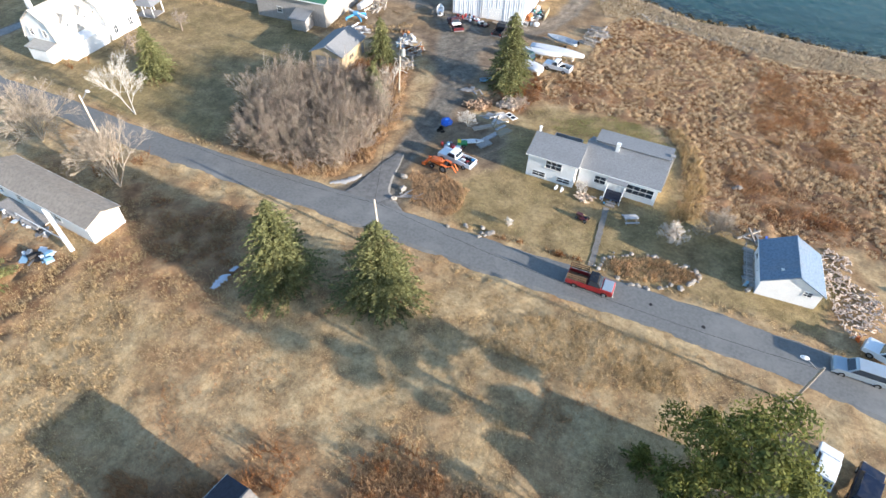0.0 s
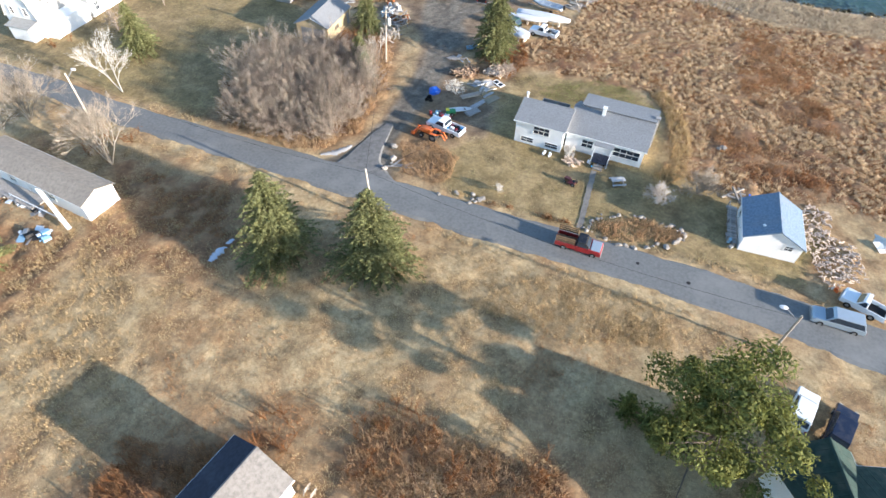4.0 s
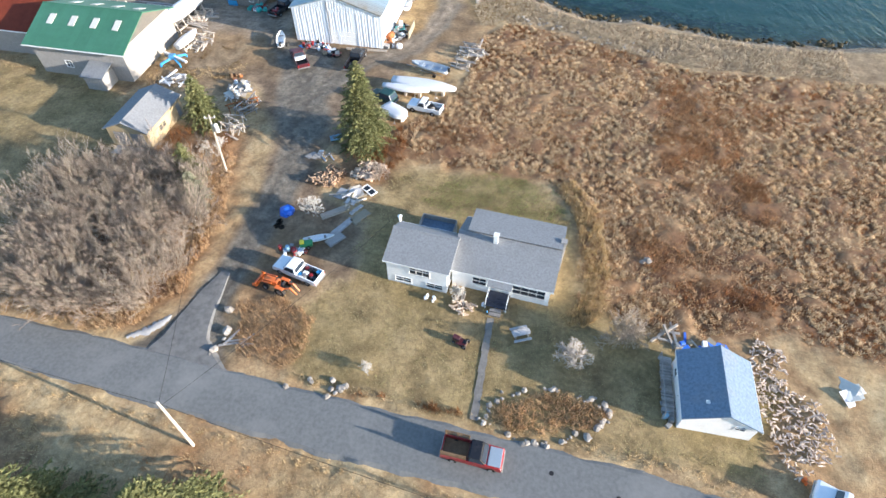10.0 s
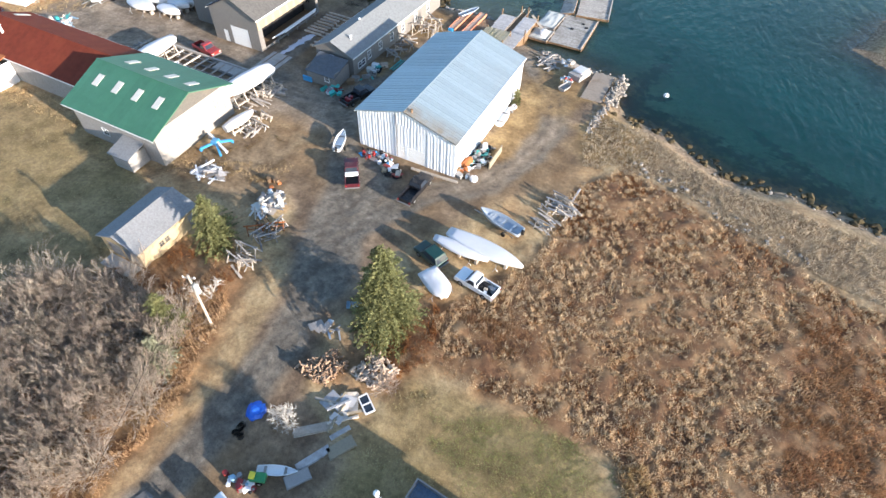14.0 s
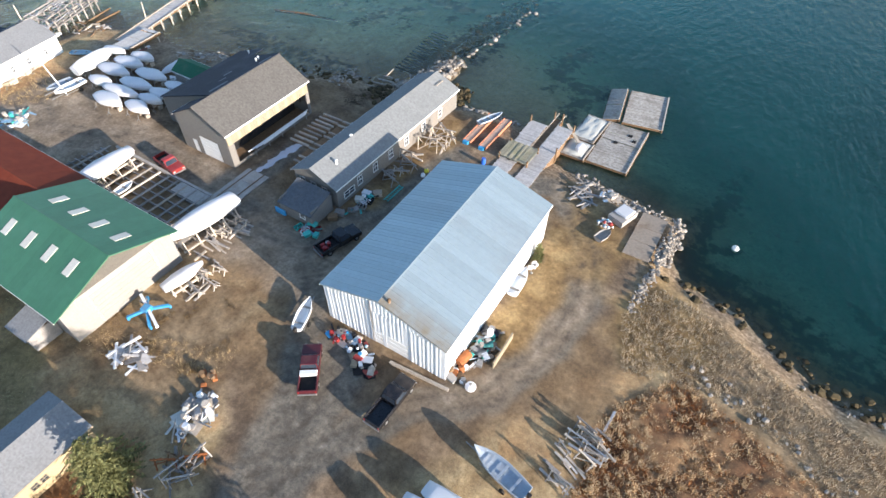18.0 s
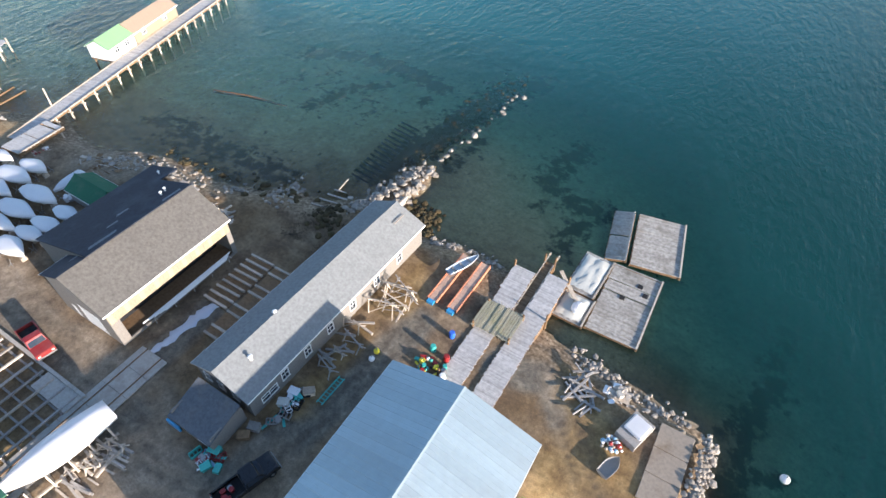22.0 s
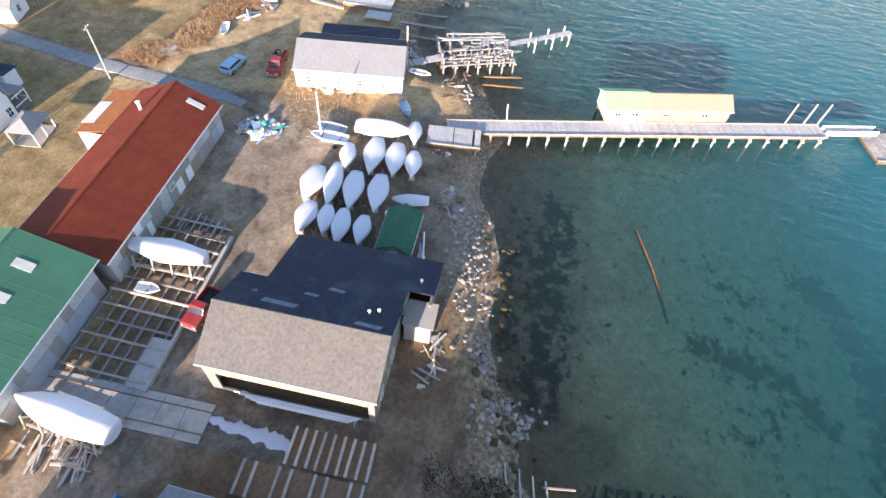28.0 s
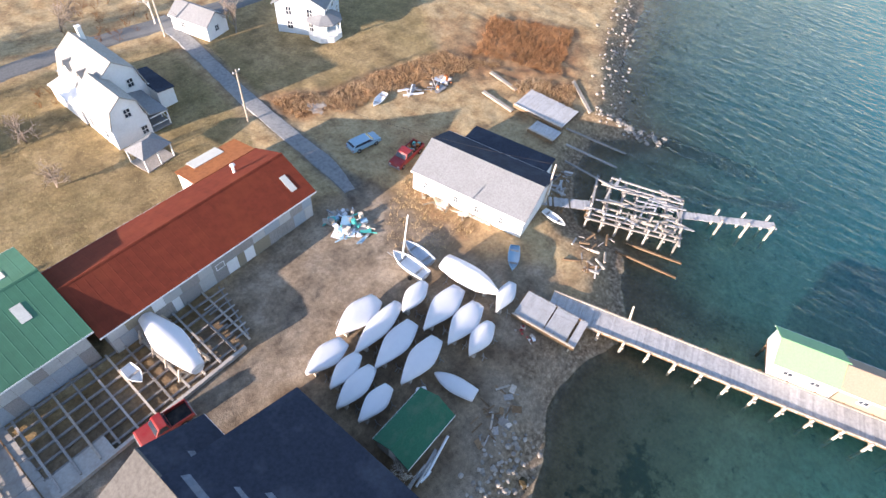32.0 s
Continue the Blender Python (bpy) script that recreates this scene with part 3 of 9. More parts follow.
rough = marsh_m * 0.16 + (1 - dirt_m) * (1 - lawn_m) * 0.07 * (1 - gravel_m) + 0.03
gz = gz + np.where(gd > 1.5, rough * np.clip((gd - 3) / 4, 0.1, 1) * (ripple(GX, GY, 1.7, 21) * 1.0 + np.random.RandomState(4).uniform(-1, 1, GX.shape) * 0.35), 0)
gz = np.where((gd < 200) & (np.abs(GX) < 400), gz, np.where(gd > 0, LAND, gz))


def sheet_mesh(name, X, Y, Z, masks):
    ny, nx = X.shape
    mesh = bpy.data.meshes.new(name)
    mesh.vertices.add(nx * ny)
    mesh.vertices.foreach_set("co", np.stack([X, Y, Z], -1).astype(np.float32).ravel())
    i = (np.arange(ny - 1)[:, None] * nx + np.arange(nx - 1)[None, :]).ravel()
    quads = np.stack([i, i + 1, i + nx + 1, i + nx], -1).astype(np.int32)
    mesh.loops.add(quads.size)
    mesh.loops.foreach_set("vertex_index", quads.ravel())
    mesh.polygons.add(len(quads))
    mesh.polygons.foreach_set("loop_start", np.arange(0, quads.size, 4, dtype=np.int32))
    for key, rgb in masks.items():
        at = mesh.attributes.new(key, "FLOAT_COLOR", "POINT")
        at.data.foreach_set("color", np.stack([*rgb, np.ones(X.shape)], -1).astype(np.float32).ravel())
    mesh.update(calc_edges=True)
    mesh.polygons.foreach_set("use_smooth", np.ones(len(quads), bool))
    return mesh


def ground_material():
    m, nt = tree_of("winter_ground")
    a = nt.nodes.new("ShaderNodeAttribute")
    a.attribute_name = "cover"
    sep = nt.nodes.new("ShaderNodeSeparateColor")
    nt.links.new(a.outputs["Color"], sep.inputs["Color"])
    b = nt.nodes.new("ShaderNodeAttribute")
    b.attribute_name = "shore"
    sep2 = nt.nodes.new("ShaderNodeSeparateColor")
    nt.links.new(b.outputs["Color"], sep2.inputs["Color"])
    wide, mid, fine = noise_of(nt, 0.06, 5), noise_of(nt, 0.35, 5), noise_of(nt, 2.2, 6, rough=0.7)
    straw = ramp_of(nt, mid, [(0.3, (0.21, 0.128, 0.06)), (0.45, (0.34, 0.235, 0.118)), (0.6, (0.44, 0.325, 0.175)), (0.75, (0.37, 0.24, 0.118))])
    straw = mixed(nt, ramp_of(nt, wide, [(0.48, (0, 0, 0)), (0.68, (0.75,) * 3)]), straw, (0.26, 0.135, 0.06))
    marsh = ramp_of(nt, mid, [(0.3, (0.12, 0.054, 0.024)), (0.5, (0.225, 0.12, 0.055)), (0.7, (0.34, 0.22, 0.11))])
    lawn = ramp_of(nt, mid, [(0.3, (0.155, 0.105, 0.045)), (0.5, (0.265, 0.185, 0.083)), (0.7, (0.385, 0.275, 0.135))])
    lawn = mixed(nt, ramp_of(nt, wide, [(0.45, (0, 0, 0)), (0.65, (0.5,) * 3)]), lawn, (0.215, 0.165, 0.06))
    dirt = ramp_of(nt, mid, [(0.3, (0.088, 0.057, 0.035)), (0.5, (0.175, 0.12, 0.074)), (0.7, (0.30, 0.215, 0.135))])
    dirt = mixed(nt, ramp_of(nt, wide, [(0.45, (0, 0, 0)), (0.62, (0.6,) * 3)]), dirt, (0.18, 0.112, 0.05))
    beach = ramp_of(nt, fine, [(0.35, (0.10, 0.068, 0.038)), (0.5, (0.205, 0.145, 0.092)), (0.65, (0.33, 0.255, 0.18))])
    c = mixed(nt, sep.outputs["Red"], straw, marsh)
    c = mixed(nt, sep.outputs["Green"], c, lawn)
    c = mixed(nt, sep.outputs["Blue"], c, dirt)
    gravel = ramp_of(nt, noise_of(nt, 0.8, 6, rough=0.7), [(0.3, (0.088, 0.075, 0.058)), (0.5, (0.155, 0.134, 0.105)), (0.7, (0.27, 0.232, 0.178))])
    c = mixed(nt, sep2.outputs["Blue"], c, gravel)
    c = mixed(nt, sep2.outputs["Red"], c, beach)
    weed = nt.nodes.new("ShaderNodeAttribute")
    weed.attribute_name = "weed"
    sep3 = nt.nodes.new("ShaderNodeSeparateColor")
    nt.links.new(weed.outputs["Color"], sep3.inputs["Color"])
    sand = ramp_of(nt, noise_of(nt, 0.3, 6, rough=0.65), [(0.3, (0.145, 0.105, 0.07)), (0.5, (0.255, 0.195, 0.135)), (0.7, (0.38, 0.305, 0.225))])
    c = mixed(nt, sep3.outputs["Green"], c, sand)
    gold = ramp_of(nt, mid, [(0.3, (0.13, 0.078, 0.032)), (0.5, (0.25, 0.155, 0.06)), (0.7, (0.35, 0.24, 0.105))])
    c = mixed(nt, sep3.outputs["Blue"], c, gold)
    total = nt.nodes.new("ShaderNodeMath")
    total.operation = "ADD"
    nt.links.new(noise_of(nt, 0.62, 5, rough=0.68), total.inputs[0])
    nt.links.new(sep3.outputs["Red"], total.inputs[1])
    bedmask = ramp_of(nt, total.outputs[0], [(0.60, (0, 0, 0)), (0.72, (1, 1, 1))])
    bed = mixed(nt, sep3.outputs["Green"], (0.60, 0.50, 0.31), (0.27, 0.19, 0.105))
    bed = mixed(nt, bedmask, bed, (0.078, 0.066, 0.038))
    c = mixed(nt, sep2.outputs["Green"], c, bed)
    wear = nt.nodes.new("ShaderNodeAttribute")
    wear.attribute_name = "wear"
    broken = nt.nodes.new("ShaderNodeMath")
    broken.operation = "MULTIPLY"
    nt.links.new(wear.outputs["Fac"], broken.inputs[0])
    nt.links.new(ramp_of(nt, noise_of(nt, 0.4, 5), [(0.38, (0, 0, 0)), (0.6, (0.8,) * 3)]), broken.inputs[1])
    c = mixed(nt, broken.outputs[0], c, (0.075, 0.058, 0.042))
    c = mixed(nt, 0.8, c, ramp_of(nt, fine, [(0.25, (0.5,) * 3), (0.5, (1, 1, 1)), (0.75, (1.45,) * 3)]), "MULTIPLY")
    c = mixed(nt, 0.7, c, ramp_of(nt, noise_of(nt, 0.75, 6, rough=0.7), [(0.3, (0.6, 0.57, 0.52)), (0.5, (1, 1, 1)), (0.7, (1.3, 1.3, 1.28))]), "MULTIPLY")
    c = mixed(nt, 0.5, c, ramp_of(nt, noise_of(nt, 9.0, 4), [(0.3, (0.6,) * 3), (0.7, (1.3,) * 3)]), "MULTIPLY")
    finish(nt, c, 0.95, 0, noise_of(nt, 5.0, 6, rough=0.75), 0.6, 0.12)
    return m


GROUND = ground_material()
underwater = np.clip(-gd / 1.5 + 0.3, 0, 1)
# Bands near (-71 to -98, 148) also paint the workshop's shadow onto the bed.
WEEDS_AND_SHADE = [([(-95, 181.5), (-87, 186.2), (-77, 186.8), (-66, 184)], 2.6, 0.32), ([(-81.5, 166), (-79.6, 175), (-75.5, 179)], 2.4, 0.25), ([(-66, 178), (-66, 179)], 1.2, 0.4), ([(-90, 172), (-84, 177), (-74, 172)], 5.0, 0.12),
         ([(-60, 156), (-58.5, 166), (-57, 180), (-55, 192), (-52.5, 196)], 3.2, 0.36), ([(-52, 163), (-51.6, 172)], 1.6, 0.22), ([(-37, 181), (-39.4, 170), (-33.5, 167), (-29, 168)], 2.4, 0.26), ([(-31.6, 157), (-31, 163)], 2.0, 0.25), ([(-92, 145.5), (-84, 146.5), (-73, 147)], 3.0, 0.12), ([(-62, 258), (-45, 252)], 3.0, 0.3), ([(-92, 150), (-82, 148), (-74, 147)], 3.0, 0.14),
         ([(-37, 164), (-34, 167), (-38, 172)], 3.0, 0.16), ([(-8, 142), (-5, 150), (-4, 160)], 1.6, 0.2), ([(2, 134), (8, 130), (14, 132)], 1.6, 0.15), ([(-71, 147.8), (-80, 148.2), (-92, 147.6)], 3.8, 0.22), ([(-88, 147.5), (-93, 149.5), (-98, 148)], 2.2, 0.25), ([(-76, 143.9), (-88, 143.6)], 1.6, 0.2), ([(-6, 135), (2, 134), (12, 130), (24, 129), (40, 126.5)], 3.4, 0.23), ([(-4, 152), (-6, 144), (-5.5, 137)], 1.4, 0.3), ([(14, 138), (20, 133), (25, 130.5)], 1.3, 0.28), ([(-145.3, 129.5), (-146.8, 134.6), (-148.7, 140.9)], 1.6, 0.5), ([(-2, 141), (-5, 139)], 1.0, 0.3), ([(12, 140), (20, 132)], 1.2, 0.25)]
weed_shade_m = np.zeros(GX.shape)
for line, half, much in WEEDS_AND_SHADE:
    weed_shade_m = np.maximum(weed_shade_m, much * np.exp(-(line_distance(GX, GY, line) / half) ** 2))
weed_shade_m -= 0.16 * np.exp(-((GX + 43) / 6.5) ** 2 - ((GY - 155) / 4.5) ** 2)
SAND = [[(-106, 104), (-98, 101), (-84, 103), (-83.5, 112), (-66, 112.5), (-62, 112), (-62, 100), (-58, 100), (-58, 116), (-64, 117), (-77, 117), (-82, 118), (-90, 117), (-98, 120), (-107, 119)], [(-106, 118), (-98, 121), (-98, 131), (-104, 134), (-110, 130)], [(-57, 104), (-40, 106), (-37.5, 118), (-44, 119), (-45, 112), (-56, 116)],
        [(-94, 133), (-80, 134.5), (-80, 139), (-94, 137.5), (-104, 136.5)]]
sand_m = np.maximum.reduce([soft(signed(GX, GY, p) + ripple(GX, GY, 3, 41) * 1.2, 2.5) for p in SAND]) * 0.9
sand_m = np.maximum(sand_m, 0.8 * soft(1.5 - line_distance(GX, GY, [(-24, 101), (-18, 106), (-15.5, 114), (-14.5, 121), (-16.5, 128), (-24, 138)]) + ripple(GX, GY, 2.5, 42) * 0.5, 1.0))
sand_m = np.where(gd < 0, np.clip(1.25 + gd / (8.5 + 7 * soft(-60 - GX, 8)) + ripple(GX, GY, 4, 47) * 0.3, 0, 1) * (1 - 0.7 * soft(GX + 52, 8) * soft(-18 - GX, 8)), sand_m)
GOLDEN = [[(-22, 110), (-18.2, 111), (-16.8, 121), (-19, 130), (-22, 131)], [(-12.5, 124), (-9, 116), (0, 119), (-1, 126), (-5, 128), (-9.6, 131), (-10.5, 126)], [(-82, 102.5), (-62, 102.5), (-62, 105), (-82, 106)], [(-45.5, 120), (-43, 120), (-42, 142), (-45, 146)], [(-19, 124), (-13, 124), (-12, 131), (-17, 138), (-24, 140)]]
gold_m = np.maximum.reduce([soft(signed(GX, GY, p) + ripple(GX, GY, 2.5, 43) * 1.3, 2.0) for p in GOLDEN]) * 0.8
ground = new("ground", sheet_mesh("ground", GX, GY, gz, {"cover": (marsh_m, lawn_m * (1 - dirt_m), dirt_m), "shore": (beach_m * (gd < 12), underwater, gravel_m), "weed": (weed_shade_m, sand_m, gold_m), "wear": (rut, rut, rut)}))
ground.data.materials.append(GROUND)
tagged(ground, "tan winter grass, russet marsh and bare dirt down to the shore", "ground", "", "structure")


def water_material():
    m, nt = tree_of("sea_water")
    nt.nodes.remove(nt.nodes["Principled BSDF"])
    out = nt.nodes["Material Output"]
    clear = nt.nodes.new("ShaderNodeBsdfTransparent")
    body = nt.nodes.new("ShaderNodeBsdfDiffuse")
    tint = nt.nodes.new("ShaderNodeAttribute")
    tint.attribute_name = "tint"
    nt.links.new(tint.outputs["Color"], body.inputs["Color"])
    gloss = node(nt, "ShaderNodeBsdfGlossy", Roughness=0.06)
    g = nt.nodes.new("ShaderNodeNewGeometry")
    h1 = noise_of(nt, 0.9, 5, g.outputs["Position"], 0.6, (1.0, 0.35, 1))
    bp = node(nt, "ShaderNodeBump", Strength=1.0, Distance=0.32)
    nt.links.new(h1, bp.inputs["Height"])
    fr = node(nt, "ShaderNodeFresnel", IOR=1.33)
    nt.links.new(bp.outputs["Normal"], fr.inputs["Normal"])
    nt.links.new(bp.outputs["Normal"], gloss.inputs["Normal"])
    at = nt.nodes.new("ShaderNodeAttribute")
    at.attribute_name = "depth"
    # light lost with depth is put into the tint, by distance offshore
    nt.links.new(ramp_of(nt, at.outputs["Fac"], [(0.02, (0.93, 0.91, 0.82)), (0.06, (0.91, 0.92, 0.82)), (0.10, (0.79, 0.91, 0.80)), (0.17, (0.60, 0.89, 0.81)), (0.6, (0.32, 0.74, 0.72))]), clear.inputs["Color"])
    m1, m2 = nt.nodes.new("ShaderNodeMixShader"), nt.nodes.new("ShaderNodeMixShader")
    nt.links.new(at.outputs["Fac"], m1.inputs["Fac"])
    nt.links.new(clear.outputs[0], m1.inputs[1])
    nt.links.new(body.outputs[0], m1.inputs[2])
    nt.links.new(fr.outputs[0], m2.inputs["Fac"])
    nt.links.new(m1.outputs[0], m2.inputs[1])
    nt.links.new(gloss.outputs[0], m2.inputs[2])
    nt.links.new(m2.outputs[0], out.inputs["Surface"])
    return m


wx, wy = axis(-170, 75, 2.5), axis(100, 215, 2.5)
WX, WY = np.meshgrid(wx, wy)
wd = -np.maximum(signed(WX, WY, SHORE), signed(WX, WY, ISLAND))
cove = np.exp(-((WX + 86) / 33) ** 2 - ((WY - 158) / 26) ** 2)
cove = cove + 1.0 * np.exp(-((WX + 43) / 15) ** 2 - ((WY - 156) / 14) ** 2)
east = np.clip((WX + 22) / 12, 0, 1)
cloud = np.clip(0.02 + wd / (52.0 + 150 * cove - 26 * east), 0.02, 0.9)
# west: sky reflection painted into the body colour, bluer and lighter seaward
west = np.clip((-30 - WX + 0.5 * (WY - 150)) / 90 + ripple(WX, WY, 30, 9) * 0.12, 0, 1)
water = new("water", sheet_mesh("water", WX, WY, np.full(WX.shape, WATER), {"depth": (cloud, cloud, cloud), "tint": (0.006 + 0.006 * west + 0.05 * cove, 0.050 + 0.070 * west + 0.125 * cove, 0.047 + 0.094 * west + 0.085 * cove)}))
water.data.materials.append(water_material())
tagged(water, "clear teal sea water with small wind ripples", "water", "", "structure")


def ribbon(name, centre, widths, lift, material, label, category):
    """A strip of road along a smoothed centre line, draped on the ground."""
    pts = [Vector((*p, 0)) for p in centre]
    line, wid = [], []
    for i in range(len(pts) - 1):
        p0, p1, p2, p3 = pts[max(0, i - 1)], pts[i], pts[i + 1], pts[min(len(pts) - 1, i + 2)]
        n = max(2, int((p2 - p1).length / 1.2))
        for k in range(n):
            t = k / n
            line.append(0.5 * (2 * p1 + (p2 - p0) * t + (2 * p0 - 5 * p1 + 4 * p2 - p3) * t * t + (3 * p1 - p0 - 3 * p2 + p3) * t ** 3))
            wid.append(widths[i] * (1 - t) + widths[i + 1] * t)
    bm = bmesh.new()
    rows = []
    for i, p in enumerate(line):
        d = (line[min(i + 1, len(line) - 1)] - line[max(i - 1, 0)]).normalized()
        s = Vector((-d.y, d.x, 0))
        w = wid[i] * (1 + 0.03 * math.sin(i * 0.9) + 0.025 * math.sin(i * 2.3 + 1))
        row = []
        for k, u in enumerate((-1, -0.85, -0.3, 0.3, 0.85, 1)):
            q = p + s * w * u
            row.append(bm.verts.new((q.x, q.y, LAND + lift + (0.05 if 0 < k < 5 else -0.16) + (0.03 if k in (2, 3) else 0))))
        rows.append(row)
    for a, b in zip(rows, rows[1:]):
        for k in range(5):
            bm.faces.new((a[k + 1], b[k + 1], b[k], a[k])[::-1])
    bmesh.ops.recalc_face_normals(bm, faces=bm.faces)
    return single(name, bm, material, label, category, "", "structure")


ROAD = surface("worn_asphalt", (0.165, 0.166, 0.160), 0.9, vary=0.2, grain=3, coarse=0.18, stain=(0.25, 0.245, 0.23), stained=0.7, bump=0.3)
GRAVEL = surface("packed_gravel", (0.20, 0.185, 0.165), 0.95, vary=0.3, grain=2.5, coarse=0.3, stain=(0.30, 0.26, 0.21), stained=0.6)
ribbon("road", [(-160, 60), (-125, 55), (-110, 52.5), (-95, 50), (-80, 49), (-64, 47), (-48, 46.1), (-35, 45.4), (-22, 44.5), (-10, 43.6), (0, 43.2), (10, 42.6), (22, 41.4), (35, 39.5), (60, 35), (130, 20)],
       [2.1] * 5 + [2.2, 2.4, 2.6, 2.6, 2.7, 2.6, 2.7, 2.9, 3.0, 3.0, 3.0], 0.12, ROAD, "worn grey asphalt lane with pale patched edges", "road")
DRIVE = surface("dark_worn_drive", (0.165, 0.16, 0.152), 0.92, vary=0.3, grain=1.6, coarse=0.3, stain=(0.24, 0.225, 0.20), stained=0.7, bump=0.35)
ribbon("driveway", [(-27.0, 45.4), (-27.4, 47.4), (-27.7, 49.5), (-27.8, 52), (-27.6, 55), (-27.2, 59)], [6.2, 4.0, 2.6, 1.9, 1.3, 0.15], 0.03, DRIVE, "worn asphalt mouth of the gravel drive", "driveway")

LANE = surface("blue_grey_gravel", (0.255, 0.255, 0.25), 0.95, vary=0.3, grain=2.2, coarse=0.3, stain=(0.34, 0.33, 0.30), stained=0.7)
ribbon("lane", [(-110.2, 50.5), (-110.3, 57), (-109.0, 66), (-107.4, 76), (-106.0, 88), (-105.2, 97), (-103.6, 104)], [2.2, 1.4, 1.35, 1.35, 1.4, 1.4, 0.7], 0.02, LANE, "narrow blue-grey gravel lane through the grass", "lane")

# ---- buildings ----
W_ = "window"


def ribs_on(parent, m, length, height, step, material):
    """Ribbed metal siding sheets in front of a wall."""
    bm = bmesh.new()
    prof = ((0.003, -0.012), (step * 0.18, -0.012), (step * 0.26, -0.05), (step * 0.42, -0.05), (step * 0.5, -0.012), (step * 0.68, -0.012), (step * 0.74, -0.035), (step * 0.84, -0.035), (step * 0.9, -0.012), (step - 0.003, -0.012))
    lo = [bm.verts.new((x, y, 0.02)) for x, y in prof]
    hi = [bm.verts.new((x, y, height)) for x, y in prof]
    for i in range(len(prof) - 1):
        bm.faces.new((lo[i], lo[i + 1], hi[i + 1], hi[i]))
    mesh = bpy.data.meshes.new("siding_sheet")
    bm.normal_update()
    bm.to_mesh(mesh)
    bm.free()
    mesh.materials.append(material)
    for i in range(int(length / step + 0.01)):
        s = new("siding_sheet", mesh)
        s.parent = parent
        s.matrix_basis = m @ pose(i * step, 0, 0)


def slab(parent, name, x0, x1, y0, y1, za, zb, thick, material, slope="y", label=""):
    """A flat or sloping slab under parent; za at the low end of the axis, zb at the high end."""
    bm = bmesh.new()
    if slope == "y":
        pts = [(x0, y0, za), (x1, y0, za), (x1, y1, zb), (x0, y1, zb)]
    else:
        pts = [(x0, y0, za), (x1, y0, zb), (x1, y1, zb), (x0, y1, za)]
    faces(bm, [Vector(p) - Vector((0, 0, thick)) for p in pts] + pts, BOX)
    return part(name, bm, material, parent, label)


def boxes(parent, name, material, *dims, label="", bevel=0.0):
    """One part made of boxes (x0, x1, y0, y1, z0, z1)."""
    bm = bmesh.new()
    for d in dims:
        box(bm, *d)
    if bevel:
        bevelled(bm, bevel, 1)
    return part(name, bm, material, parent, label)


def chimney(parent, x, y, z0, z1, w=0.5, material=None):
    boxes(parent, "chimney", material or CONCRETE, (x - w / 2, x + w / 2, y - w / 2, y + w / 2, z0, z1), (x - w / 2 - 0.06, x + w / 2 + 0.06, y - w / 2 - 0.06, y + w / 2 + 0.06, z1, z1 + 0.1))


def vent(parent, x, y, z, h=0.5, r=0.09, material=None):
    bm = bmesh.new()
    tube(bm, (x, y, z), (x, y, z + h), r)
    tube(bm, (x, y, z + h), (x, y, z + h + 0.12), r * 1.7, r * 0.6)
    part("vent_pipe", bm, material or TRIM, parent)


# the boat barn
barn = gable_house("boat_barn", "large white ribbed metal boat barn with galvanised sheet roof", "barn", -29.75, 116.6, 90, 22.8, 14.5, 5.5, 7.75, BARN_W, METAL_R, sheets=0.95, rib=0.05, over=0.25,
                   end_a=[("garage_door", 7.4, 0, 2.6, 2.3), ("door", 6.0, 0, 0.95, 2.05)], door_mat=TRIM)
ribs_on(barn, pose(-11.4, -7.25, 0), 22.8, 5.42, 0.95, BARN_W)
ribs_on(barn, pose(11.4, 7.25, 0, 0, 0, 180), 22.8, 5.42, 0.95, BARN_W)
for first, count in ((0.0, 6), (10.1, 4)):
    ribs_on(barn, pose(-11.4, 7.05 - first, 0, 0, 0, -90), count * 0.95, 5.42, 0.95, BARN_W)
ribs_on(barn, pose(-11.4, 1.35, 2.42, 0, 0, -90), 3.9, 3.0, 0.97, BARN_W)
ribs_on(barn, pose(11.4, -7.05, 0, 0, 0, 90), 14.1, 5.42, 0.94, BARN_W)
for i in range(32):
    y = -6.9 + i * 0.445
    top = 7.55 - abs(y) * (2.25 / 7.25)
    if top - 5.45 > 0.2:
        boxes(barn, "gable_sheet", BARN_W, (-11.46, -11.4, y, y + 0.16, 5.45, top))
vent(barn, -11.0, -0.8, 7.5, 0.55, 0.13, BROWNWOOD)
boxes(barn, "downpipe", STEEL, (-11.55, -11.47, 1.2, 1.3, 0.2, 6.9))

# the long shingled workshop
EASTWIN = [(W_, x, 1.0, 0.8, 1.25) for x in (4.0, 7.2, 10.6, 14.2, 18.4, 22.6)]
long_shed = gable_house("long_workshop", "long weathered shingle workshop with mottled brown asphalt roof", "workshop", -49.95, 132.7, 88.1, 27.6, 7.1, 3.2, 4.75, SHINGLE_G, SLATE_R, over=0.3, shift=0.25,
                        front=EASTWIN + [(W_, 1.3, 0.7, 1.9, 0.9)], end_a=[(W_, 0.7, 1.3, 0.75, 1.1), (W_, 2.6, 1.3, 0.75, 1.1), (W_, 4.5, 1.3, 0.75, 1.1)])
vent(long_shed, -10.9, -1.3, 4.2, 0.6, 0.16)
vent(long_shed, -6.0, 0.4, 4.7, 0.35, 0.16)
boxes(long_shed, "board", PALEWOOD, (11.2, 13.0, -1.6, -1.4, 4.4, 4.48))
lean = thing("lean_to", "low grey roofed lean-to against the workshop end", "lean-to", -49.9, 116.3, 2.2)
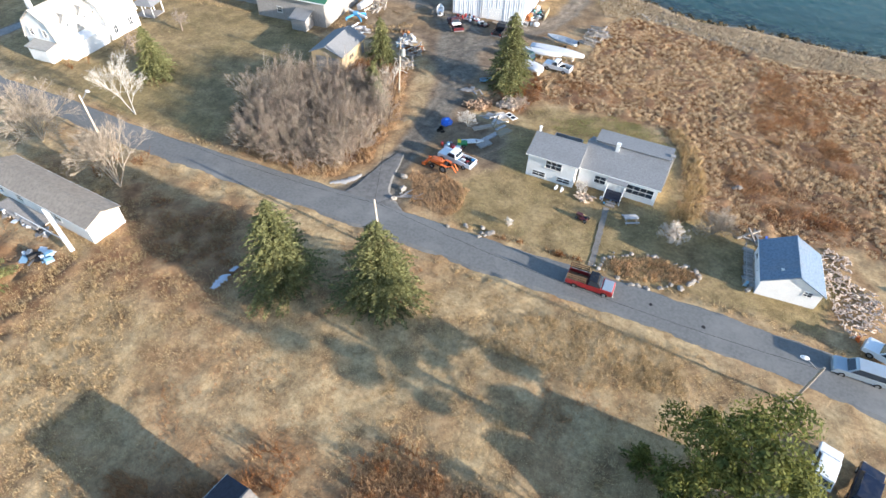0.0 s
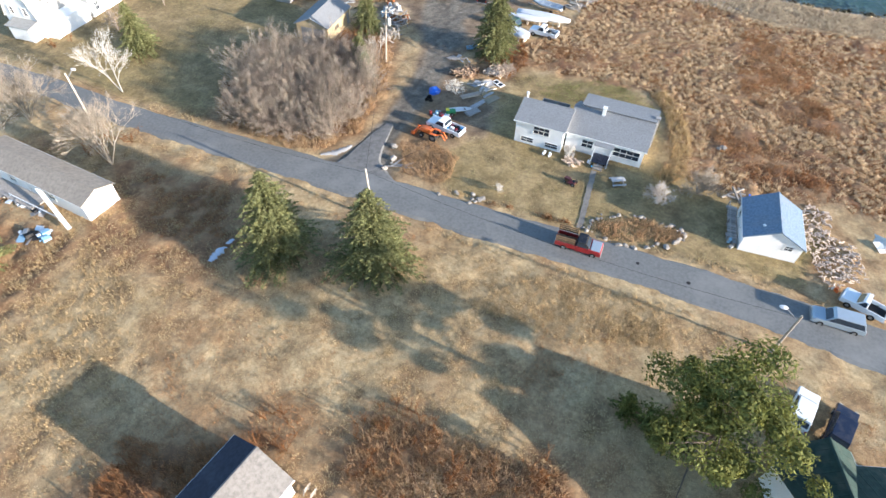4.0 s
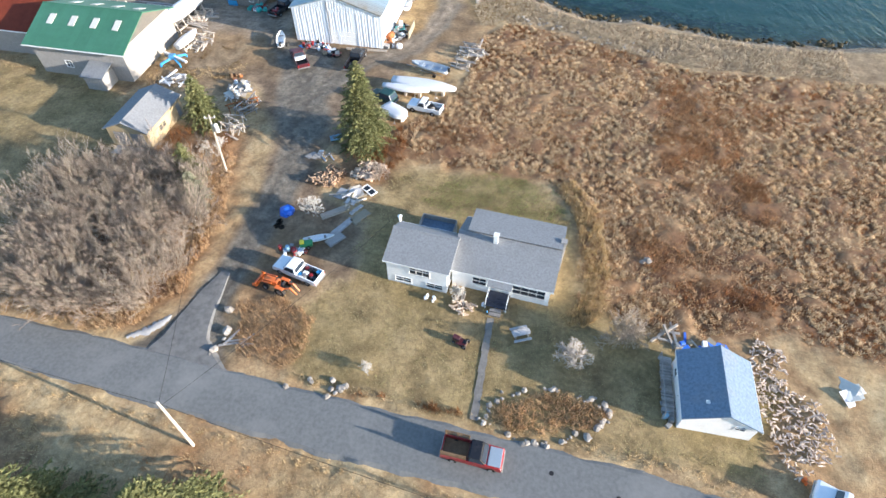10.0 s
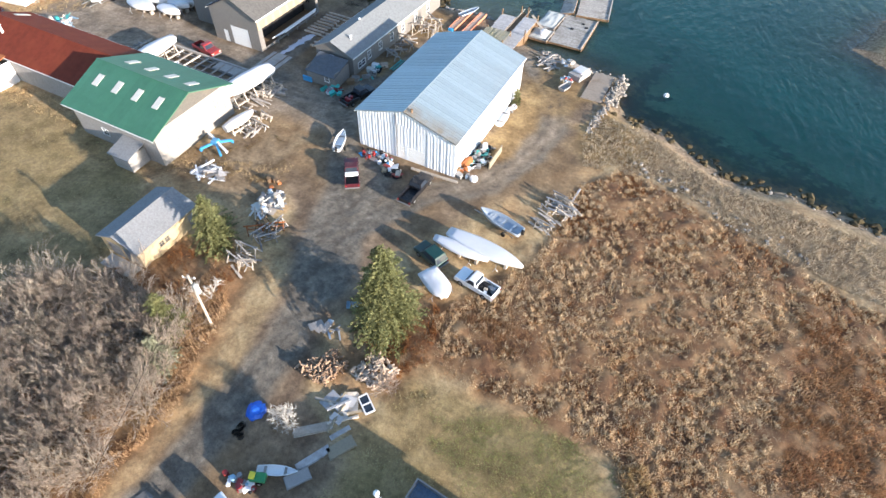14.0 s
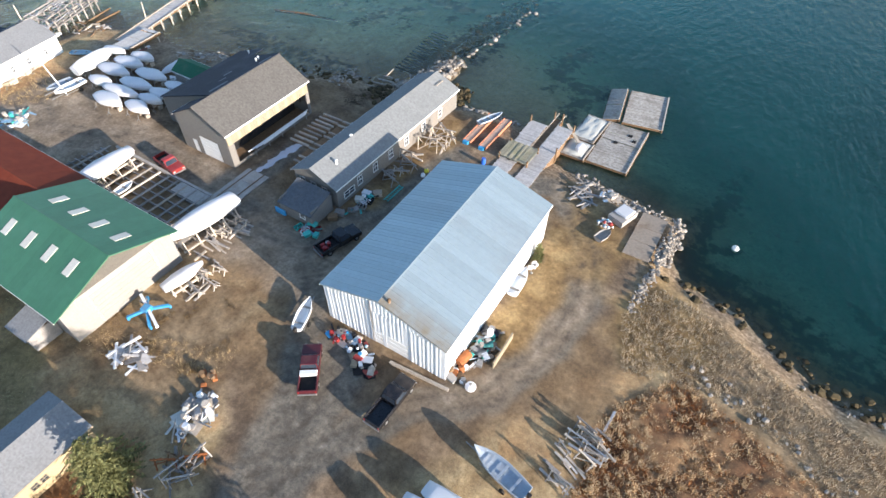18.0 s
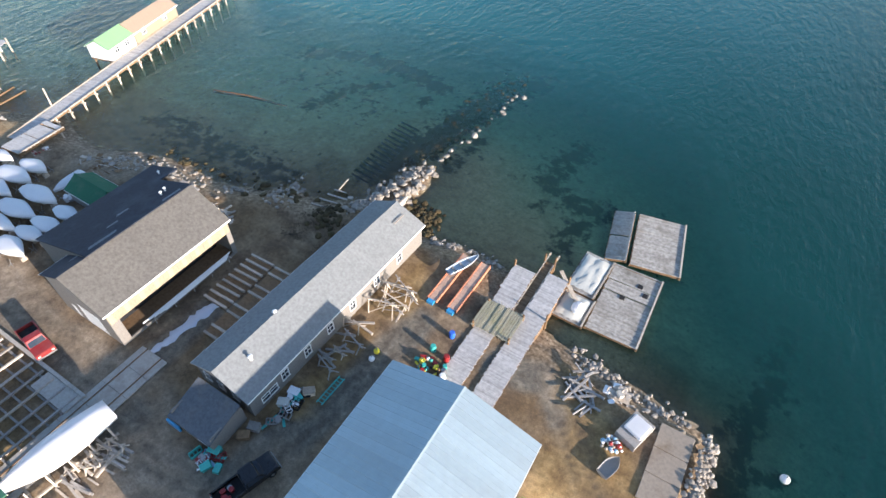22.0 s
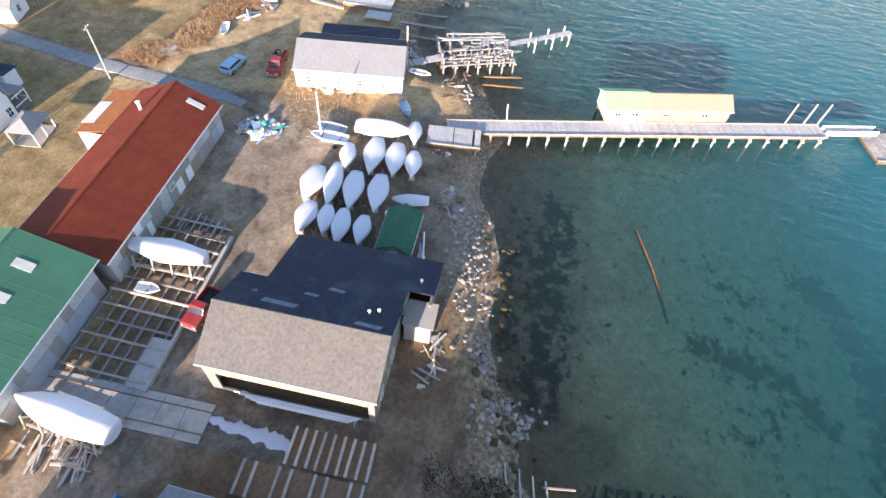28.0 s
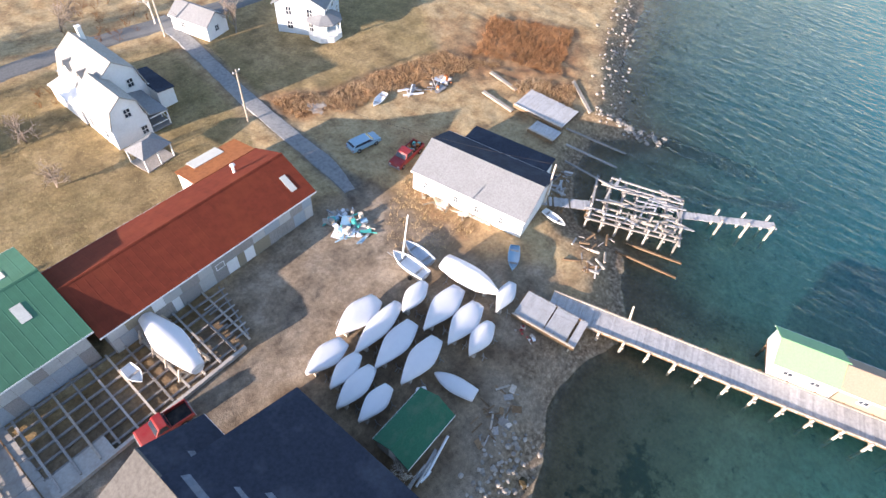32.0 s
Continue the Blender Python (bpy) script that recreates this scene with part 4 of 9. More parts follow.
boxes(lean, "wall", SHINGLE_G, (-2.6, 2.6, -2.0, -1.85, 0, 1.9), (-2.6, -2.45, -1.85, 1.9, 0, 2.4), (2.45, 2.6, -1.85, 1.9, 0, 2.4))
slab(lean, "roof", -2.7, 2.7, -2.2, 1.85, 1.95, 3.0, 0.12, LEAN_R)
window_in(lean, pose(-2.6, -2.0, 0), 3.4, 0.9, 0.7, 0.8, TRIM)
boxes(lean, "tarp", BLUE_P, (-3.3, -1.6, -2.35, -2.1, 0.0, 0.9), bevel=0.08)

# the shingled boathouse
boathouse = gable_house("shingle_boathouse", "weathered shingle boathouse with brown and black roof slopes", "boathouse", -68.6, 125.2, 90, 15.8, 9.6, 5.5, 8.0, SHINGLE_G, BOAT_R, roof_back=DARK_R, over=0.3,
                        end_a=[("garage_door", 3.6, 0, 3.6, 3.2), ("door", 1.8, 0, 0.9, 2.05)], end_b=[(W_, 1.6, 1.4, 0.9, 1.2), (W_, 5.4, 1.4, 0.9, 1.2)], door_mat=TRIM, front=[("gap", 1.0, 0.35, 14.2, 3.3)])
slab(boathouse, "rear_roof", -5.0, 8.25, 0.03, 12.0, 8.28, 4.0, 0.14, DARK_R)
slab(boathouse, "rear_roof", 8.25, 10.8, 6.4, 12.0, 5.99, 4.0, 0.14, DARK_R)
for x in (-4.9, 7.95):
    bm = bmesh.new()
    prism(bm, [(0.4, 7.85), (5.0, 5.5), (5.0, 3.7), (11.5, 3.7), (11.5, 3.95), (5.0, 6.3)], "x", x, x + 0.2)
    part("rear_gable", bm, SHINGLE_G, boathouse)
boxes(boathouse, "rear_wall", SHINGLE_G, (-4.9, 10.5, 11.5, 11.7, 0, 3.85), (-4.9, -4.7, 4.9, 11.5, 0, 3.7), (10.3, 10.5, 6.6, 11.5, 0, 3.85))
boxes(boathouse, "annex_wall", GREY_W, (8.3, 11.0, 4.4, 4.55, 0, 3.2), (10.85, 11.0, 4.55, 7.0, 0, 3.2), (8.3, 8.45, 4.55, 6.0, 0, 3.2))
slab(boathouse, "annex_roof", 8.1, 11.3, 4.2, 7.1, 3.3, 3.5, 0.1, GREY_W)
for k, (y0, y1, z0, z1) in enumerate(((-3.9, -3.3, 0.6, 2.6), (-2.6, -2.0, 0.4, 2.2), (-0.6, 0.2, 0.5, 2.4), (1.6, 2.2, 0.6, 2.5), (-1.4, -0.9, 3.4, 4.6))):
    boxes(boathouse, "gable_board", YELLOW_W, (7.91, 7.95, y0, y1, z0, z1), label="pale yellow board on the gable wall")
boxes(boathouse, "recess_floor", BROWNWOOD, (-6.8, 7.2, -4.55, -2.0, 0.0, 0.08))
# back wall is near-black: the shade inside the recess is put into its colour
boxes(boathouse, "recess_shade_back", DARK, (-6.8, 7.2, -2.0, -1.9, 0.0, 3.9))
boxes(boathouse, "fascia", surface("weathered_tan_shingle", (0.23, 0.195, 0.145), 0.85, vary=0.2, grain=3), (-7.85, 7.85, -4.86, -4.81, 3.68, 5.2))
for k in range(26):
    boxes(boathouse, "wall_board", TAN_W if k % 3 else YELLOW_W, (-7.8 + k * 0.6, -7.22 + k * 0.6, -4.885, -4.863, 3.72, 5.0))
SCUFF = surface("scuffed_roofing", (0.15, 0.175, 0.21), 0.8, vary=0.3, grain=2.5)
for x, y, w, d in ((-5.9, 2.4, 1.3, 0.3), (-4.2, 1.0, 3.2, 0.4), (-1.0, 3.0, 1.4, 0.22), (0.9, 4.2, 1.6, 0.3), (4.6, 0.5, 2.4, 0.35)):
    bm = bmesh.new()
    k, z0 = (4.28 / 11.97, 8.28) if x > -5 else (0.521, 8.12)
    faces(bm, [(x, y, z0 - k * y + 0.02), (x + w, y - 0.12, z0 - k * (y - 0.12) + 0.02), (x + w * 1.1, y + d, z0 - k * (y + d) + 0.02), (x + 0.3, y + d * 1.3, z0 - k * (y + d * 1.3) + 0.02)], [(0, 1, 2, 3)])
    part("scuffed_patch", bm, SCUFF, boathouse, "pale scuffed patch of roofing")
for x, y in ((5.6, 2.2), (6.4, 2.6), (9.2, 8.0)):
    vent(boathouse, x, y, 8.28 - 4.28 / 11.97 * y - 0.05, 0.5, 0.11)
mast = thing("mast_rack", "rack of long pale aluminium masts beside the boathouse", "mast rack", -63.1, 126, 2.2)
for i in range(5):
    bm = bmesh.new()
    bar(bm, (-0.3, -5 + 2.6 * i, 0), (-0.3, -5 + 2.6 * i, 1.3), 0.1)
    bar(bm, (-0.4, -5 + 2.6 * i, 1.25), (0.45, -5 + 2.6 * i, 1.25), 0.1)
    part("trestle", bm, WOOD, mast)
for i in range(5):
    bm = bmesh.new()
    tube(bm, (-0.3 + i * 0.14, -6.2 + i * 0.6, 1.38 + 0.03 * (i % 2)), (-0.3 + i * 0.14, 5.9 - i * 0.25, 1.38 + 0.03 * (i % 2)), 0.085, 0.06)
    part("mast", bm, HULL_W, mast)

# the green roofed boat shed
GABLE_W = surface("silvered_gable_boards", (0.13, 0.12, 0.105), 0.9, vary=0.35, grain=3, stretch=(6, 6, 1))
END_W = surface("dull_white_panel", (0.29, 0.27, 0.245), 0.7, vary=0.12, stained=0.25)
green = gable_house("green_boat_shed", "boat shed with green metal roof and pale skylights", "boat shed", -63.9, 95.4, 0, 14.8, 13.2, 5.0, 7.5, GREY_W, GREEN_R, sheets=1.0, rib=0.014, over=0.75, gable=GABLE_W,
                    end_b=[("boat_door", 3.0, 0, 7.2, 4.3)], front=[(W_, 4.5, 1.4, 1.0, 1.0)], door_mat=END_W)
for side in (-1, 1):
    for i in range(4):
        x = -5.9 + i * 3.55 + (0.5 if side > 0 else 0)
        bm = bmesh.new()
        slope = 2.5 / 6.6
        ya, yb = side * 3.55, side * 1.85
        za, zb = 7.5 + 0.13 - 3.55 * slope + 0.07, 7.5 + 0.13 - 1.85 * slope + 0.07
        roof_plane(bm, x, x + 0.95, ya, za, yb, zb, 0.06)
        part("skylight", bm, SKYLIGHT, green, "pale fibreglass skylight")
entry = thing("shed_porch", "small hipped grey porch on the green shed", "porch", -60.6, 87.3, 2.2)
boxes(entry, "wall", GREY_W, (-1.5, 1.5, -1.4, -1.25, 0, 2.2), (-1.5, -1.35, -1.25, 1.4, 0, 2.2), (1.35, 1.5, -1.25, 1.4, 0, 2.2))
slab(entry, "roof", -1.8, 1.8, -1.7, 1.4, 2.2, 3.0, 0.1, ASPHALT_R)
for i in range(4):
    boxes(green, "end_panel", END_W, (7.41, 7.43, (-6.5, -5.2, 4.3, 5.4)[i], (-5.22, -3.7, 5.38, 6.5)[i], 0.1, 4.6))
boxes(green, "lower_siding", GREY_W, (-7.4, 7.4, 6.62, 6.68, 0.0, 1.6))

# the rust red shed
red = gable_house("red_roof_shed", "long storage shed with rust red metal roof", "storage shed", -85.2, 97.8, 0, 25.4, 10.0, 4.2, 6.45, GREY_W, RED_R, sheets=0.8, rib=0.012, over=0.5,
                  back=[("door", 20.0, 0, 1.4, 2.4), (W_, 12.0, 1.9, 0.9, 0.7)], trim=SIDING_W, door_mat=GREY_W)
rng = random.Random(90)
PANELS = [GREY_W, SIDING_W, surface("blue_grey_panel", (0.33, 0.38, 0.42), 0.7, vary=0.15), TAN_W, surface("pale_grey_panel", (0.46, 0.47, 0.46), 0.7, vary=0.15)]
for row in range(2):
    x = -12.6
    while x < 12.2:
        w = rng.uniform(0.9, 2.2)
        if not (row == 0 and -9.6 < x + w and x < -7.0) and rng.random() < 0.86:
            boxes(red, "wall_panel", rng.choice(PANELS), (x, min(x + w - 0.03, 12.6), 5.003, 5.03 + 0.004 * row, 0.1 + 1.95 * row, 2.0 + 1.95 * row))
        x += w
for i in range(11):
    for row in range(2):
        boxes(green, "wall_panel", PANELS[2 + 2 * (row == 1)] if (i * 3 + row) % 5 else PANELS[0], (-7.35 + i * 1.34, -6.04 + i * 1.34, 6.69, 6.71, 0.1 + 2.3 * row, 2.36 + 2.3 * row))
bm = bmesh.new()
roof_plane(bm, -11.6, -10.8, 4.2, 6.57 - 4.2 * 0.45 + 0.08, 2.2, 6.57 - 2.2 * 0.45 + 0.08, 0.06)
part("skylight", bm, SKYLIGHT, red)
vent(red, -8.0, -2.2, 5.4, 1.3, 0.2)
slab(red, "rusty_roof", -13.0, -4.4, -9.6, -5.2, 3.3, 4.3, 0.1, RUST, label="orange rusted sheet roof")
slab(red, "pale_roof", -10.4, -6.2, -9.9, -8.0, 3.32, 3.72, 0.09, SKYLIGHT)
boxes(red, "annex_wall", SIDING_W, (-12.8, -4.6, -9.4, -9.25, 0, 3.15), (-4.75, -4.6, -9.25, -5.1, 0, 3.3), (-12.8, -12.65, -9.25, -5.1, 0, 3.3))

# the split-level house
house = gable_house("split_level_house", "white clapboard split-level house with pale grey roof", "house", 2.32, 64.13, -5, 10.2, 7.2, 2.8, 4.35, SIDING_W, ASPHALT_R, shift=0.2, over=0.3,
                    front=[(W_, 2.2, 1.0, 1.4, 1.1), ("door", 4.6, 0.4, 0.95, 2.05), (W_, 6.4, 0.9, 3.3, 1.3)], end_b=[(W_, 2.4, 1, 1.2, 1.1)])
wing = gable_house("wing", "", "", -6.42, 62.58, -5, 6.5, 5.2, 3.5, 4.55, SIDING_W, ASPHALT_R, shift=0.95, over=0.3, front=[(W_, 2.5, 2.0, 2.1, 1.15), (W_, 0.9, 0.35, 1.7, 0.7), (W_, 4.3, 0.35, 1.7, 0.7)], end_a=[(W_, 1.8, 1.9, 1.2, 1.1)])
merge(wing, house)
slab(house, "upper_roof", -4.5, 5.4, 0.25, 4.05, 4.72, 4.2, 0.12, ASPHALT_R)
boxes(house, "upper_wall", SIDING_W, (-4.45, 5.35, 3.35, 3.5, 2.8, 4.15), (-4.45, -4.3, 0.6, 3.35, 3.6, 4.25), (5.2, 5.35, 0.6, 3.35, 3.6, 4.25))
chimney(house, -1.4, -0.2, 4.1, 5.3, 0.45, TRIM)
chimney(house, 5.38, 1.5, 0, 4.6, 0.5, GREY_W)
vent(house, -12.1, 0.5, 3.6, 0.7, 0.16)
bm = bmesh.new()
planks(bm, -1.1, 1.2, -5.7, -3.66, 0.62, 0.14, along="x")
porch = part("front_deck", bm, DARK_R, house, "dark painted front deck")
bm = bmesh.new()
for x in (-1.05, 1.1):
    for y in (-5.6, -4.6, -3.75):
        bar(bm, (x, y, 0), (x, y, 1.5), 0.09)
    bar(bm, (x, -5.6, 1.45), (x, -3.75, 1.45), 0.08)
part("railing", bm, SIDING_W, porch)
boxes(house, "steps", WOOD, (-0.5, 0.7, -6.05, -5.7, 0, 0.4), (-0.5, 0.7, -6.4, -6.05, 0, 0.2))
slab(house, "porch_hood", -1.2, 1.3, -4.6, -3.62, 2.45, 2.75, 0.08, ASPHALT_R)
for k in range(4):
    bm = bmesh.new()
    box(bm, -4.9 + 0.42 * k, -4.6 + 0.42 * k, -4.4 - 0.25 * k, -3.9 - 0.2 * k, 0, 0.75 - 0.1 * k)
    part("side_step", bm, PALEWOOD, house, "pale weathered wooden step")
pool = thing("back_deck", "dark walled wooden deck behind the house", "deck", -6.0, 67.0, 2.2, -5)
boxes(pool, "railing", GREY_W, (-2.0, 2.0, 1.6, 1.7, 0, 1.9), (-2.0, -1.9, -1.6, 1.6, 0, 1.9), (1.9, 2.0, -1.6, 1.6, 0, 1.9))
bm = bmesh.new()
planks(bm, -1.9, 1.9, -1.6, 1.6, 1.25, 0.15)
part("floor", bm, BLUE_R, pool)
for dx, dy in ((0.1, 0.2), (0.5, 0.0)):
    bm = bmesh.new()
    tube(bm, (dx, dy, 1.26), (dx, dy, 1.36), 0.22, 0.24)
    part("round_planter", bm, PALEWOOD, pool)

# the cottage
cottage = gable_house("cottage", "small white cottage with blue grey shingle roof", "cottage", 22.2, 52.5, 90, 6.3, 6.1, 2.3, 4.0, SIDING_W, BLUE_R, over=0.25, end_a=[(W_, 4.1, 1.55, 0.8, 0.6)], front=[(W_, 2, 0.8, 0.9, 1.1)], back=[("door", 3, 0.1, 0.9, 2.05), (W_, 1, 0.9, 0.8, 1.0)])
vent(cottage, -2.0, 1.4, 3.1, 0.35, 0.12)
bm = bmesh.new()
planks(bm, -2.6, 3.6, 3.2, 4.3, 0.5, 0.15, along="y")
tagged(part("side_deck", bm, WOOD, cottage), "", "", "", "stuff")
boxes(cottage, "rail", WOOD, (-2.6, 3.6, 4.2, 4.28, 1.2, 1.28), (-2.6, -2.5, 4.2, 4.28, 0, 1.25), (0.4, 0.5, 4.2, 4.28, 0, 1.25), (3.5, 3.6, 4.2, 4.28, 0, 1.25))

# the yellow garage
garage = gable_house("yellow_garage", "yellow plywood garage with grey sheet roof", "garage", -48.5, 79.3, 90, 8.3, 5.7, 2.7, 3.9, YELLOW_W, ASPHALT_R, over=0.3, end_a=[("garage_door", 0.5, 0, 2.1, 2.2), ("garage_door", 2.8, 0, 2.1, 2.2)], front=[(W_, 2.6, 1.1, 0.55, 0.6), (W_, 3.4, 1.1, 0.55, 0.6), ("door", 7.0, 0, 0.9, 2.0)], door_mat=GREY_W, trim=TAN_W)
bm = bmesh.new()
box(bm, -6.0, -4.35, -2.4, 2.2, -0.05, 0.1)
part("apron", bm, CONCRETE, garage)

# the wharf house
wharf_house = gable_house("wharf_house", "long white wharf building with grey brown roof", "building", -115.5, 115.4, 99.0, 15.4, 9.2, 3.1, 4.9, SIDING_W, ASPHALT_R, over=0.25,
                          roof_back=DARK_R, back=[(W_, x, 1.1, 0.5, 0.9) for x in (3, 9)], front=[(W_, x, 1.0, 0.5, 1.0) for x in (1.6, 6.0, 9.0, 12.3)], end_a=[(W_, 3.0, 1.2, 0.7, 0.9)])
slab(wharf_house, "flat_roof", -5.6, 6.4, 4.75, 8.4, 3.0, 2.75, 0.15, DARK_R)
boxes(wharf_house, "rear_wall", SIDING_W, (-5.4, 6.2, 8.1, 8.25, 0, 2.6), (-5.4, -5.25, 4.62, 8.1, 0, 2.7), (6.05, 6.2, 4.62, 8.1, 0, 2.7))
boxes(wharf_house, "front_steps", PALEWOOD, (-3.6, -2.2, -5.6, -4.7, 0, 0.5), (-3.3, -2.5, -5.9, -5.6, 0, 0.25))
bm = bmesh.new()
for i in range(14):
    box(bm, 0.4 + i * 0.24, 0.58 + i * 0.24, -4.95, -4.72, 0.0, 0.3 + 0.3 * ((i * 7) % 3) / 3)
part("board_stack", bm, PALEWOOD, wharf_house)

# the farmhouse
def gambrel(name, label, category, cx, cy, length, width, eave, knee, ridge, wall, roof, over=0.25, inset=0.75, ends=(), sides=()):
    """A barn-roofed block along y: knee is the height of the break in the roof, inset how far it stands in from the walls."""
    ob = thing(name, label, category, cx, cy, 2.2, 90)
    L, W = length / 2, width / 2
    for m, size in ((pose(-L, -W, 0), length), (pose(L, W, 0, 0, 0, 180), length)):
        w = part("wall", wall_mesh(size, eave, [h for h in sides]), wall, ob)
        w.matrix_basis = m
        for h in sides:
            window_in(ob, m, *h, TRIM)
    for x in (-L, L - 0.2):
        g = bmesh.new()
        prism(g, [(-W + 0.2, 0), (W - 0.2, 0), (W - 0.2, eave), (W - inset - 0.05, knee - 0.1), (0, ridge - 0.12), (-W + inset + 0.05, knee - 0.1), (-W + 0.2, eave)], "x", x, x + 0.2)
        part("gable", g, wall, ob)
    for x, z in ends:
        window_in(ob, pose(L + 0.09, 0, 0, 0, 0, 90), x - 0.4, z, 0.8, 1.2, TRIM)
        window_in(ob, pose(-L - 0.09, 0, 0, 0, 0, -90), x - 0.4, z, 0.8, 1.2, TRIM)
    for side in (-1, 1):
        for ya, za, yb, zb in ((side * (W + 0.18), eave - 0.25, side * (W - inset), knee), (side * (W - inset), knee, 0, ridge)):
            b = bmesh.new()
            roof_plane(b, -L - over, L + over, ya, za + 0.1, yb, zb + 0.1, 0.12)
            part("roof", b, roof, ob)
        boxes(ob, "eave_trim", TRIM, (-L - over, L + over, side * (W + 0.2) - 0.03, side * (W + 0.2) + 0.03, eave - 0.34, eave - 0.16))
    return ob


farm = gambrel("farmhouse", "white farmhouse with pale grey barn-shaped roofs", "house", -94.0, 65.2, 9.8, 6.8, 3.3, 6.0, 7.9, SIDING_W, FARM_R, ends=[(-1.4, 3.6), (1.4, 3.6)], sides=[(x, 0.9, 0.85, 1.35) for x in (1.0, 3.6, 6.2, 8.2)])
ell = gambrel("ell", "", "", -91.2, 72.6, 7.0, 4.9, 3.3, 5.6, 7.0, SIDING_W, FARM_R, ends=[(0.2, 3.9), (1.5, 0.6)], sides=[(x, 0.9, 0.85, 1.35) for x in (1.0, 4.6)], inset=0.6)
merge(ell, farm)
for yy in (63.4, 67.0):
    dm = gable_house("dormer", "", "", -91.9, yy, 0, 2.2, 1.6, 5.4, 6.4, SIDING_W, FARM_R, over=0.15, end_b=[(W_, 0.3, 4.0, 0.6, 1.0)])
    merge(dm, farm)
slab(farm, "front_roof", -4.7, 3.4, -5.6, -3.42, 2.6, 3.1, 0.12, SIDING_W)
boxes(farm, "front_room", SIDING_W, (-4.5, 3.2, -5.4, -3.42, 0, 2.55))
boxes(farm, "bay", SIDING_W, (-7.0, -4.92, -3.0, 1.6, 0, 2.5), bevel=0.3)
slab(farm, "bay_roof", -7.2, -4.9, -3.2, 1.8, 2.55, 3.0, 0.12, FARM_R, "x")
slab(farm, "porch_roof", 4.6, 11.2, -0.25, 2.4, 3.1, 2.6, 0.1, ASPHALT_R)
for x in (4.8, 6.9, 9.0, 11.0):
    boxes(farm, "porch_post", TRIM, (x - 0.07, x + 0.07, 2.15, 2.29, 0.35, 2.55))
boxes(farm, "porch_rail", TRIM, (4.8, 11.0, 2.18, 2.26, 1.1, 1.2), (11.0, 11.08, -0.2, 2.2, 1.1, 1.2), (11.0, 11.08, -0.2, 2.2, 2.35, 2.5))
boxes(farm, "porch_floor", WOOD, (4.6, 11.1, -0.25, 2.35, 0.2, 0.35))
slab(farm, "back_flat_roof", 0.6, 7.4, 3.4, 6.0, 2.9, 2.7, 0.15, DARK_R)
boxes(farm, "back_room", SIDING_W, (0.8, 7.2, 3.42, 5.8, 0, 2.65))
chimney(farm, -3.6, 0.9, 6.9, 9.0, 0.6, TRIM)
gz_house = thing("garden_pavilion", "small open pavilion with a grey hipped roof", "pavilion", -90.6, 80.6, 2.2, 8)
bm = bmesh.new()
faces(bm, [(-2.2, -1.8, 2.2), (2.2, -1.8, 2.2), (2.2, 1.8, 2.2), (-2.2, 1.8, 2.2), (-0.5, 0, 3.3), (0.5, 0, 3.3)], ((0, 1, 5, 4), (1, 2, 5), (2, 3, 4, 5), (3, 0, 4), (3, 2, 1, 0)))
part("roof", bm, ASPHALT_R, gz_house)
boxes(gz_house, "post_frame", TRIM, *[(x - 0.07, x + 0.07, y - 0.07, y + 0.07, 0, 2.2) for x in (-2, 0, 2) for y in (-1.6, 1.6)])
boxes(gz_house, "floor", WOOD, (-2.1, 2.1, -1.7, 1.7, 0, 0.15))

# houses further off
TANROOF = surface("pale_brown_shingles", (0.31, 0.265, 0.215), 0.92, vary=0.25, grain=2.4, coarse=0.25, stain=(0.22, 0.19, 0.16), stained=0.4)
ranch = gable_house("ranch_house", "low white ranch house with brown roof", "house", -62.3, 31.7, -8, 19.4, 4.3, 2.5, 3.3, SIDING_W, TANROOF, over=0.2, front=[(W_, x, 1, 1.2, 1.1) for x in (2, 6, 13)] + [("door", 9, 0.1, 0.95, 2.05)])
bm = bmesh.new()
bar(bm, (2.2, -2.3, 2.2), (9.2, -4.4, 0.6), 0.5, 0.12)
part("ramp", bm, TRIM, ranch, "long white painted ramp board")
boxes(ranch, "porch_floor", WOOD, (-6.0, 2.4, -4.2, -2.2, 0.3, 0.45))
boxes(ranch, "ramp_rail", TRIM, (-2.0, 6.6, -3.9, -3.8, 0.7, 0.85), (-2.0, -1.9, -3.9, -3.8, 0, 0.8), (2.2, 2.3, -3.9, -3.8, 0, 0.8), (6.5, 6.6, -3.9, -3.8, 0, 0.8))
# unlit west slope: its shade is put into the darker DARK_R colour
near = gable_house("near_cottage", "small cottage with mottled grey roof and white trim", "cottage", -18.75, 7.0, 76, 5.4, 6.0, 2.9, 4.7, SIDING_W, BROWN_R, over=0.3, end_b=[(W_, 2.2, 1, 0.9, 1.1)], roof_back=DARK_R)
for y in (-4.4, -3.7):
    bm = bmesh.new()
    for x in (2.9, 3.5):
        bar(bm, (x, y, 0), (x + 0.2, y - 0.3, 1.5), 0.07)
    for k in range(4):
        bar(bm, (2.9 + 0.05 * k, y - 0.07 * k, 0.3 + 0.35 * k), (3.5 + 0.05 * k, y - 0.07 * k, 0.3 + 0.35 * k), 0.06)
    part("ladder_rack", bm, PALEWOOD, near, "pale wooden ladder leaning by the wall")
DARKGREEN_R = surface("dark_green_shingles", (0.03, 0.055, 0.045), 0.8, vary=0.25, grain=2.5)
green_house = gable_house("green_roof_house", "house with dark green metal roof and a white chimney", "house", 28.2, 20.0, 15, 13, 9.2, 3.2, 5.6, SIDING_W, DARKGREEN_R, over=0.4, sheets=0.9, front=[(W_, 3, 1, 1, 1.2)], back=[(W_, 3, 1, 1, 1.2), (W_, 8, 1, 1, 1.2)])
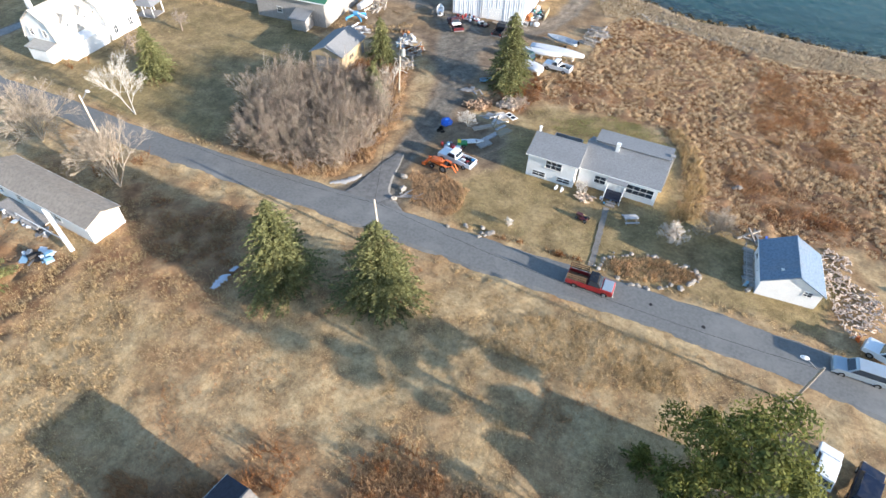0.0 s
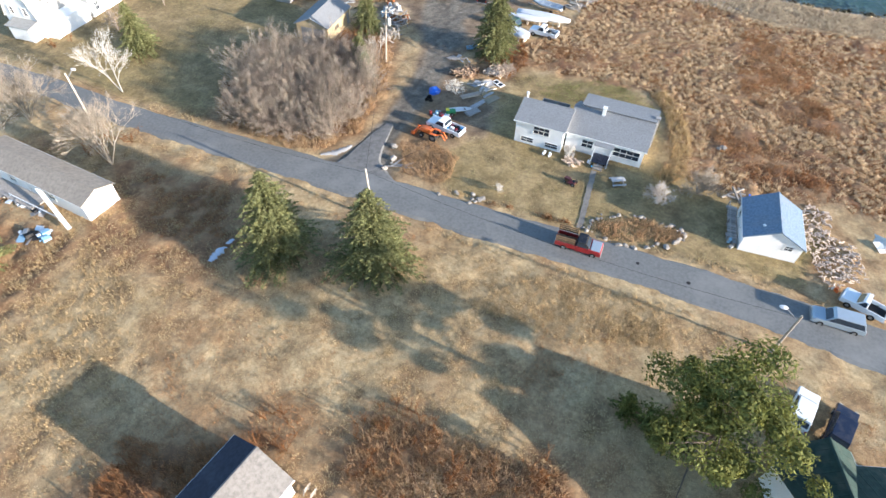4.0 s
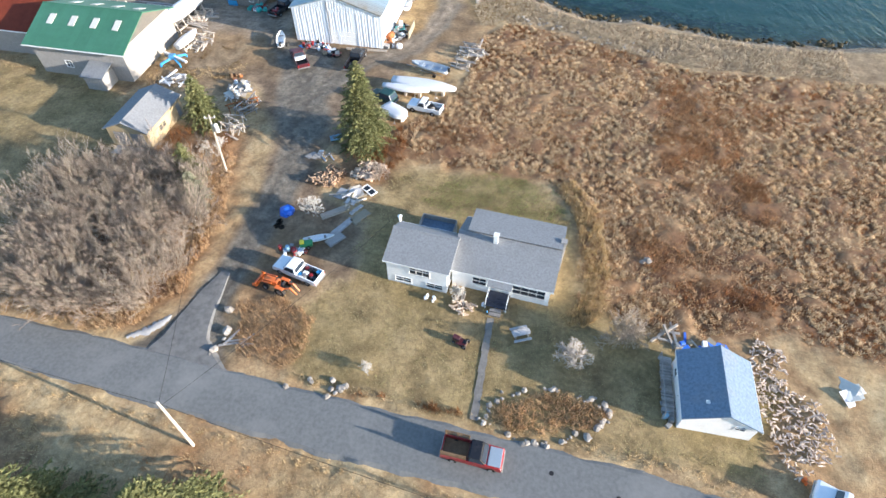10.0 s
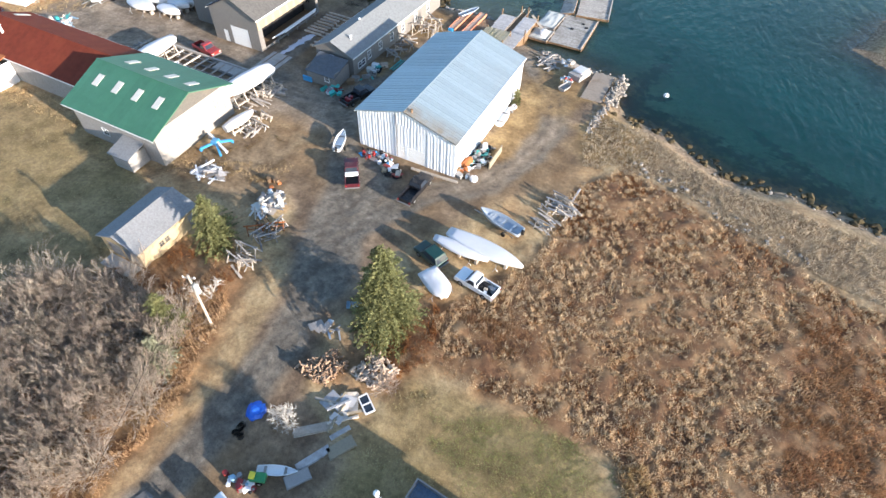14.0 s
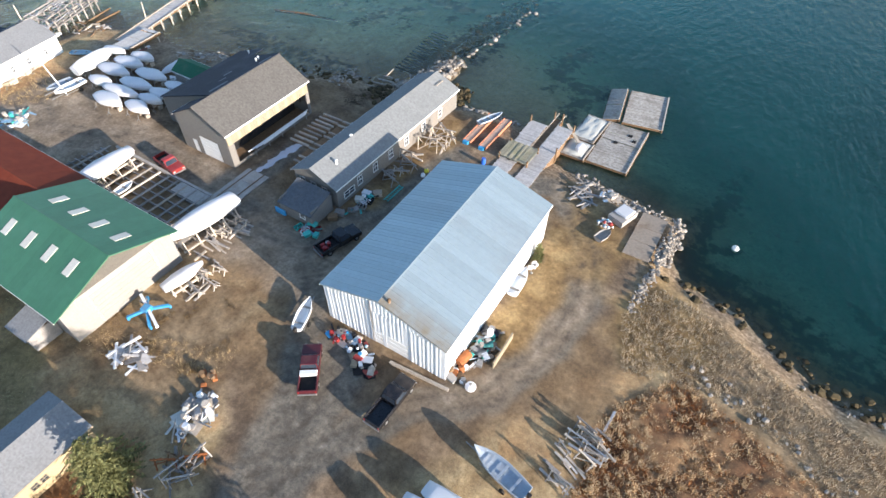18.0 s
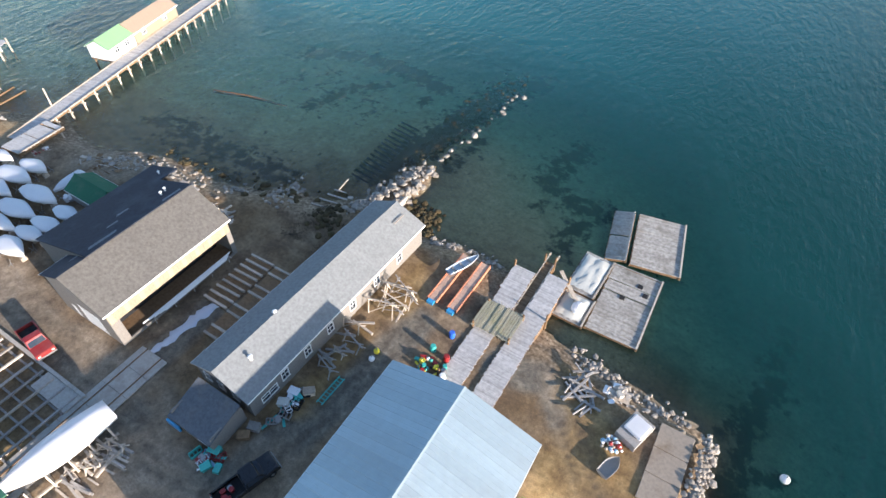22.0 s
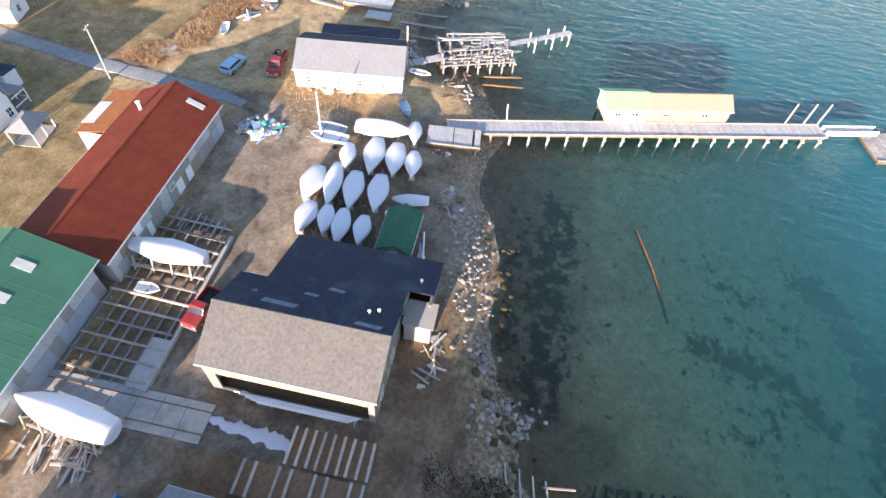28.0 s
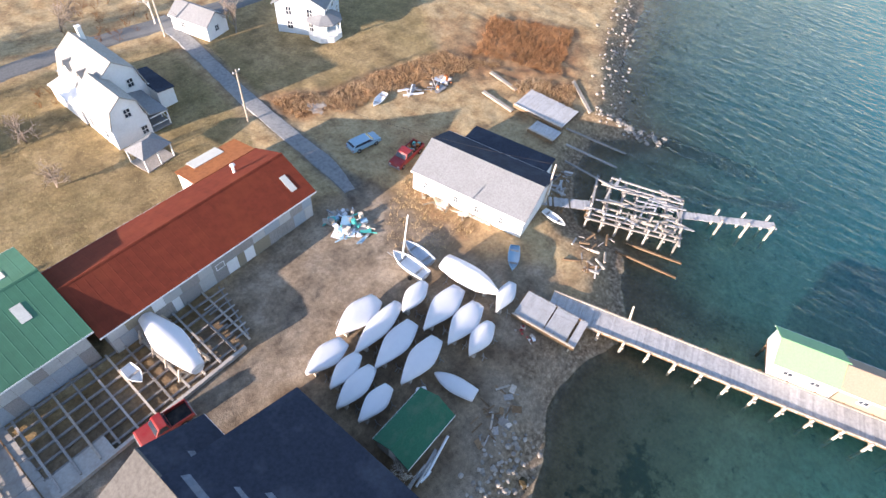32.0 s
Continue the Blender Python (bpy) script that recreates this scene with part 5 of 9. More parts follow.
cross = gable_house("cross", "", "", 25.2, 20.2, 105, 9.6, 5, 3.2, 5.2, SIDING_W, DARKGREEN_R, over=0.4, sheets=0.9)
merge(cross, green_house)
chimney(green_house, 2.2, 2.0, 4.6, 6.4, 0.6, SIDING_W)
blue = gable_house("pale_blue_house", "pale grey-blue house with white porch trim", "house", -128.3, 68.6, 32, 8.6, 8.2, 5.2, 7.4, surface("pale_blue_siding", (0.48, 0.55, 0.62), 0.7, vary=0.1), ASPHALT_R, over=0.4,
                   back=[(W_, x, z, 0.9, 1.3) for x in (1, 4, 6.6) for z in (0.9, 3.3)], end_b=[(W_, x, z, 0.9, 1.3) for x in (1.5, 5) for z in (0.9, 3.3)])
bm = bmesh.new()
tube(bm, (3.4, 3.6, 0.0), (3.4, 3.6, 0.9), 2.9, 2.9, 8)
part("porch_base", bm, TRIM, blue)
bm = bmesh.new()
tube(bm, (3.4, 3.6, 3.0), (3.4, 3.6, 3.15), 3.1, 3.1, 8)
tube(bm, (3.4, 3.6, 3.15), (3.4, 3.6, 4.3), 3.1, 0.3, 8)
part("porch_roof", bm, ASPHALT_R, blue)
for k in range(8):
    a = k * math.pi / 4 + 0.39
    bm = bmesh.new()
    bar(bm, (3.4 + 2.6 * math.cos(a), 3.6 + 2.6 * math.sin(a), 0.9), (3.4 + 2.6 * math.cos(a), 3.6 + 2.6 * math.sin(a), 3.0), 0.14)
    part("porch_post", bm, TRIM, blue)
gable_house("white_garage", "small white gabled garage beside the lane", "garage", -113.9, 58.2, 103, 7.4, 4.6, 2.5, 4.0, SIDING_W, ASPHALT_R, over=0.25, front=[(W_, 2, 1, 0.8, 0.9)], end_b=[(W_, 1.6, 1.0, 0.8, 0.9)])
hut = gable_house("green_hut", "small shed with dark green roof in the boatyard", "shed", -85.4, 130, 0, 6.0, 3.7, 1.9, 2.9, GREY_W, surface("dark_green_felt", (0.025, 0.12, 0.07), 0.8, vary=0.15), over=0.25, end_a=[(W_, 1.2, 0.8, 0.7, 0.7)], end_b=[("door", 1.2, 0, 0.85, 1.85)])

# ---- trees, brush and grass ----
def cards(name, centre, along, across, material):
    """Small pointed leaf clumps: four-cornered flakes about their centres."""
    n = len(centre)
    v = np.stack([centre - along, centre + across * 0.8, centre + along, centre - across * 0.8], 1).reshape(-1, 3)
    return raw_mesh(name, v, np.arange(n * 4).reshape(n, 4), material)


def conifer(label, x, y, height, radius, seed, material=None, boughs=330, flake=0.235, bare=0.05, shape=0.62):
    rng = np.random.RandomState(seed)
    ob = thing("spruce_tree", label, "tree", x, y, ground_height(x, y) - 0.05, rng.uniform(0, 360))
    bm = bmesh.new()
    tube(bm, (0, 0, 0), (0.05, 0.03, height * 0.55), height * 0.02 + 0.06, height * 0.011 + 0.03, 8)
    tube(bm, (0.05, 0.03, height * 0.55), (0, 0, height * 0.98), height * 0.011 + 0.03, 0.02, 8)
    part("trunk", bm, BARK, ob)
    pts, al, ac = [], [], []
    lump = rng.uniform(0, 6.28, 6)
    for i in range(boughs):
        u = bare + (1 - bare) * (i + rng.rand()) / boughs
        a = rng.uniform(0, 2 * math.pi)
        reach = radius * (1 - u) ** shape * (0.5 + 0.62 * rng.rand()) * (1 + 0.16 * math.sin(2 * a + lump[0]) + 0.12 * math.sin(3 * a + lump[1] + 7 * u)) + 0.12
        out = np.array([math.cos(a), math.sin(a), 0])
        side = np.array([-math.sin(a), math.cos(a), 0])
        n = max(3, int(reach / 0.09))
        for k in range(n):
            s = (k + rng.rand()) / n
            if s < 0.25 and rng.rand() < 0.6:
                continue
            c = out * reach * s + np.array([0, 0, height * u - 0.32 * reach * s * s + 0.1 * s]) + side * rng.uniform(-0.3, 0.3) * (1.1 - s) * reach * 0.5 + rng.uniform(-0.06, 0.06, 3)
            d = out * (0.5 + 0.5 * rng.rand()) + side * rng.uniform(-1.1, 1.1) + np.array([0, 0, rng.uniform(-0.6, 0.7)])
            d /= np.linalg.norm(d)
            f = flake * rng.uniform(0.6, 1.25) * (0.75 + 0.25 * (1 - u))
            w = np.cross(d, rng.normal(size=3) * 1.0 + np.array([0, 0, 0.8]))
            pts.append(c), al.append(d * f), ac.append(w / (np.linalg.norm(w) + 1e-6) * f * 0.45)
            w2 = np.cross(d, w)
            pts.append(c - d * f * 0.3), al.append(d * f * 0.8), ac.append(w2 / (np.linalg.norm(w2) + 1e-6) * f * 0.35)
    crown = new("crown", cards("crown", np.array(pts), np.array(al), np.array(ac), material or NEEDLE))
    crown.parent = ob
    return ob


def pine(label, x, y, height, radius, seed, material):
    """A broad evergreen with limbs that carry rounded uneven clumps."""
    rng = np.random.RandomState(seed)
    ob = thing("evergreen_tree", label, "tree", x, y, ground_height(x, y) - 0.05)
    bm = bmesh.new()
    tube(bm, (0, 0, 0), (0.2, 0.1, height * 0.8), 0.32, 0.1, 10)
    part("trunk", bm, BARK, ob)
    pts, al, ac = [], [], []
    for i in range(92):
        u = 0.1 + 0.9 * rng.rand()
        a = rng.uniform(0, 2 * math.pi)
        reach = radius * math.sqrt(max(0.03, 1 - (abs(u - 0.42) / 0.62) ** 2)) * rng.uniform(0.3, 1.15) * (1 + 0.22 * math.sin(3 * a + 5 * u))
        end = np.array([math.cos(a) * reach, math.sin(a) * reach, height * u])
        limb = bmesh.new()
        tube(limb, (0.1, 0.05, max(0.5, height * u - reach * 0.35)), tuple(end), 0.09, 0.02, 5, False)
        if i < 26:
            part("limb", limb, BARK, ob)
        else:
            limb.free()
        size = rng.uniform(0.6, 1.6) * radius / 5
        for k in range(230):
            d = rng.normal(size=3)
            d /= np.linalg.norm(d)
            c = end + d * np.array([1, 1, 0.62]) * size * (0.55 + 0.5 * rng.rand())
            f = rng.uniform(0.10, 0.23)
            w = np.cross(d, rng.normal(size=3))
            t = np.cross(w, d) / np.linalg.norm(w)
            pts.append(c), al.append((t + d * 0.5) * f), ac.append(w / np.linalg.norm(w) * f * 0.6)
    crown = new("crown", cards("crown", np.array(pts), np.array(al), np.array(ac), material))
    crown.parent = ob
    return ob


def twig_mesh(name, segs, material):
    """Three-sided tapering twigs from rows (a, b, r0, r1)."""
    a, b = np.array([s[0] for s in segs], float), np.array([s[1] for s in segs], float)
    r0, r1 = np.array([s[2] for s in segs])[:, None], np.array([s[3] for s in segs])[:, None]
    d = b - a
    d /= np.linalg.norm(d, axis=1)[:, None] + 1e-9
    u = np.cross(d, np.where(np.abs(d[:, 2:]) > 0.9, [[1.0, 0, 0]], [[0, 0, 1.0]]))
    u /= np.linalg.norm(u, axis=1)[:, None] + 1e-9
    w = np.cross(d, u)
    ring = [(1, 0), (-0.5, 0.866), (-0.5, -0.866)]
    v = np.stack([a + (u * c + w * s) * r0 for c, s in ring] + [b + (u * c + w * s) * r1 for c, s in ring], 1).reshape(-1, 3)
    base = np.arange(len(a))[:, None, None] * 6
    q = base + np.array([[[0, 1, 4, 3], [1, 2, 5, 4], [2, 0, 3, 5]]])
    return raw_mesh(name, v, q.reshape(-1, 4), material)


def grow(rng, segs, p, d, length, r, depth, spread=0.55, kids=3, lift=0.15):
    q = p + d * length
    segs.append((p, q, r, r * 0.62))
    if depth == 0:
        return
    for k in range(kids + (rng.rand() < 0.4)):
        e = d + rng.normal(size=3) * spread + np.array([0, 0, lift])
        e /= np.linalg.norm(e)
        s = 0.45 + 0.55 * rng.rand()
        grow(rng, segs, p + d * length * s, e, length * rng.uniform(0.55, 0.8), max(r * 0.6, 0.013), depth - 1, spread, kids, lift)


def bare_tree(label, x, y, height, seed, material=None, depth=4, spread=0.5, lean=(0, 0), name="bare_tree", r=None, stems=1):
    rng = np.random.RandomState(seed)
    ob = thing(name, label, "tree", x, y, ground_height(x, y) - 0.05)
    main, fine = [], []
    for s in range(stems):
        d = np.array([lean[0] + (rng.uniform(-0.45, 0.45) if stems > 1 else 0), lean[1] + (rng.uniform(-0.45, 0.45) if stems > 1 else 0), 1.0])
        d /= np.linalg.norm(d)
        grow(rng, fine, np.zeros(3), d, height * 0.36, r or height * 0.02, depth, spread, 3)
    cut = [f for f in fine if f[2] > (r or height * 0.02) * 0.6]
    rest = [f for f in fine if f[2] <= (r or height * 0.02) * 0.6]
    for nm, rows in (("trunk", cut), ("crown", rest)):
        o = new(nm, twig_mesh(nm, rows, material or TWIG))
        o.parent = ob
    return ob


def scatter(rng, poly, count):
    xs, ys = [p[0] for p in poly], [p[1] for p in poly]
    px, py = rng.uniform(min(xs), max(xs), count), rng.uniform(min(ys), max(ys), count)
    keep = inside(px, py, poly)
    return px[keep], py[keep]


def heights(px, py):
    z, d = height_at(px, py)
    return z, d


def blades(name, px, py, count, tall, width, material, label, category, seed=1, droop=0.5, radius=0.28, sink=0.05):
    """Tufts of dry blades at the places given."""
    rng = np.random.RandomState(seed)
    z, d = heights(px, py)
    ok = d > 0.8
    px, py, z = px[ok], py[ok], z[ok]
    n = len(px)
    size = rng.uniform(0.6, 1.3, n)
    base = np.stack([px, py, z - sink], -1)[:, None, :] + np.concatenate([rng.normal(size=(n, count, 2)) * radius * 0.45, np.zeros((n, count, 1))], -1)
    a = rng.uniform(0, 2 * math.pi, (n, count))
    out = droop * rng.uniform(0.2, 1.0, (n, count)) * tall
    h = tall * size[:, None] * rng.uniform(0.6, 1.15, (n, count))
    tip = base + np.stack([np.cos(a) * out, np.sin(a) * out, h], -1)
    side = np.stack([-np.sin(a), np.cos(a), np.zeros_like(a)], -1) * width * rng.uniform(0.6, 1.4, (n, count))[..., None]
    v = np.stack([base - side, base + side, tip], 2).reshape(-1, 3)
    ob = new(name, raw_mesh(name, v, np.arange(len(v)).reshape(-1, 3), material))
    return tagged(ob, label, category, "", "stuff")


# evergreens
conifer("tall dark green spruce beside the road", -29.3, 31.2, 12.0, 4.9, 1, boughs=620)
conifer("tall dark green spruce beside the road", -18.6, 33.0, 11.6, 5.2, 2, boughs=640)
conifer("tall olive green spruce beside the gravel drive", -18.6, 81.6, 12.2, 4.9, 3, boughs=620)
conifer("medium dark spruce behind the yellow garage", -41.6, 82.0, 7.4, 3.3, 4)
conifer("small dark spruce at the thicket edge", -37.6, 70.6, 5.8, 2.6, 5, boughs=260)
conifer("broad olive evergreen on the west lawn", -73.2, 62.4, 8.2, 4.2, 6, boughs=380, shape=0.7)
conifer("broad spruce at the edge of the south field", -58.8, 18.2, 8.0, 3.8, 7, boughs=360)
conifer("small yellow green evergreen shrub by the barn wall", -21.7, 124.6, 2.7, 0.9, 8, boughs=90, flake=0.24)
LICHEN = surface("pale_lichened_twigs", (0.26, 0.26, 0.17), 0.9, vary=0.3, island=0.3)
conifer("pale lichen covered half bare conifer in the thicket", -35.3, 67.4, 4.6, 2.3, 9, LICHEN, boughs=220, flake=0.22)
PINE = surface("yellow_green_foliage", (0.15, 0.165, 0.05), 0.8, vary=0.4, grain=1.2, stain=(0.33, 0.31, 0.08), stained=0.5, island=0.4, leaf=0.4)
pine("broad yellow green evergreen tree in the front field", 15.0, 22.0, 13.8, 5.4, 10, PINE)
conifer("small yellow green evergreen sapling", 9.4, 25.0, 3.2, 1.5, 12, PINE, boughs=110)

# bare trees
bare_tree("pale leaning birch on the west lawn", -68.1, 51.6, 11.0, 21, BIRCH, lean=(-0.3, 0.2), name="birch_tree", r=0.1, stems=2, spread=0.36, depth=5)
bare_tree("wide bare grey tree beside the west road", -57.8, 37.4, 10.5, 22, PALETWIG, stems=8, spread=0.45, depth=5, r=0.1)
bare_tree("wide bare grey tree beside the west road", -75.0, 41.2, 10.5, 23, PALETWIG, stems=8, spread=0.45, depth=5, r=0.1)
bare_tree("bare apple tree on the front lawn", 9.8, 54.0, 4.0, 24, surface("pale_apple_twigs", (0.55, 0.49, 0.43), 0.95, vary=0.2), stems=4, spread=0.75, r=0.13, depth=5)
bare_tree("spreading bare apple tree at the marsh edge", 14.4, 57.5, 5.0, 25, PALETWIG, stems=6, spread=0.85, r=0.11, depth=5)
bare_tree("bare shrub against the house front", -2.0, 59.2, 2.3, 26, BIRCH, stems=5, spread=0.8, r=0.035, name="bare_shrub")
bare_tree("small bare shrub by the lawn edge", -9.2, 49.3, 1.8, 27, BIRCH, stems=4, spread=0.8, r=0.03, name="bare_shrub")
bare_tree("pale bare bush among stacked lumber", -21.0, 68.2, 3.2, 28, BIRCH, stems=6, spread=0.7, r=0.04, name="bare_shrub")
bare_tree("pale bare bush behind the firewood", -14.9, 75.0, 3.6, 29, stems=5, spread=0.6, r=0.05, name="bare_shrub")
bare_tree("bare grey tree on the farmhouse lawn", -81.5, 66.5, 5.5, 30, stems=3, spread=0.7)
bare_tree("bare grey tree on the farmhouse lawn", -80.0, 77.0, 5.0, 31, stems=3, spread=0.7)
bare_tree("pale bare tree near the lane end", -109.5, 52.0, 10.0, 32, BIRCH, name="roadside_tree", stems=1)
bare_tree("pale bare tree beside the white garage", -117.2, 63.0, 7.0, 33, stems=2)
bare_tree("bare tree by the far road", -97.8, 44.0, 8.0, 34, stems=2)
bare_tree("small bare bush beside the green hut", -82.0, 131.6, 3.0, 35, BIRCH, stems=3, spread=0.7, r=0.05, name="bare_shrub")
bare_tree("thin bare stems by the utility pole", -36.6, 75.4, 4.0, 36, BIRCH, stems=3, spread=0.4, r=0.04, name="bare_shrub")

# the grey thicket at the drive corner
rng = np.random.RandomState(40)
THICKET = [(-48, 50.8), (-39.5, 49.6), (-34, 50.4), (-31.8, 54), (-32, 65), (-37, 72), (-46, 72.5), (-54, 67), (-54, 57)]
tx, ty = scatter(rng, THICKET, 300)
segs = []
for x, y in zip(tx, ty):
    base = np.array([x, y, 2.1])
    hgt = rng.uniform(2.4, 4.6)
    for s in range(rng.randint(5, 9)):
        d = np.array([rng.normal() * 0.5, rng.normal() * 0.5, 1.0])
        grow(rng, segs, base, d / np.linalg.norm(d), hgt * rng.uniform(0.36, 0.6), 0.03, 4, 0.3, 2, 0.1)
pale = []
for x, y in zip(tx[::4], ty[::4]):
    for s in range(11):
        d = np.array([rng.normal() * 0.62, rng.normal() * 0.62, 1.0])
        grow(rng, pale, np.array([x, y, 2.1]), d / np.linalg.norm(d), rng.uniform(1.4, 2.4), 0.03, 4, 0.28, 2, 0.08)
tagged(new("pale_thicket", twig_mesh("pale_thicket", pale, PALETWIG)), "pale grey fan-shaped bare shrubs in the thicket", "thicket", "", "stuff")
tagged(new("thicket", twig_mesh("thicket", segs, TWIG)), "dense grey bare shrub thicket at the drive corner", "thicket", "", "stuff")
segs = []
for cx, cy, rad, num in ((-24, 3, 7, 46), (-19.5, 12.5, 2.2, 14), (-9, 15, 4.5, 34), (1, 14.5, 5, 40), (-62, 41, 4, 20), (-104, 46, 7, 20), (-40, 77, 4, 26), (-88, 60, 2, 6)):
    for k in range(num):
        a, r = rng.uniform(0, 6.28), rad * math.sqrt(rng.rand())
        base = np.array([cx + r * math.cos(a), cy + r * math.sin(a), 2.1])
        for s in range(4):
            d = np.array([rng.normal() * 0.4, rng.normal() * 0.4, 1.0])
            grow(rng, segs, base, d / np.linalg.norm(d), rng.uniform(0.6, 1.1), 0.025, 2, 0.5, 2, 0.2)
tagged(new("brush", twig_mesh("brush", segs, RUSSET)), "russet bare brush along the field edge", "brush", "", "stuff")

# grasses
MOSSGRASS = surface("dull_lawn_grass", (0.42, 0.34, 0.17), 0.95, vary=0.3, grain=0.4, coarse=0.15, stain=(0.27, 0.26, 0.10), stained=0.7, island=0.3, leaf=0.4)
TUSSOCK = surface("straw_tussock", (0.72, 0.56, 0.36), 0.95, vary=0.3, grain=0.35, coarse=0.09, stain=(0.62, 0.42, 0.23), stained=0.8, island=0.3, leaf=0.4)
MARSH_NEAR = [(min(px, 64), py) for px, py in MARSH]
mx, my = scatter(rng, MARSH_NEAR, 30000)
near_m = (mx < 62) & (my < 122)
mx, my = mx[near_m], my[near_m]
tone = ripple(mx, my, 16, 61) + rng.normal(size=len(mx)) * 0.35
blades("marsh_grass", mx[tone > -0.15], my[tone > -0.15], 6, 0.3, 0.06, MARSHGRASS, "russet and straw marsh grass tussocks", "marsh grass", 51, 1.2, 0.4)
RUSTMARSH = [[(17.8, 112), (28.6, 106.5), (37, 101), (36, 94), (26.3, 84.5), (20.5, 88), (18, 101)], [(18, 94), (26, 93), (34, 85), (33, 76), (26, 77), (18.5, 84)], [(15.4, 79), (22.3, 72.4), (31, 66), (31, 61), (22, 63), (13.5, 70)],
             [(-12, 79), (-5.9, 81.5), (2.2, 83.5), (8, 79.5), (12.5, 74), (13.5, 67), (15, 68), (13, 76), (7, 84), (-2, 87), (-12, 88)]]
RUSTBLADE = surface("dark_russet_sedge", (0.45, 0.25, 0.125), 0.95, vary=0.35, grain=0.3, coarse=0.12, stain=(0.36, 0.16, 0.07), stained=0.85, island=0.4, leaf=0.4)
for k, poly in enumerate(RUSTMARSH):
    bx, by = scatter(rng, poly, 9000)
    keep = (ripple(bx, by, 5, 66 + k) > -0.15 + 0.5 * rng.normal(size=len(bx))) & (signed(bx, by, poly) > 1.2 + ripple(bx, by, 3.5, 76 + k) * 2.0)
    blades("russet_sedge", bx[keep], by[keep], 7, 0.42, 0.028, RUSTBLADE, "low dark russet sedge in the marsh", "sedge", 130 + k, 0.9, 0.4)
hx, hy = np.meshgrid(np.arange(-16, 64, 0.78), np.arange(54, 120, 0.78))
hx, hy = hx.ravel() + rng.uniform(-0.5, 0.5, hx.size), hy.ravel() + rng.uniform(-0.5, 0.5, hy.size)
rusty = inside(hx, hy, RUSTMARSH[0]) | inside(hx, hy, RUSTMARSH[1]) | inside(hx, hy, RUSTMARSH[2]) | inside(hx, hy, RUSTMARSH[3])
lumps = inside(hx, hy, MARSH_NEAR) & (ripple(hx, hy, 10, 64) + rng.normal(size=len(hx)) * 0.3 - 0.75 * rusty > -0.5)
blades("tussock_grass", hx[lumps], hy[lumps], 44, 0.36, 0.034, TUSSOCK, "straw coloured marsh grass tussocks", "marsh grass", 53, 0.85, 0.4)
blades("dark_marsh_grass", mx[tone <= -0.15], my[tone <= -0.15], 6, 0.28, 0.055, RUSSET, "dark russet marsh grass tussocks", "marsh grass", 52, 1.2, 0.4)
BRUSH = [[(-24.8, 52.6), (-24.9, 55.2), (-20.3, 56.0), (-15.5, 54.2), (-14.8, 50.6), (-17, 48), (-22.3, 48)],
         [(2.4, 46.9), (6.8, 45.8), (11.3, 47.2), (13.6, 49.4), (9.4, 50.8), (3.9, 49.2)],
         [(-11.4, 46.6), (-7, 47.9), (0.3, 47.3), (0.5, 46.4), (-6, 46.5)],
         [(-50, 48.9), (-39, 48.3), (-33.2, 48.9), (-30.6, 53.4), (-30.6, 66), (-33.5, 75), (-40, 81), (-40, 76), (-33.5, 66), (-33, 54.5), (-36, 51), (-48, 51.5)],
         [(-16.5, 73.5), (-12.5, 76.5), (-12.5, 84), (-15, 86), (-20.5, 79), (-19, 76)],
         [(-109, 81), (-117, 85.5), (-128, 87.5), (-138, 91), (-141.5, 100), (-137, 98.5), (-127, 93.5), (-116, 91.5), (-109, 87)],
         [(-140.5, 94), (-146, 109), (-160, 103), (-154, 89)], [(-141, 104), (-145.5, 112), (-138, 116.5), (-136.5, 104)],
         [(-30.5, -2), (-19, 1), (-20, 13.5), (-26, 9), (-32, 8)], [(-13, 10), (6, 9), (6.5, 18), (-1, 18.5), (-12, 17.5)]]
BRUSH += [[(-53, 37.6), (-41, 38.7), (-36, 31), (-46, 27)]]
for k, poly in enumerate(BRUSH):
    xs = [p[0] for p in poly]
    ys = [p[1] for p in poly]
    bx, by = scatter(rng, poly, int(13 * (max(xs) - min(xs)) * (max(ys) - min(ys))))
    keep = signed(bx, by, poly) > 0.35 + ripple(bx, by, 3.0, 95 + k) * 0.8
    bx, by = bx[keep], by[keep]
    blades("brush_bed", bx, by, 7, 0.3 if k == 10 else (0.6 if k < 6 else 0.75), 0.024, (RUSTBLADE if k > 4 else RUSSET) if k % 2 == 0 and k else MARSHGRASS, "russet dead brush and bracken", "brush", 60 + k, 0.75, 0.3)
REED = [(8.6, 59), (11, 62), (10.4, 68), (9.4, 73), (7, 78.5), (9, 79.5), (12, 75), (13.4, 66), (12.6, 60), (10, 57.5)]
bx, by = scatter(rng, REED, 1900)
GOLD = surface("golden_reed", (0.52, 0.38, 0.20), 0.95, vary=0.3, grain=0.4, island=0.35, leaf=0.4)
blades("reeds", bx, by, 7, 0.7, 0.035, GOLD, "tall golden reeds round the lawn", "reeds", 81, 0.5, 0.3)
SOUTH = [(-70, -6), (40, -6), (40, 33), (8, 38.5), (-10, 38.5), (-30, 39.5), (-60, 41), (-75, 40)]
sx, sy = scatter(rng, SOUTH, 46000)
tone = ripple(sx, sy, 11, 71) + rng.normal(size=len(sx)) * 0.3
blades("field_grass", sx[tone > -0.3], sy[tone > -0.3], 7, 0.24, 0.022, STRAW, "pale dry field grass", "grass", 82, 1.5, 0.45)
blades("dark_field_grass", sx[tone < -0.75], sy[tone < -0.75], 6, 0.3, 0.022, RUSTBLADE, "brown dry field weeds", "grass", 83, 0.9, 0.4)
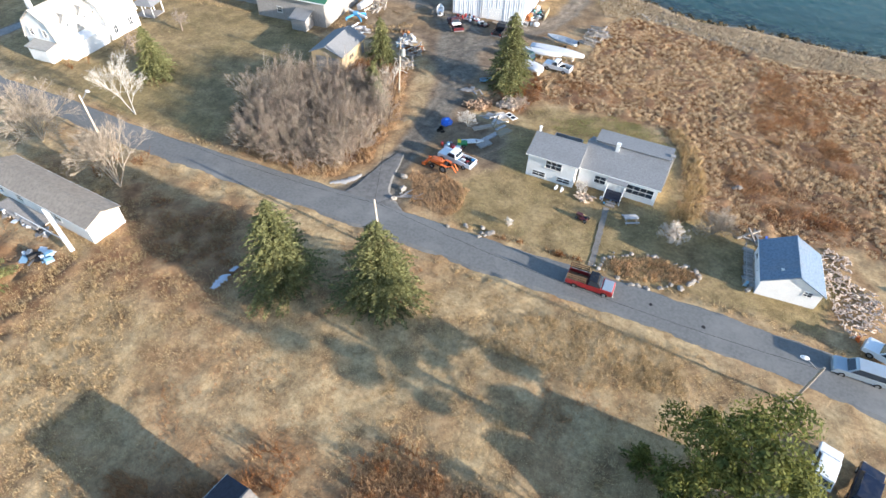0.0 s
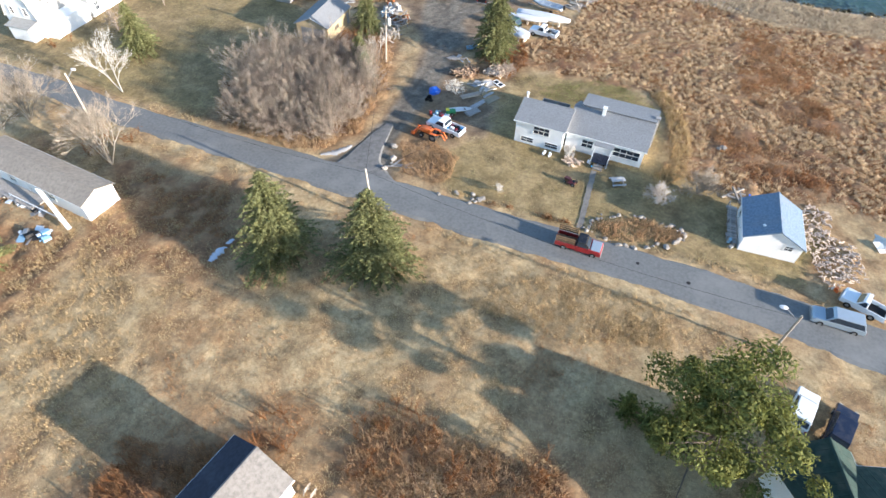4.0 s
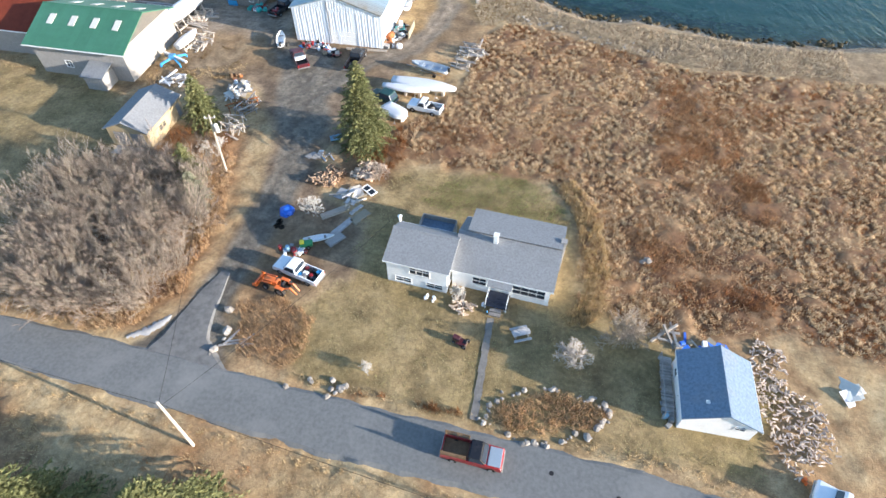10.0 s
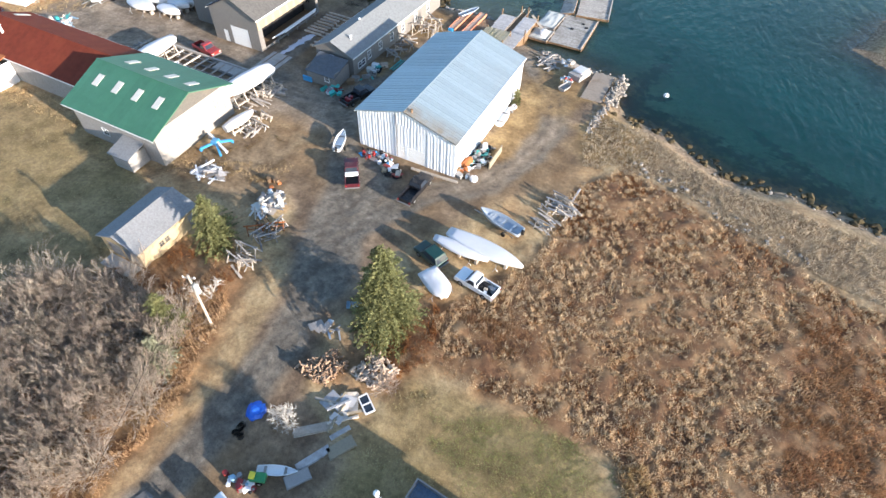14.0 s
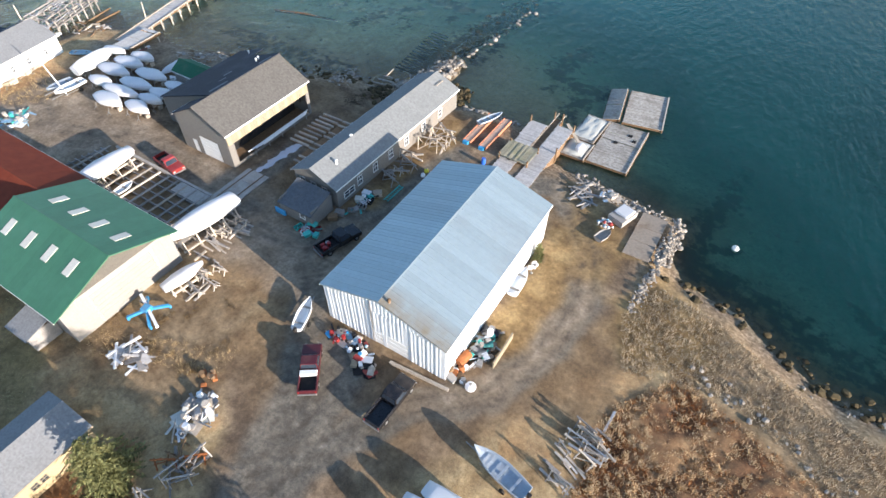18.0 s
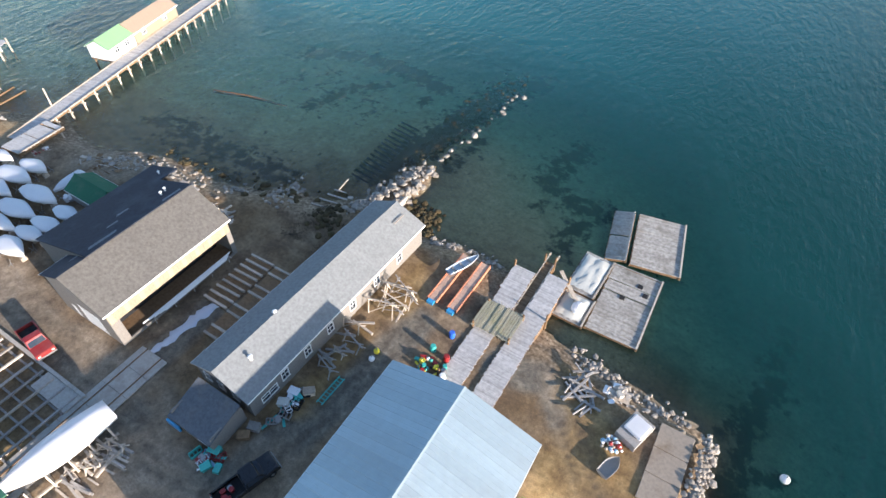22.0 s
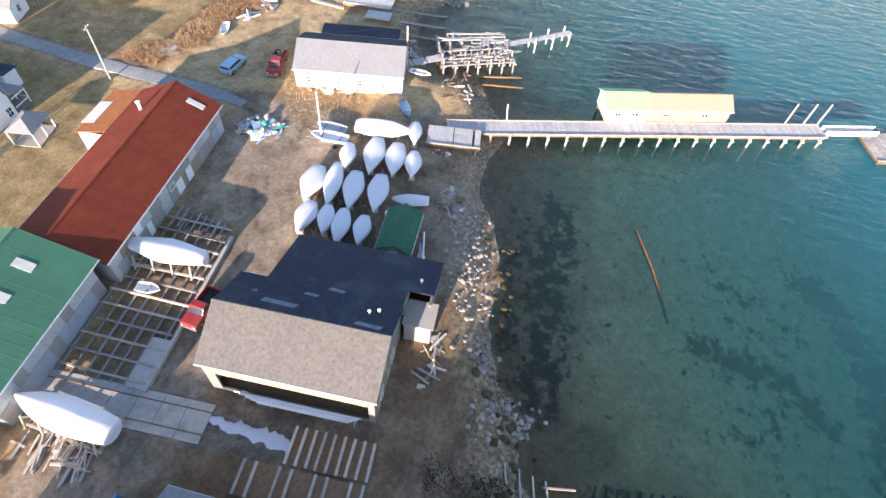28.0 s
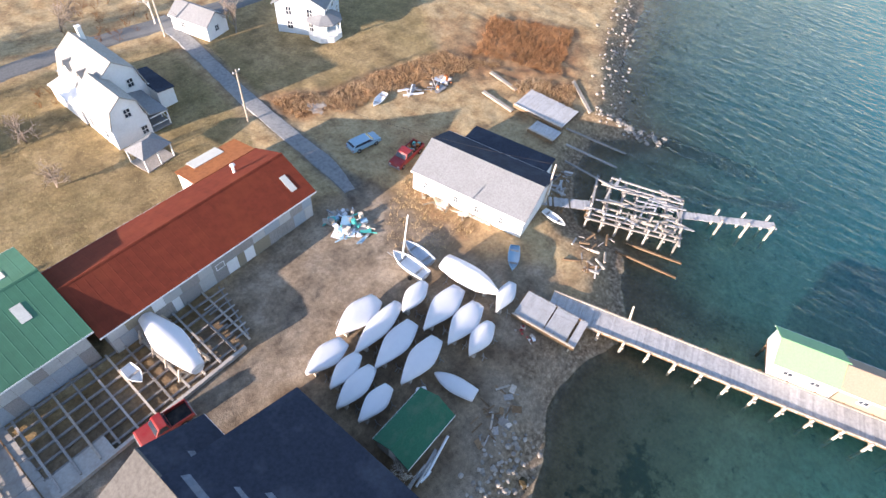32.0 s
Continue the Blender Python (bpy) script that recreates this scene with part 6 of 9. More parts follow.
TALL = [(-7.4, 31.5), (4, 30.5), (13, 33.5), (12.5, 38), (0, 38.6), (-4, 36.5)]
sx, sy = scatter(rng, TALL, 2200)
blades("tall_field_grass", sx, sy, 9, 0.34, 0.026, STRAW, "tall pale straw grass beside the road", "grass", 84, 1.5, 0.4)
for k, (poly, num) in enumerate(((LAWN, 5200), (FIELD_W, 7000))):
    lx, ly = scatter(rng, poly, num)
    blades("lawn_grass", lx, ly, 6, 0.12, 0.05, MOSSGRASS, "short dry lawn grass", "grass", 86 + k, 2.2, 0.5)
GREENLAWN = [(-12, 74.5), (-7.6, 75.5), (-1.1, 79.4), (5.0, 79.2), (8.3, 75.7), (9.0, 69.5), (7.8, 67), (-3, 69.5)]
lx, ly = scatter(rng, GREENLAWN, 9000)
keep = ripple(lx, ly, 5, 91) > -0.4
blades("lawn_grass", lx[keep], ly[keep], 6, 0.12, 0.035, surface("faded_green_grass", (0.33, 0.31, 0.12), 0.95, vary=0.3, grain=0.5, coarse=0.2, stain=(0.46, 0.36, 0.18), stained=0.8, island=0.3, leaf=0.4), "faded green lawn grass behind the house", "grass", 140, 2.2, 0.5)
# Brown weeds here also stand in for shadow between the garage and green shed.
YARDWEED_SHADE = [(-57, 87.5), (-52, 88), (-45, 91), (-40.5, 95), (-44, 100), (-49, 101), (-52, 96), (-57, 93)]
lx, ly = scatter(rng, YARDWEED_SHADE, 3600)
keep = ripple(lx, ly, 3.0, 92) > -0.3
blades("yard_weeds", lx[keep], ly[keep], 7, 0.26, 0.024, surface("brown_weeds_and_shade", (0.24, 0.16, 0.08), 0.95, vary=0.35, grain=0.4, coarse=0.2, stain=(0.36, 0.26, 0.13), stained=0.7, island=0.4, leaf=0.3), "brown dead weeds, also standing in for shade in the boatyard", "weeds", 141, 1.0, 0.4)
SHOREGRASS = surface("bleached_shore_grass", (0.58, 0.47, 0.33), 0.95, vary=0.35, grain=0.3, island=0.4, leaf=0.4)
VERGE = [[(-62, 49.6), (-50, 48.8), (-36, 48.2), (-36, 48.9), (-50, 49.6), (-62, 50.6)], [(-60, 43.4), (-40, 42.3), (-20, 41.2), (0, 40.0), (20, 38.0), (20, 37), (0, 39), (-20, 40.2), (-40, 41.2), (-60, 42.2)],
         [(-16, 47.1), (0, 46.3), (20, 44.9), (30, 43.5), (30, 44.6), (20, 45.9), (0, 47.2), (-16, 48)], [(-30, 3), (-50, 10), (-60, 30), (-52, 34), (-40, 18)],
         [(-110, 119), (-104, 118), (-100, 113), (-106, 108), (-112, 106)], [(-8, 115.5), (2, 118), (12, 113), (26, 109), (50, 110), (50, 119), (26, 119), (10, 121.5), (-2, 127), (-8, 128), (-10.4, 122)],
         [(-99, 88.5), (-73, 88.5), (-73, 92), (-99, 92)], [(-56, 88), (-42, 93), (-42, 97), (-50, 94), (-56, 91)]]
for k, poly in enumerate(VERGE):
    xs = [p[0] for p in poly]
    ys = [p[1] for p in poly]
    bx, by = scatter(rng, poly, int((11 if k == 5 else 5) * (max(xs) - min(xs)) * (max(ys) - min(ys))))
    blades("verge_grass", bx, by, 6, 0.42 if k == 5 else 0.36, 0.026, STRAW if k != 5 else SHOREGRASS, "dry straw grass along the edge", "grass", 90 + k, 0.9, 0.3)
WRACK = surface("dark_seaweed", (0.035, 0.026, 0.014), 0.8, vary=0.4, island=0.4)
for k, poly in enumerate(([(-62.5, 138.5), (-56, 138), (-55, 145.5), (-61, 146.5)], [(-92, 139.5), (-84, 141), (-72, 142.8), (-66, 145.5), (-67, 147), (-74, 144.6), (-86, 142.4)])):
    bx, by = scatter(rng, poly, (700, 900)[k])
    keep = ripple(bx, by, 2.0, 77) > -0.1
    blades("seaweed", bx[keep], by[keep], 7, 0.1, 0.09, WRACK, "dark washed-up seaweed on the beach", "seaweed", 110 + k, 3.0, 0.5)

# ---- boats ----
def hull_rings(L, B, D, stations=11, fine=1.0, stern=0.75):
    """Half-breadth, keel height and sheer height along a hull whose bow points to +x."""
    rows = []
    for i in range(stations):
        u = i / (stations - 1)
        half = B / 2 * (stern + (1 - stern) * math.sin(min(1, u / 0.45) * math.pi / 2)) * (1 - max(0, (u - 0.45) / 0.55) ** (2.1 * fine)) + 0.02
        rows.append((-L / 2 + L * u, half, D * 0.12 * max(0, (u - 0.6) / 0.4) ** 2 * 4, D * (0.92 + 0.22 * u * u)))
    return rows


def hull_mesh(L, B, D, fine=1.0, stern=0.75, open_top=False):
    bm = bmesh.new()
    rings = []
    for x, half, keel, sheer in hull_rings(L, B, D, 11, fine, stern):
        pts = [(x, -half, sheer), (x, -half * 0.93, keel + (sheer - keel) * 0.45), (x, -half * 0.6, keel + (sheer - keel) * 0.16), (x, 0, keel), (x, half * 0.6, keel + (sheer - keel) * 0.16), (x, half * 0.93, keel + (sheer - keel) * 0.45), (x, half, sheer)]
        if open_top:
            pts += [(x, half * 0.9, sheer), (x, half * 0.8, keel + (sheer - keel) * 0.35), (x, -half * 0.8, keel + (sheer - keel) * 0.35), (x, -half * 0.9, sheer)]
        rings.append([bm.verts.new(p) for p in pts])
    n = len(rings[0])
    for a, b in zip(rings, rings[1:]):
        for k in range(n if open_top else n - 1):
            j = (k + 1) % n
            bm.faces.new((a[k], a[j], b[j], b[k]))
    bm.faces.new(rings[0][:7])
    bm.faces.new(rings[-1][:7][::-1])
    if not open_top:
        for a, b in zip(rings, rings[1:]):
            bm.faces.new((a[6], a[0], b[0], b[6]))
    bmesh.ops.recalc_face_normals(bm, faces=bm.faces)
    for f in bm.faces:
        f.smooth = len(f.verts) == 4
    return bm


def cover_mesh(L, B, D, peak, seed, fine=1.0, stern=0.75, bumps=0.06):
    rng = random.Random(seed)
    bm = bmesh.new()
    rings = []
    rows = hull_rings(L, B, D, 11, fine, stern)
    for i, (x, half, keel, sheer) in enumerate(rows):
        u = i / 10
        top = sheer + peak * (math.sin(min(1, u / 0.25) * math.pi / 2) * 0.5 + 0.5) * (1 - max(0, (u - 0.6) / 0.4) ** 2 * 0.75)
        h = half + 0.05
        row = [(x, -h, sheer - 0.28), (x, -h, sheer + 0.02), (x, -h * 0.72, sheer + (top - sheer) * 0.5 - bumps * rng.random()), (x, -h * 0.35, sheer + (top - sheer) * 0.8 - bumps * rng.random()), (x, 0, top),
               (x, h * 0.35, sheer + (top - sheer) * 0.8 - bumps * rng.random()), (x, h * 0.72, sheer + (top - sheer) * 0.5 - bumps * rng.random()), (x, h, sheer + 0.02), (x, h, sheer - 0.28)]
        rings.append([bm.verts.new(p) for p in row])
    for a, b in zip(rings, rings[1:]):
        for k in range(8):
            bm.faces.new((a[k], b[k], b[k + 1], a[k + 1]))
    bm.faces.new(rings[0])
    bm.faces.new(rings[-1][::-1])
    bmesh.ops.recalc_face_normals(bm, faces=bm.faces)
    for f in bm.faces:
        f.smooth = len(f.verts) == 4
    return bm


def wrapped_boat(label, bow, stern_at, beam, seed, depth=1.1, peak=0.7, lift=0.55, fine=1.0, stern=0.75, group="wrapped boats in the yard", stands=True, name="wrapped_boat", cradle=False):
    bow, stern_at = Vector(bow), Vector(stern_at)
    d = bow - stern_at
    L = d.length
    ob = thing(name, label, "boat", *((bow + stern_at) / 2), 2.2, math.degrees(math.atan2(d.y, d.x)), group)
    h = part("hull", hull_mesh(L * 0.99, beam, depth, fine, stern), HULL_W, ob)
    h.location.z = lift
    c = part("shrink_wrap", cover_mesh(L, beam, depth, peak, seed, fine, stern), WRAP, ob, "tight white shrink wrap cover")
    c.location.z = lift
    if stands:
        for x in (-0.3, 0.22):
            for s in (-1, 1):
                bm = bmesh.new()
                y = s * beam * 0.46
                tube(bm, (x * L, y, lift + depth * 0.4), (x * L, y * 1.2, lift * 0.5), 0.04)
                for q in (0, 2.1, 4.2):
                    tube(bm, (x * L, y * 1.2, lift * 0.5 + 0.15), (x * L + 0.35 * math.cos(q), y * 1.2 + 0.35 * math.sin(q), 0), 0.03)
                part("jack_stand", bm, STEEL, ob)
        for x in (-0.35, 0.0, 0.3):
            boxes(ob, "keel_block", PALEWOOD, (x * L - 0.15, x * L + 0.15, -0.35, 0.35, 0, lift + 0.03))
    if cradle:
        for i in range(5):
            x = -0.38 * L + 0.19 * L * i
            bm = bmesh.new()
            bar(bm, (x, -beam * 0.62, 0.15), (x, beam * 0.62, 0.15), 0.24)
            for s in (-1, 1):
                bar(bm, (x, s * beam * 0.58, 0.2), (x, s * beam * 0.42, lift + depth * 0.5), 0.14)
                bar(bm, (x, s * beam * 0.2, 0.2), (x, s * beam * 0.45, lift + depth * 0.3), 0.1)
            part("cradle_frame", bm, PALEWOOD, ob)
        for s in (-1, 1):
            bm = bmesh.new()
            bar(bm, (-0.42 * L, s * beam * 0.5, 0.4), (0.42 * L, s * beam * 0.5, 0.4), 0.2)
            part("cradle_rail", bm, PALEWOOD, ob)
    return ob


W1 = "boat wrapped in bright white plastic on stands"
for k, (b, s, w) in enumerate((((-82.6, 118.7), (-87.5, 118.8), 2.4), ((-83.1, 121.5), (-87.4, 120.9), 1.9), ((-82.1, 123.4), (-87.3, 122.9), 2.1), ((-82.5, 125.8), (-86.9, 125.5), 2.0),
                               ((-87.5, 117.7), (-93.4, 117.7), 2.9), ((-87.3, 120.6), (-94.5, 119.8), 2.1), ((-87.4, 123.2), (-93.7, 122.5), 2.5), ((-87.8, 126.2), (-93.9, 125.6), 2.5), ((-94.0, 120.8), (-98.4, 120.1), 2.0),
                               ((-93.8, 123.9), (-100.4, 123.4), 2.7), ((-94.2, 126.8), (-100.1, 126.2), 2.6), ((-94.6, 129.2), (-99.1, 128.6), 2.1), ((-100.7, 128.2), (-104.9, 127.4), 1.8))):
    wrapped_boat("small " + W1 if w < 2.2 else "wide " + W1, b, s, w, 200 + k, fine=0.58 + 0.06 * (k % 3), stern=0.5 if w > 2.3 else 0.42, peak=0.32 + 0.08 * (k % 3))
wrapped_boat("small cabin boat wrapped in lumpy white plastic", (-102.6, 127.0), (-102.2, 119.8), 2.7, 230, peak=1.1, depth=1.2)
wrapped_boat("narrow white overturned dinghy beside the green hut", (-91.2, 127.6), (-92.0, 132.1), 1.6, 231, depth=0.5, peak=0.35, lift=0.15, stands=False, group="")
wrapped_boat("large sailing yacht wrapped in bright white plastic on cradle", (-76.2, 99.9), (-76.3, 111.1), 2.9, 232, 1.3, 0.45, 1.2, 0.42, 0.45, "", False, cradle=True)
wrapped_boat("large yacht wrapped in bright white plastic on timber cradle", (-58.5, 102.2), (-57.4, 111.8), 3.0, 233, 1.5, 0.8, 1.0, 1.0, 0.72, "", False, cradle=True)
wrapped_boat("small white covered boat on a timber cradle", (-53.2, 102.6), (-54.0, 97.6), 1.7, 234, 0.9, 0.3, 0.5, 1.0, 0.6, "", False, cradle=True)
wrapped_boat("long slender white covered boat at the marsh edge", (-8.6, 94.3), (-18.3, 95.3), 2.2, 235, 0.9, 0.35, 0.6, 1.2, 0.5, "", True)
wrapped_boat("narrow white covered boat at the marsh edge", (-12.4, 93.4), (-19.4, 93.8), 1.5, 236, 0.7, 0.3, 0.6, 1.0, 0.4, "", True)
wrapped_boat("short boat wrapped in white plastic by the spruce", (-14.2, 86.9), (-17.9, 89.1), 2.3, 237, 0.8, 0.3, 0.4, 1.9, 0.92, "", True)


def open_boat(label, bow, stern_at, beam, material, depth=0.6, lift=0.05, thwarts=2, name="skiff", engine=False, inside_mat=None, trailer=False):
    bow, stern_at = Vector(bow), Vector(stern_at)
    d = bow - stern_at
    ob = thing(name, label, "boat", *((bow + stern_at) / 2), 2.2, math.degrees(math.atan2(d.y, d.x)))
    L = d.length
    h = part("hull", hull_mesh(L, beam, depth, 1.0, 0.8, True), material, ob)
    h.location.z = lift
    for i in range(thwarts):
        x = -0.3 * L + i * 0.5 * L / max(1, thwarts - 1) if thwarts > 1 else 0
        boxes(ob, "thwart", inside_mat or WOOD, (x - 0.12, x + 0.12, -beam * 0.4, beam * 0.4, lift + depth * 0.6, lift + depth * 0.66))
    if engine:
        bm = bmesh.new()
        box(bm, -L / 2 - 0.4, -L / 2 - 0.02, -0.16, 0.16, lift + depth * 0.5, lift + depth * 0.5 + 0.65)
        bevelled(bm, 0.07)
        part("outboard", bm, BLACK_P, ob)
    if trailer:
        bm = bmesh.new()
        for s in (-1, 1):
            bar(bm, (-L * 0.42, s * beam * 0.4, lift - 0.12), (L * 0.3, s * beam * 0.3, lift - 0.12), 0.09)
        bar(bm, (-L * 0.2, -beam * 0.55, lift - 0.15), (-L * 0.2, beam * 0.55, lift - 0.15), 0.09)
        bar(bm, (L * 0.25, 0, lift - 0.12), (L * 0.66, 0, lift - 0.15), 0.1)
        part("trailer_frame", bm, STEEL, ob)
        for s in (-1, 1):
            bm = bmesh.new()
            tube(bm, (-L * 0.2, s * beam * 0.5, 0.3), (-L * 0.2, s * beam * 0.5 + s * 0.18, 0.3), 0.3, 0.3, 14)
            part("wheel", bm, TYRE, ob)
    return ob


open_boat("aluminium skiff on a trailer by the sand track", (-16.6, 100.6), (-10.8, 99.3), 1.9, ALU, 0.75, 0.55, 3, "skiff", True, ALU, True)
open_boat("white open motorboat on a trailer in the yard", (-39.7, 105.4), (-38.3, 101.5), 1.4, HULL_W, 0.7, 0.5, 2, "motorboat", True, GREY_W, True)
open_boat("white open boat resting by the barn wall", (-22.0, 122.2), (-21.7, 117.9), 1.5, HULL_W, 0.6, 0.1, 2, "skiff")
open_boat("white open launch beside the yard pole", (-99.5, 114.4), (-99.5, 119.4), 1.9, HULL_W, 0.75, 0.5, 2, "launch", False, GREY_W, True)
open_boat("grey open launch beside the yard pole", (-101.7, 114.4), (-101.4, 118.6), 1.7, ALU, 0.7, 0.4, 2, "launch", False, GREY_W, True)
open_boat("pale blue dinghy lying on the beach dirt", (-107.2, 126.0), (-110.5, 124.1), 1.4, LBLUE_P, 0.5, 0.02, 2, "dinghy")
open_boat("pale green canoe lying on the dirt", (-17.4, 65.0), (-20.6, 63.5), 0.9, HULL_W, 0.35, 0.05, 2, "canoe")
open_boat("teal rowing boat beneath the spruce", (-21.2, 82.6), (-23.4, 81.4), 1.0, LBLUE_P, 0.4, 0.02, 2, "rowing_boat")
open_boat("white dinghy lying in dry grass", (-118.4, 93.2), (-122.0, 92.2), 1.3, HULL_W, 0.45, 0.05, 2, "dinghy")
open_boat("grey workboat on the orange launching rail", (-38.6, 147.6), (-40.4, 143.4), 1.2, ALU, 0.5, 0.65, 3, "skiff")
open_boat("small white boat on a slipway beside the wharf", (-117.2, 127.0), (-117.6, 123.6), 1.1, HULL_W, 0.45, 0.4, 2, "dinghy")
open_boat("small white pram on the timber cradle grid", (-72.3, 107.6), (-72.2, 105.0), 1.3, HULL_W, 0.4, 0.45, 1, "pram")


# ---- vehicles ----
def wheel(parent, x, y, r=0.36, w=0.24):
    side = 1 if y > 0 else -1
    bm = bmesh.new()
    tube(bm, (x, y - w / 2, r), (x, y + w / 2, r), r, r, 18)
    t = part("wheel", bm, TYRE, parent)
    bm = bmesh.new()
    tube(bm, (x, y + side * (w / 2 - 0.03), r), (x, y + side * (w / 2 + 0.01), r), r * 0.62, r * 0.5, 14)
    part("rim", bm, STEEL, t)


def glass_panel(parent, name, pts):
    bm = bmesh.new()
    bm.faces.new([bm.verts.new(p) for p in pts])
    o = bmesh.ops.extrude_face_region(bm, geom=list(bm.faces))
    n = (Vector(pts[1]) - Vector(pts[0])).cross(Vector(pts[2]) - Vector(pts[0])).normalized()
    bmesh.ops.translate(bm, verts=[v for v in o["geom"] if isinstance(v, bmesh.types.BMVert)], vec=n * 0.012)
    bmesh.ops.recalc_face_normals(bm, faces=bm.faces)
    part(name, bm, GLASS, parent)


def cab_glass(ob, xf, xr, w, z0, z1, rake, back):
    """Windscreen, rear window and two side windows round a cabin."""
    i = 0.1
    e = 0.012
    glass_panel(ob, "windscreen", [(xf + e, -w + i, z0 + 0.05), (xf + e, w - i, z0 + 0.05), (xf - rake + e, w - i - 0.1, z1 - 0.06), (xf - rake + e, -w + i + 0.1, z1 - 0.06)])
    glass_panel(ob, "rear_window", [(xr - e, w - i, z0 + 0.08), (xr - e, -w + i, z0 + 0.08), (xr + back - e, -w + i + 0.1, z1 - 0.08), (xr + back - e, w - i - 0.1, z1 - 0.08)])
    for s in (-1, 1):
        pts = [(xf - 0.15, s * (w + e), z0 + 0.06), (xr + 0.12, s * (w + e), z0 + 0.06), (xr + back + 0.1, s * (w - 0.1 + e), z1 - 0.08), (xf - rake - 0.1, s * (w - 0.1 + e), z1 - 0.08)]
        glass_panel(ob, "side_window", pts if s > 0 else pts[::-1])


def cabin(bm, xf, xr, w, z0, z1, rake, back):
    faces(bm, [(xr, -w, z0), (xf, -w, z0), (xf, w, z0), (xr, w, z0), (xr + back, -w + 0.1, z1), (xf - rake, -w + 0.1, z1), (xf - rake, w - 0.1, z1), (xr + back, w - 0.1, z1)], BOX)


def lights(ob, xf, xr, w, z):
    for s in (-1, 1):
        bm = bmesh.new()
        box(bm, xf - 0.04, xf + 0.03, s * w * 0.72 - 0.14, s * w * 0.72 + 0.14, z - 0.09, z + 0.09)
        part("headlight", bm, SKYLIGHT, ob)
        bm = bmesh.new()
        box(bm, xr - 0.03, xr + 0.03, s * w * 0.88 - 0.08, s * w * 0.88 + 0.08, z - 0.1, z + 0.16)
        part("tail_light", bm, RED_P, ob)


def pickup(label, x, y, turn, paint, length=5.3, name="pickup_truck", bed_mat=None, hood=None, cap=None, roof=None, rack=None):
    ob = thing(name, label, "truck", x, y, 2.25 + ground_height(x, y) - 2.2, turn)
    f, r, w = length / 2, -length / 2, 0.93
    bm = bmesh.new()
    prism(bm, [(f, 0.42), (f, 0.9), (f - 0.15, 1.02), (f - 1.35, 1.1), (f - 1.4, 1.12), (-0.35, 1.12), (-0.35, 0.42)], "y", -w, w)
    bevelled(bm, 0.05)
    part("body", bm, paint, ob)
    if hood:
        bm = bmesh.new()
        box(bm, f - 1.2, f - 0.12, -w + 0.12, w - 0.12, 1.06, 1.13)
        bevelled(bm, 0.03)
        part("hood", bm, hood, ob)
    bm = bmesh.new()
    cabin(bm, f - 1.35, -0.3, w - 0.04, 1.1, 1.78, 0.5, 0.12)
    bevelled(bm, 0.06)
    part("cab", bm, roof or paint, ob)
    cab_glass(ob, f - 1.35, -0.3, w - 0.04, 1.1, 1.78, 0.5, 0.12)
    boxes(ob, "bed", paint, (r, -0.36, -w, -w + 0.12, 0.5, 1.12), (r, -0.36, w - 0.12, w, 0.5, 1.12), (r, r + 0.1, -w + 0.12, w - 0.12, 0.5, 1.12), bevel=0.02)
    boxes(ob, "bed_floor", bed_mat or DARK, (r + 0.1, -0.37, -w + 0.12, w - 0.12, 0.55, 0.68))
    boxes(ob, "front_bumper", STEEL, (f - 0.05, f + 0.1, -w, w, 0.4, 0.6), bevel=0.03)
    boxes(ob, "rear_bumper", STEEL, (r - 0.12, r, -w, w, 0.42, 0.6), bevel=0.03)
    for wx in (f - 0.85, r + 1.05):
        for s in (-1, 1):
            wheel(ob, wx, s * (w - 0.1))
    lights(ob, f, r, w, 0.8)
    if cap:
        bm = bmesh.new()
        box(bm, r + 0.02, -0.4, -w + 0.05, w - 0.05, 1.13, 1.72)
        bevelled(bm, 0.08)
        part("bed_cap", bm, cap, ob)
    if rack:
        for s in (-1, 1):
            bm = bmesh.new()
            for px in (r + 0.1, (r - 0.4) / 2, -0.5):
                bar(bm, (px, s * (w - 0.06), 1.1), (px, s * (w - 0.06), 2.0), 0.08)
            for z in (1.35, 1.65, 1.95):
                bar(bm, (r, s * (w - 0.03), z), (-0.42, s * (w - 0.03), z), 0.03, 0.2)
            part("stake_side", bm, rack, ob)
    return ob


def cargo(ob, x0, x1, w, z, n, seed, mats):
    rng = random.Random(seed)
    for i in range(n):
        cx, cy = rng.uniform(x0, x1), rng.uniform(-w, w)
        bm = bmesh.new()
        s = rng.uniform(0.12, 0.3)
        if rng.random() < 0.6:
            box(bm, cx - s, cx + s, cy - s * 0.7, cy + s * 0.7, z, z + s * 1.3)
            bevelled(bm, 0.03, 1)
        else:
            tube(bm, (cx, cy, z), (cx, cy, z + s * 1.6), s * 0.8, s * 0.9, 12)
        part("cargo_item", bm, rng.choice(mats), ob)


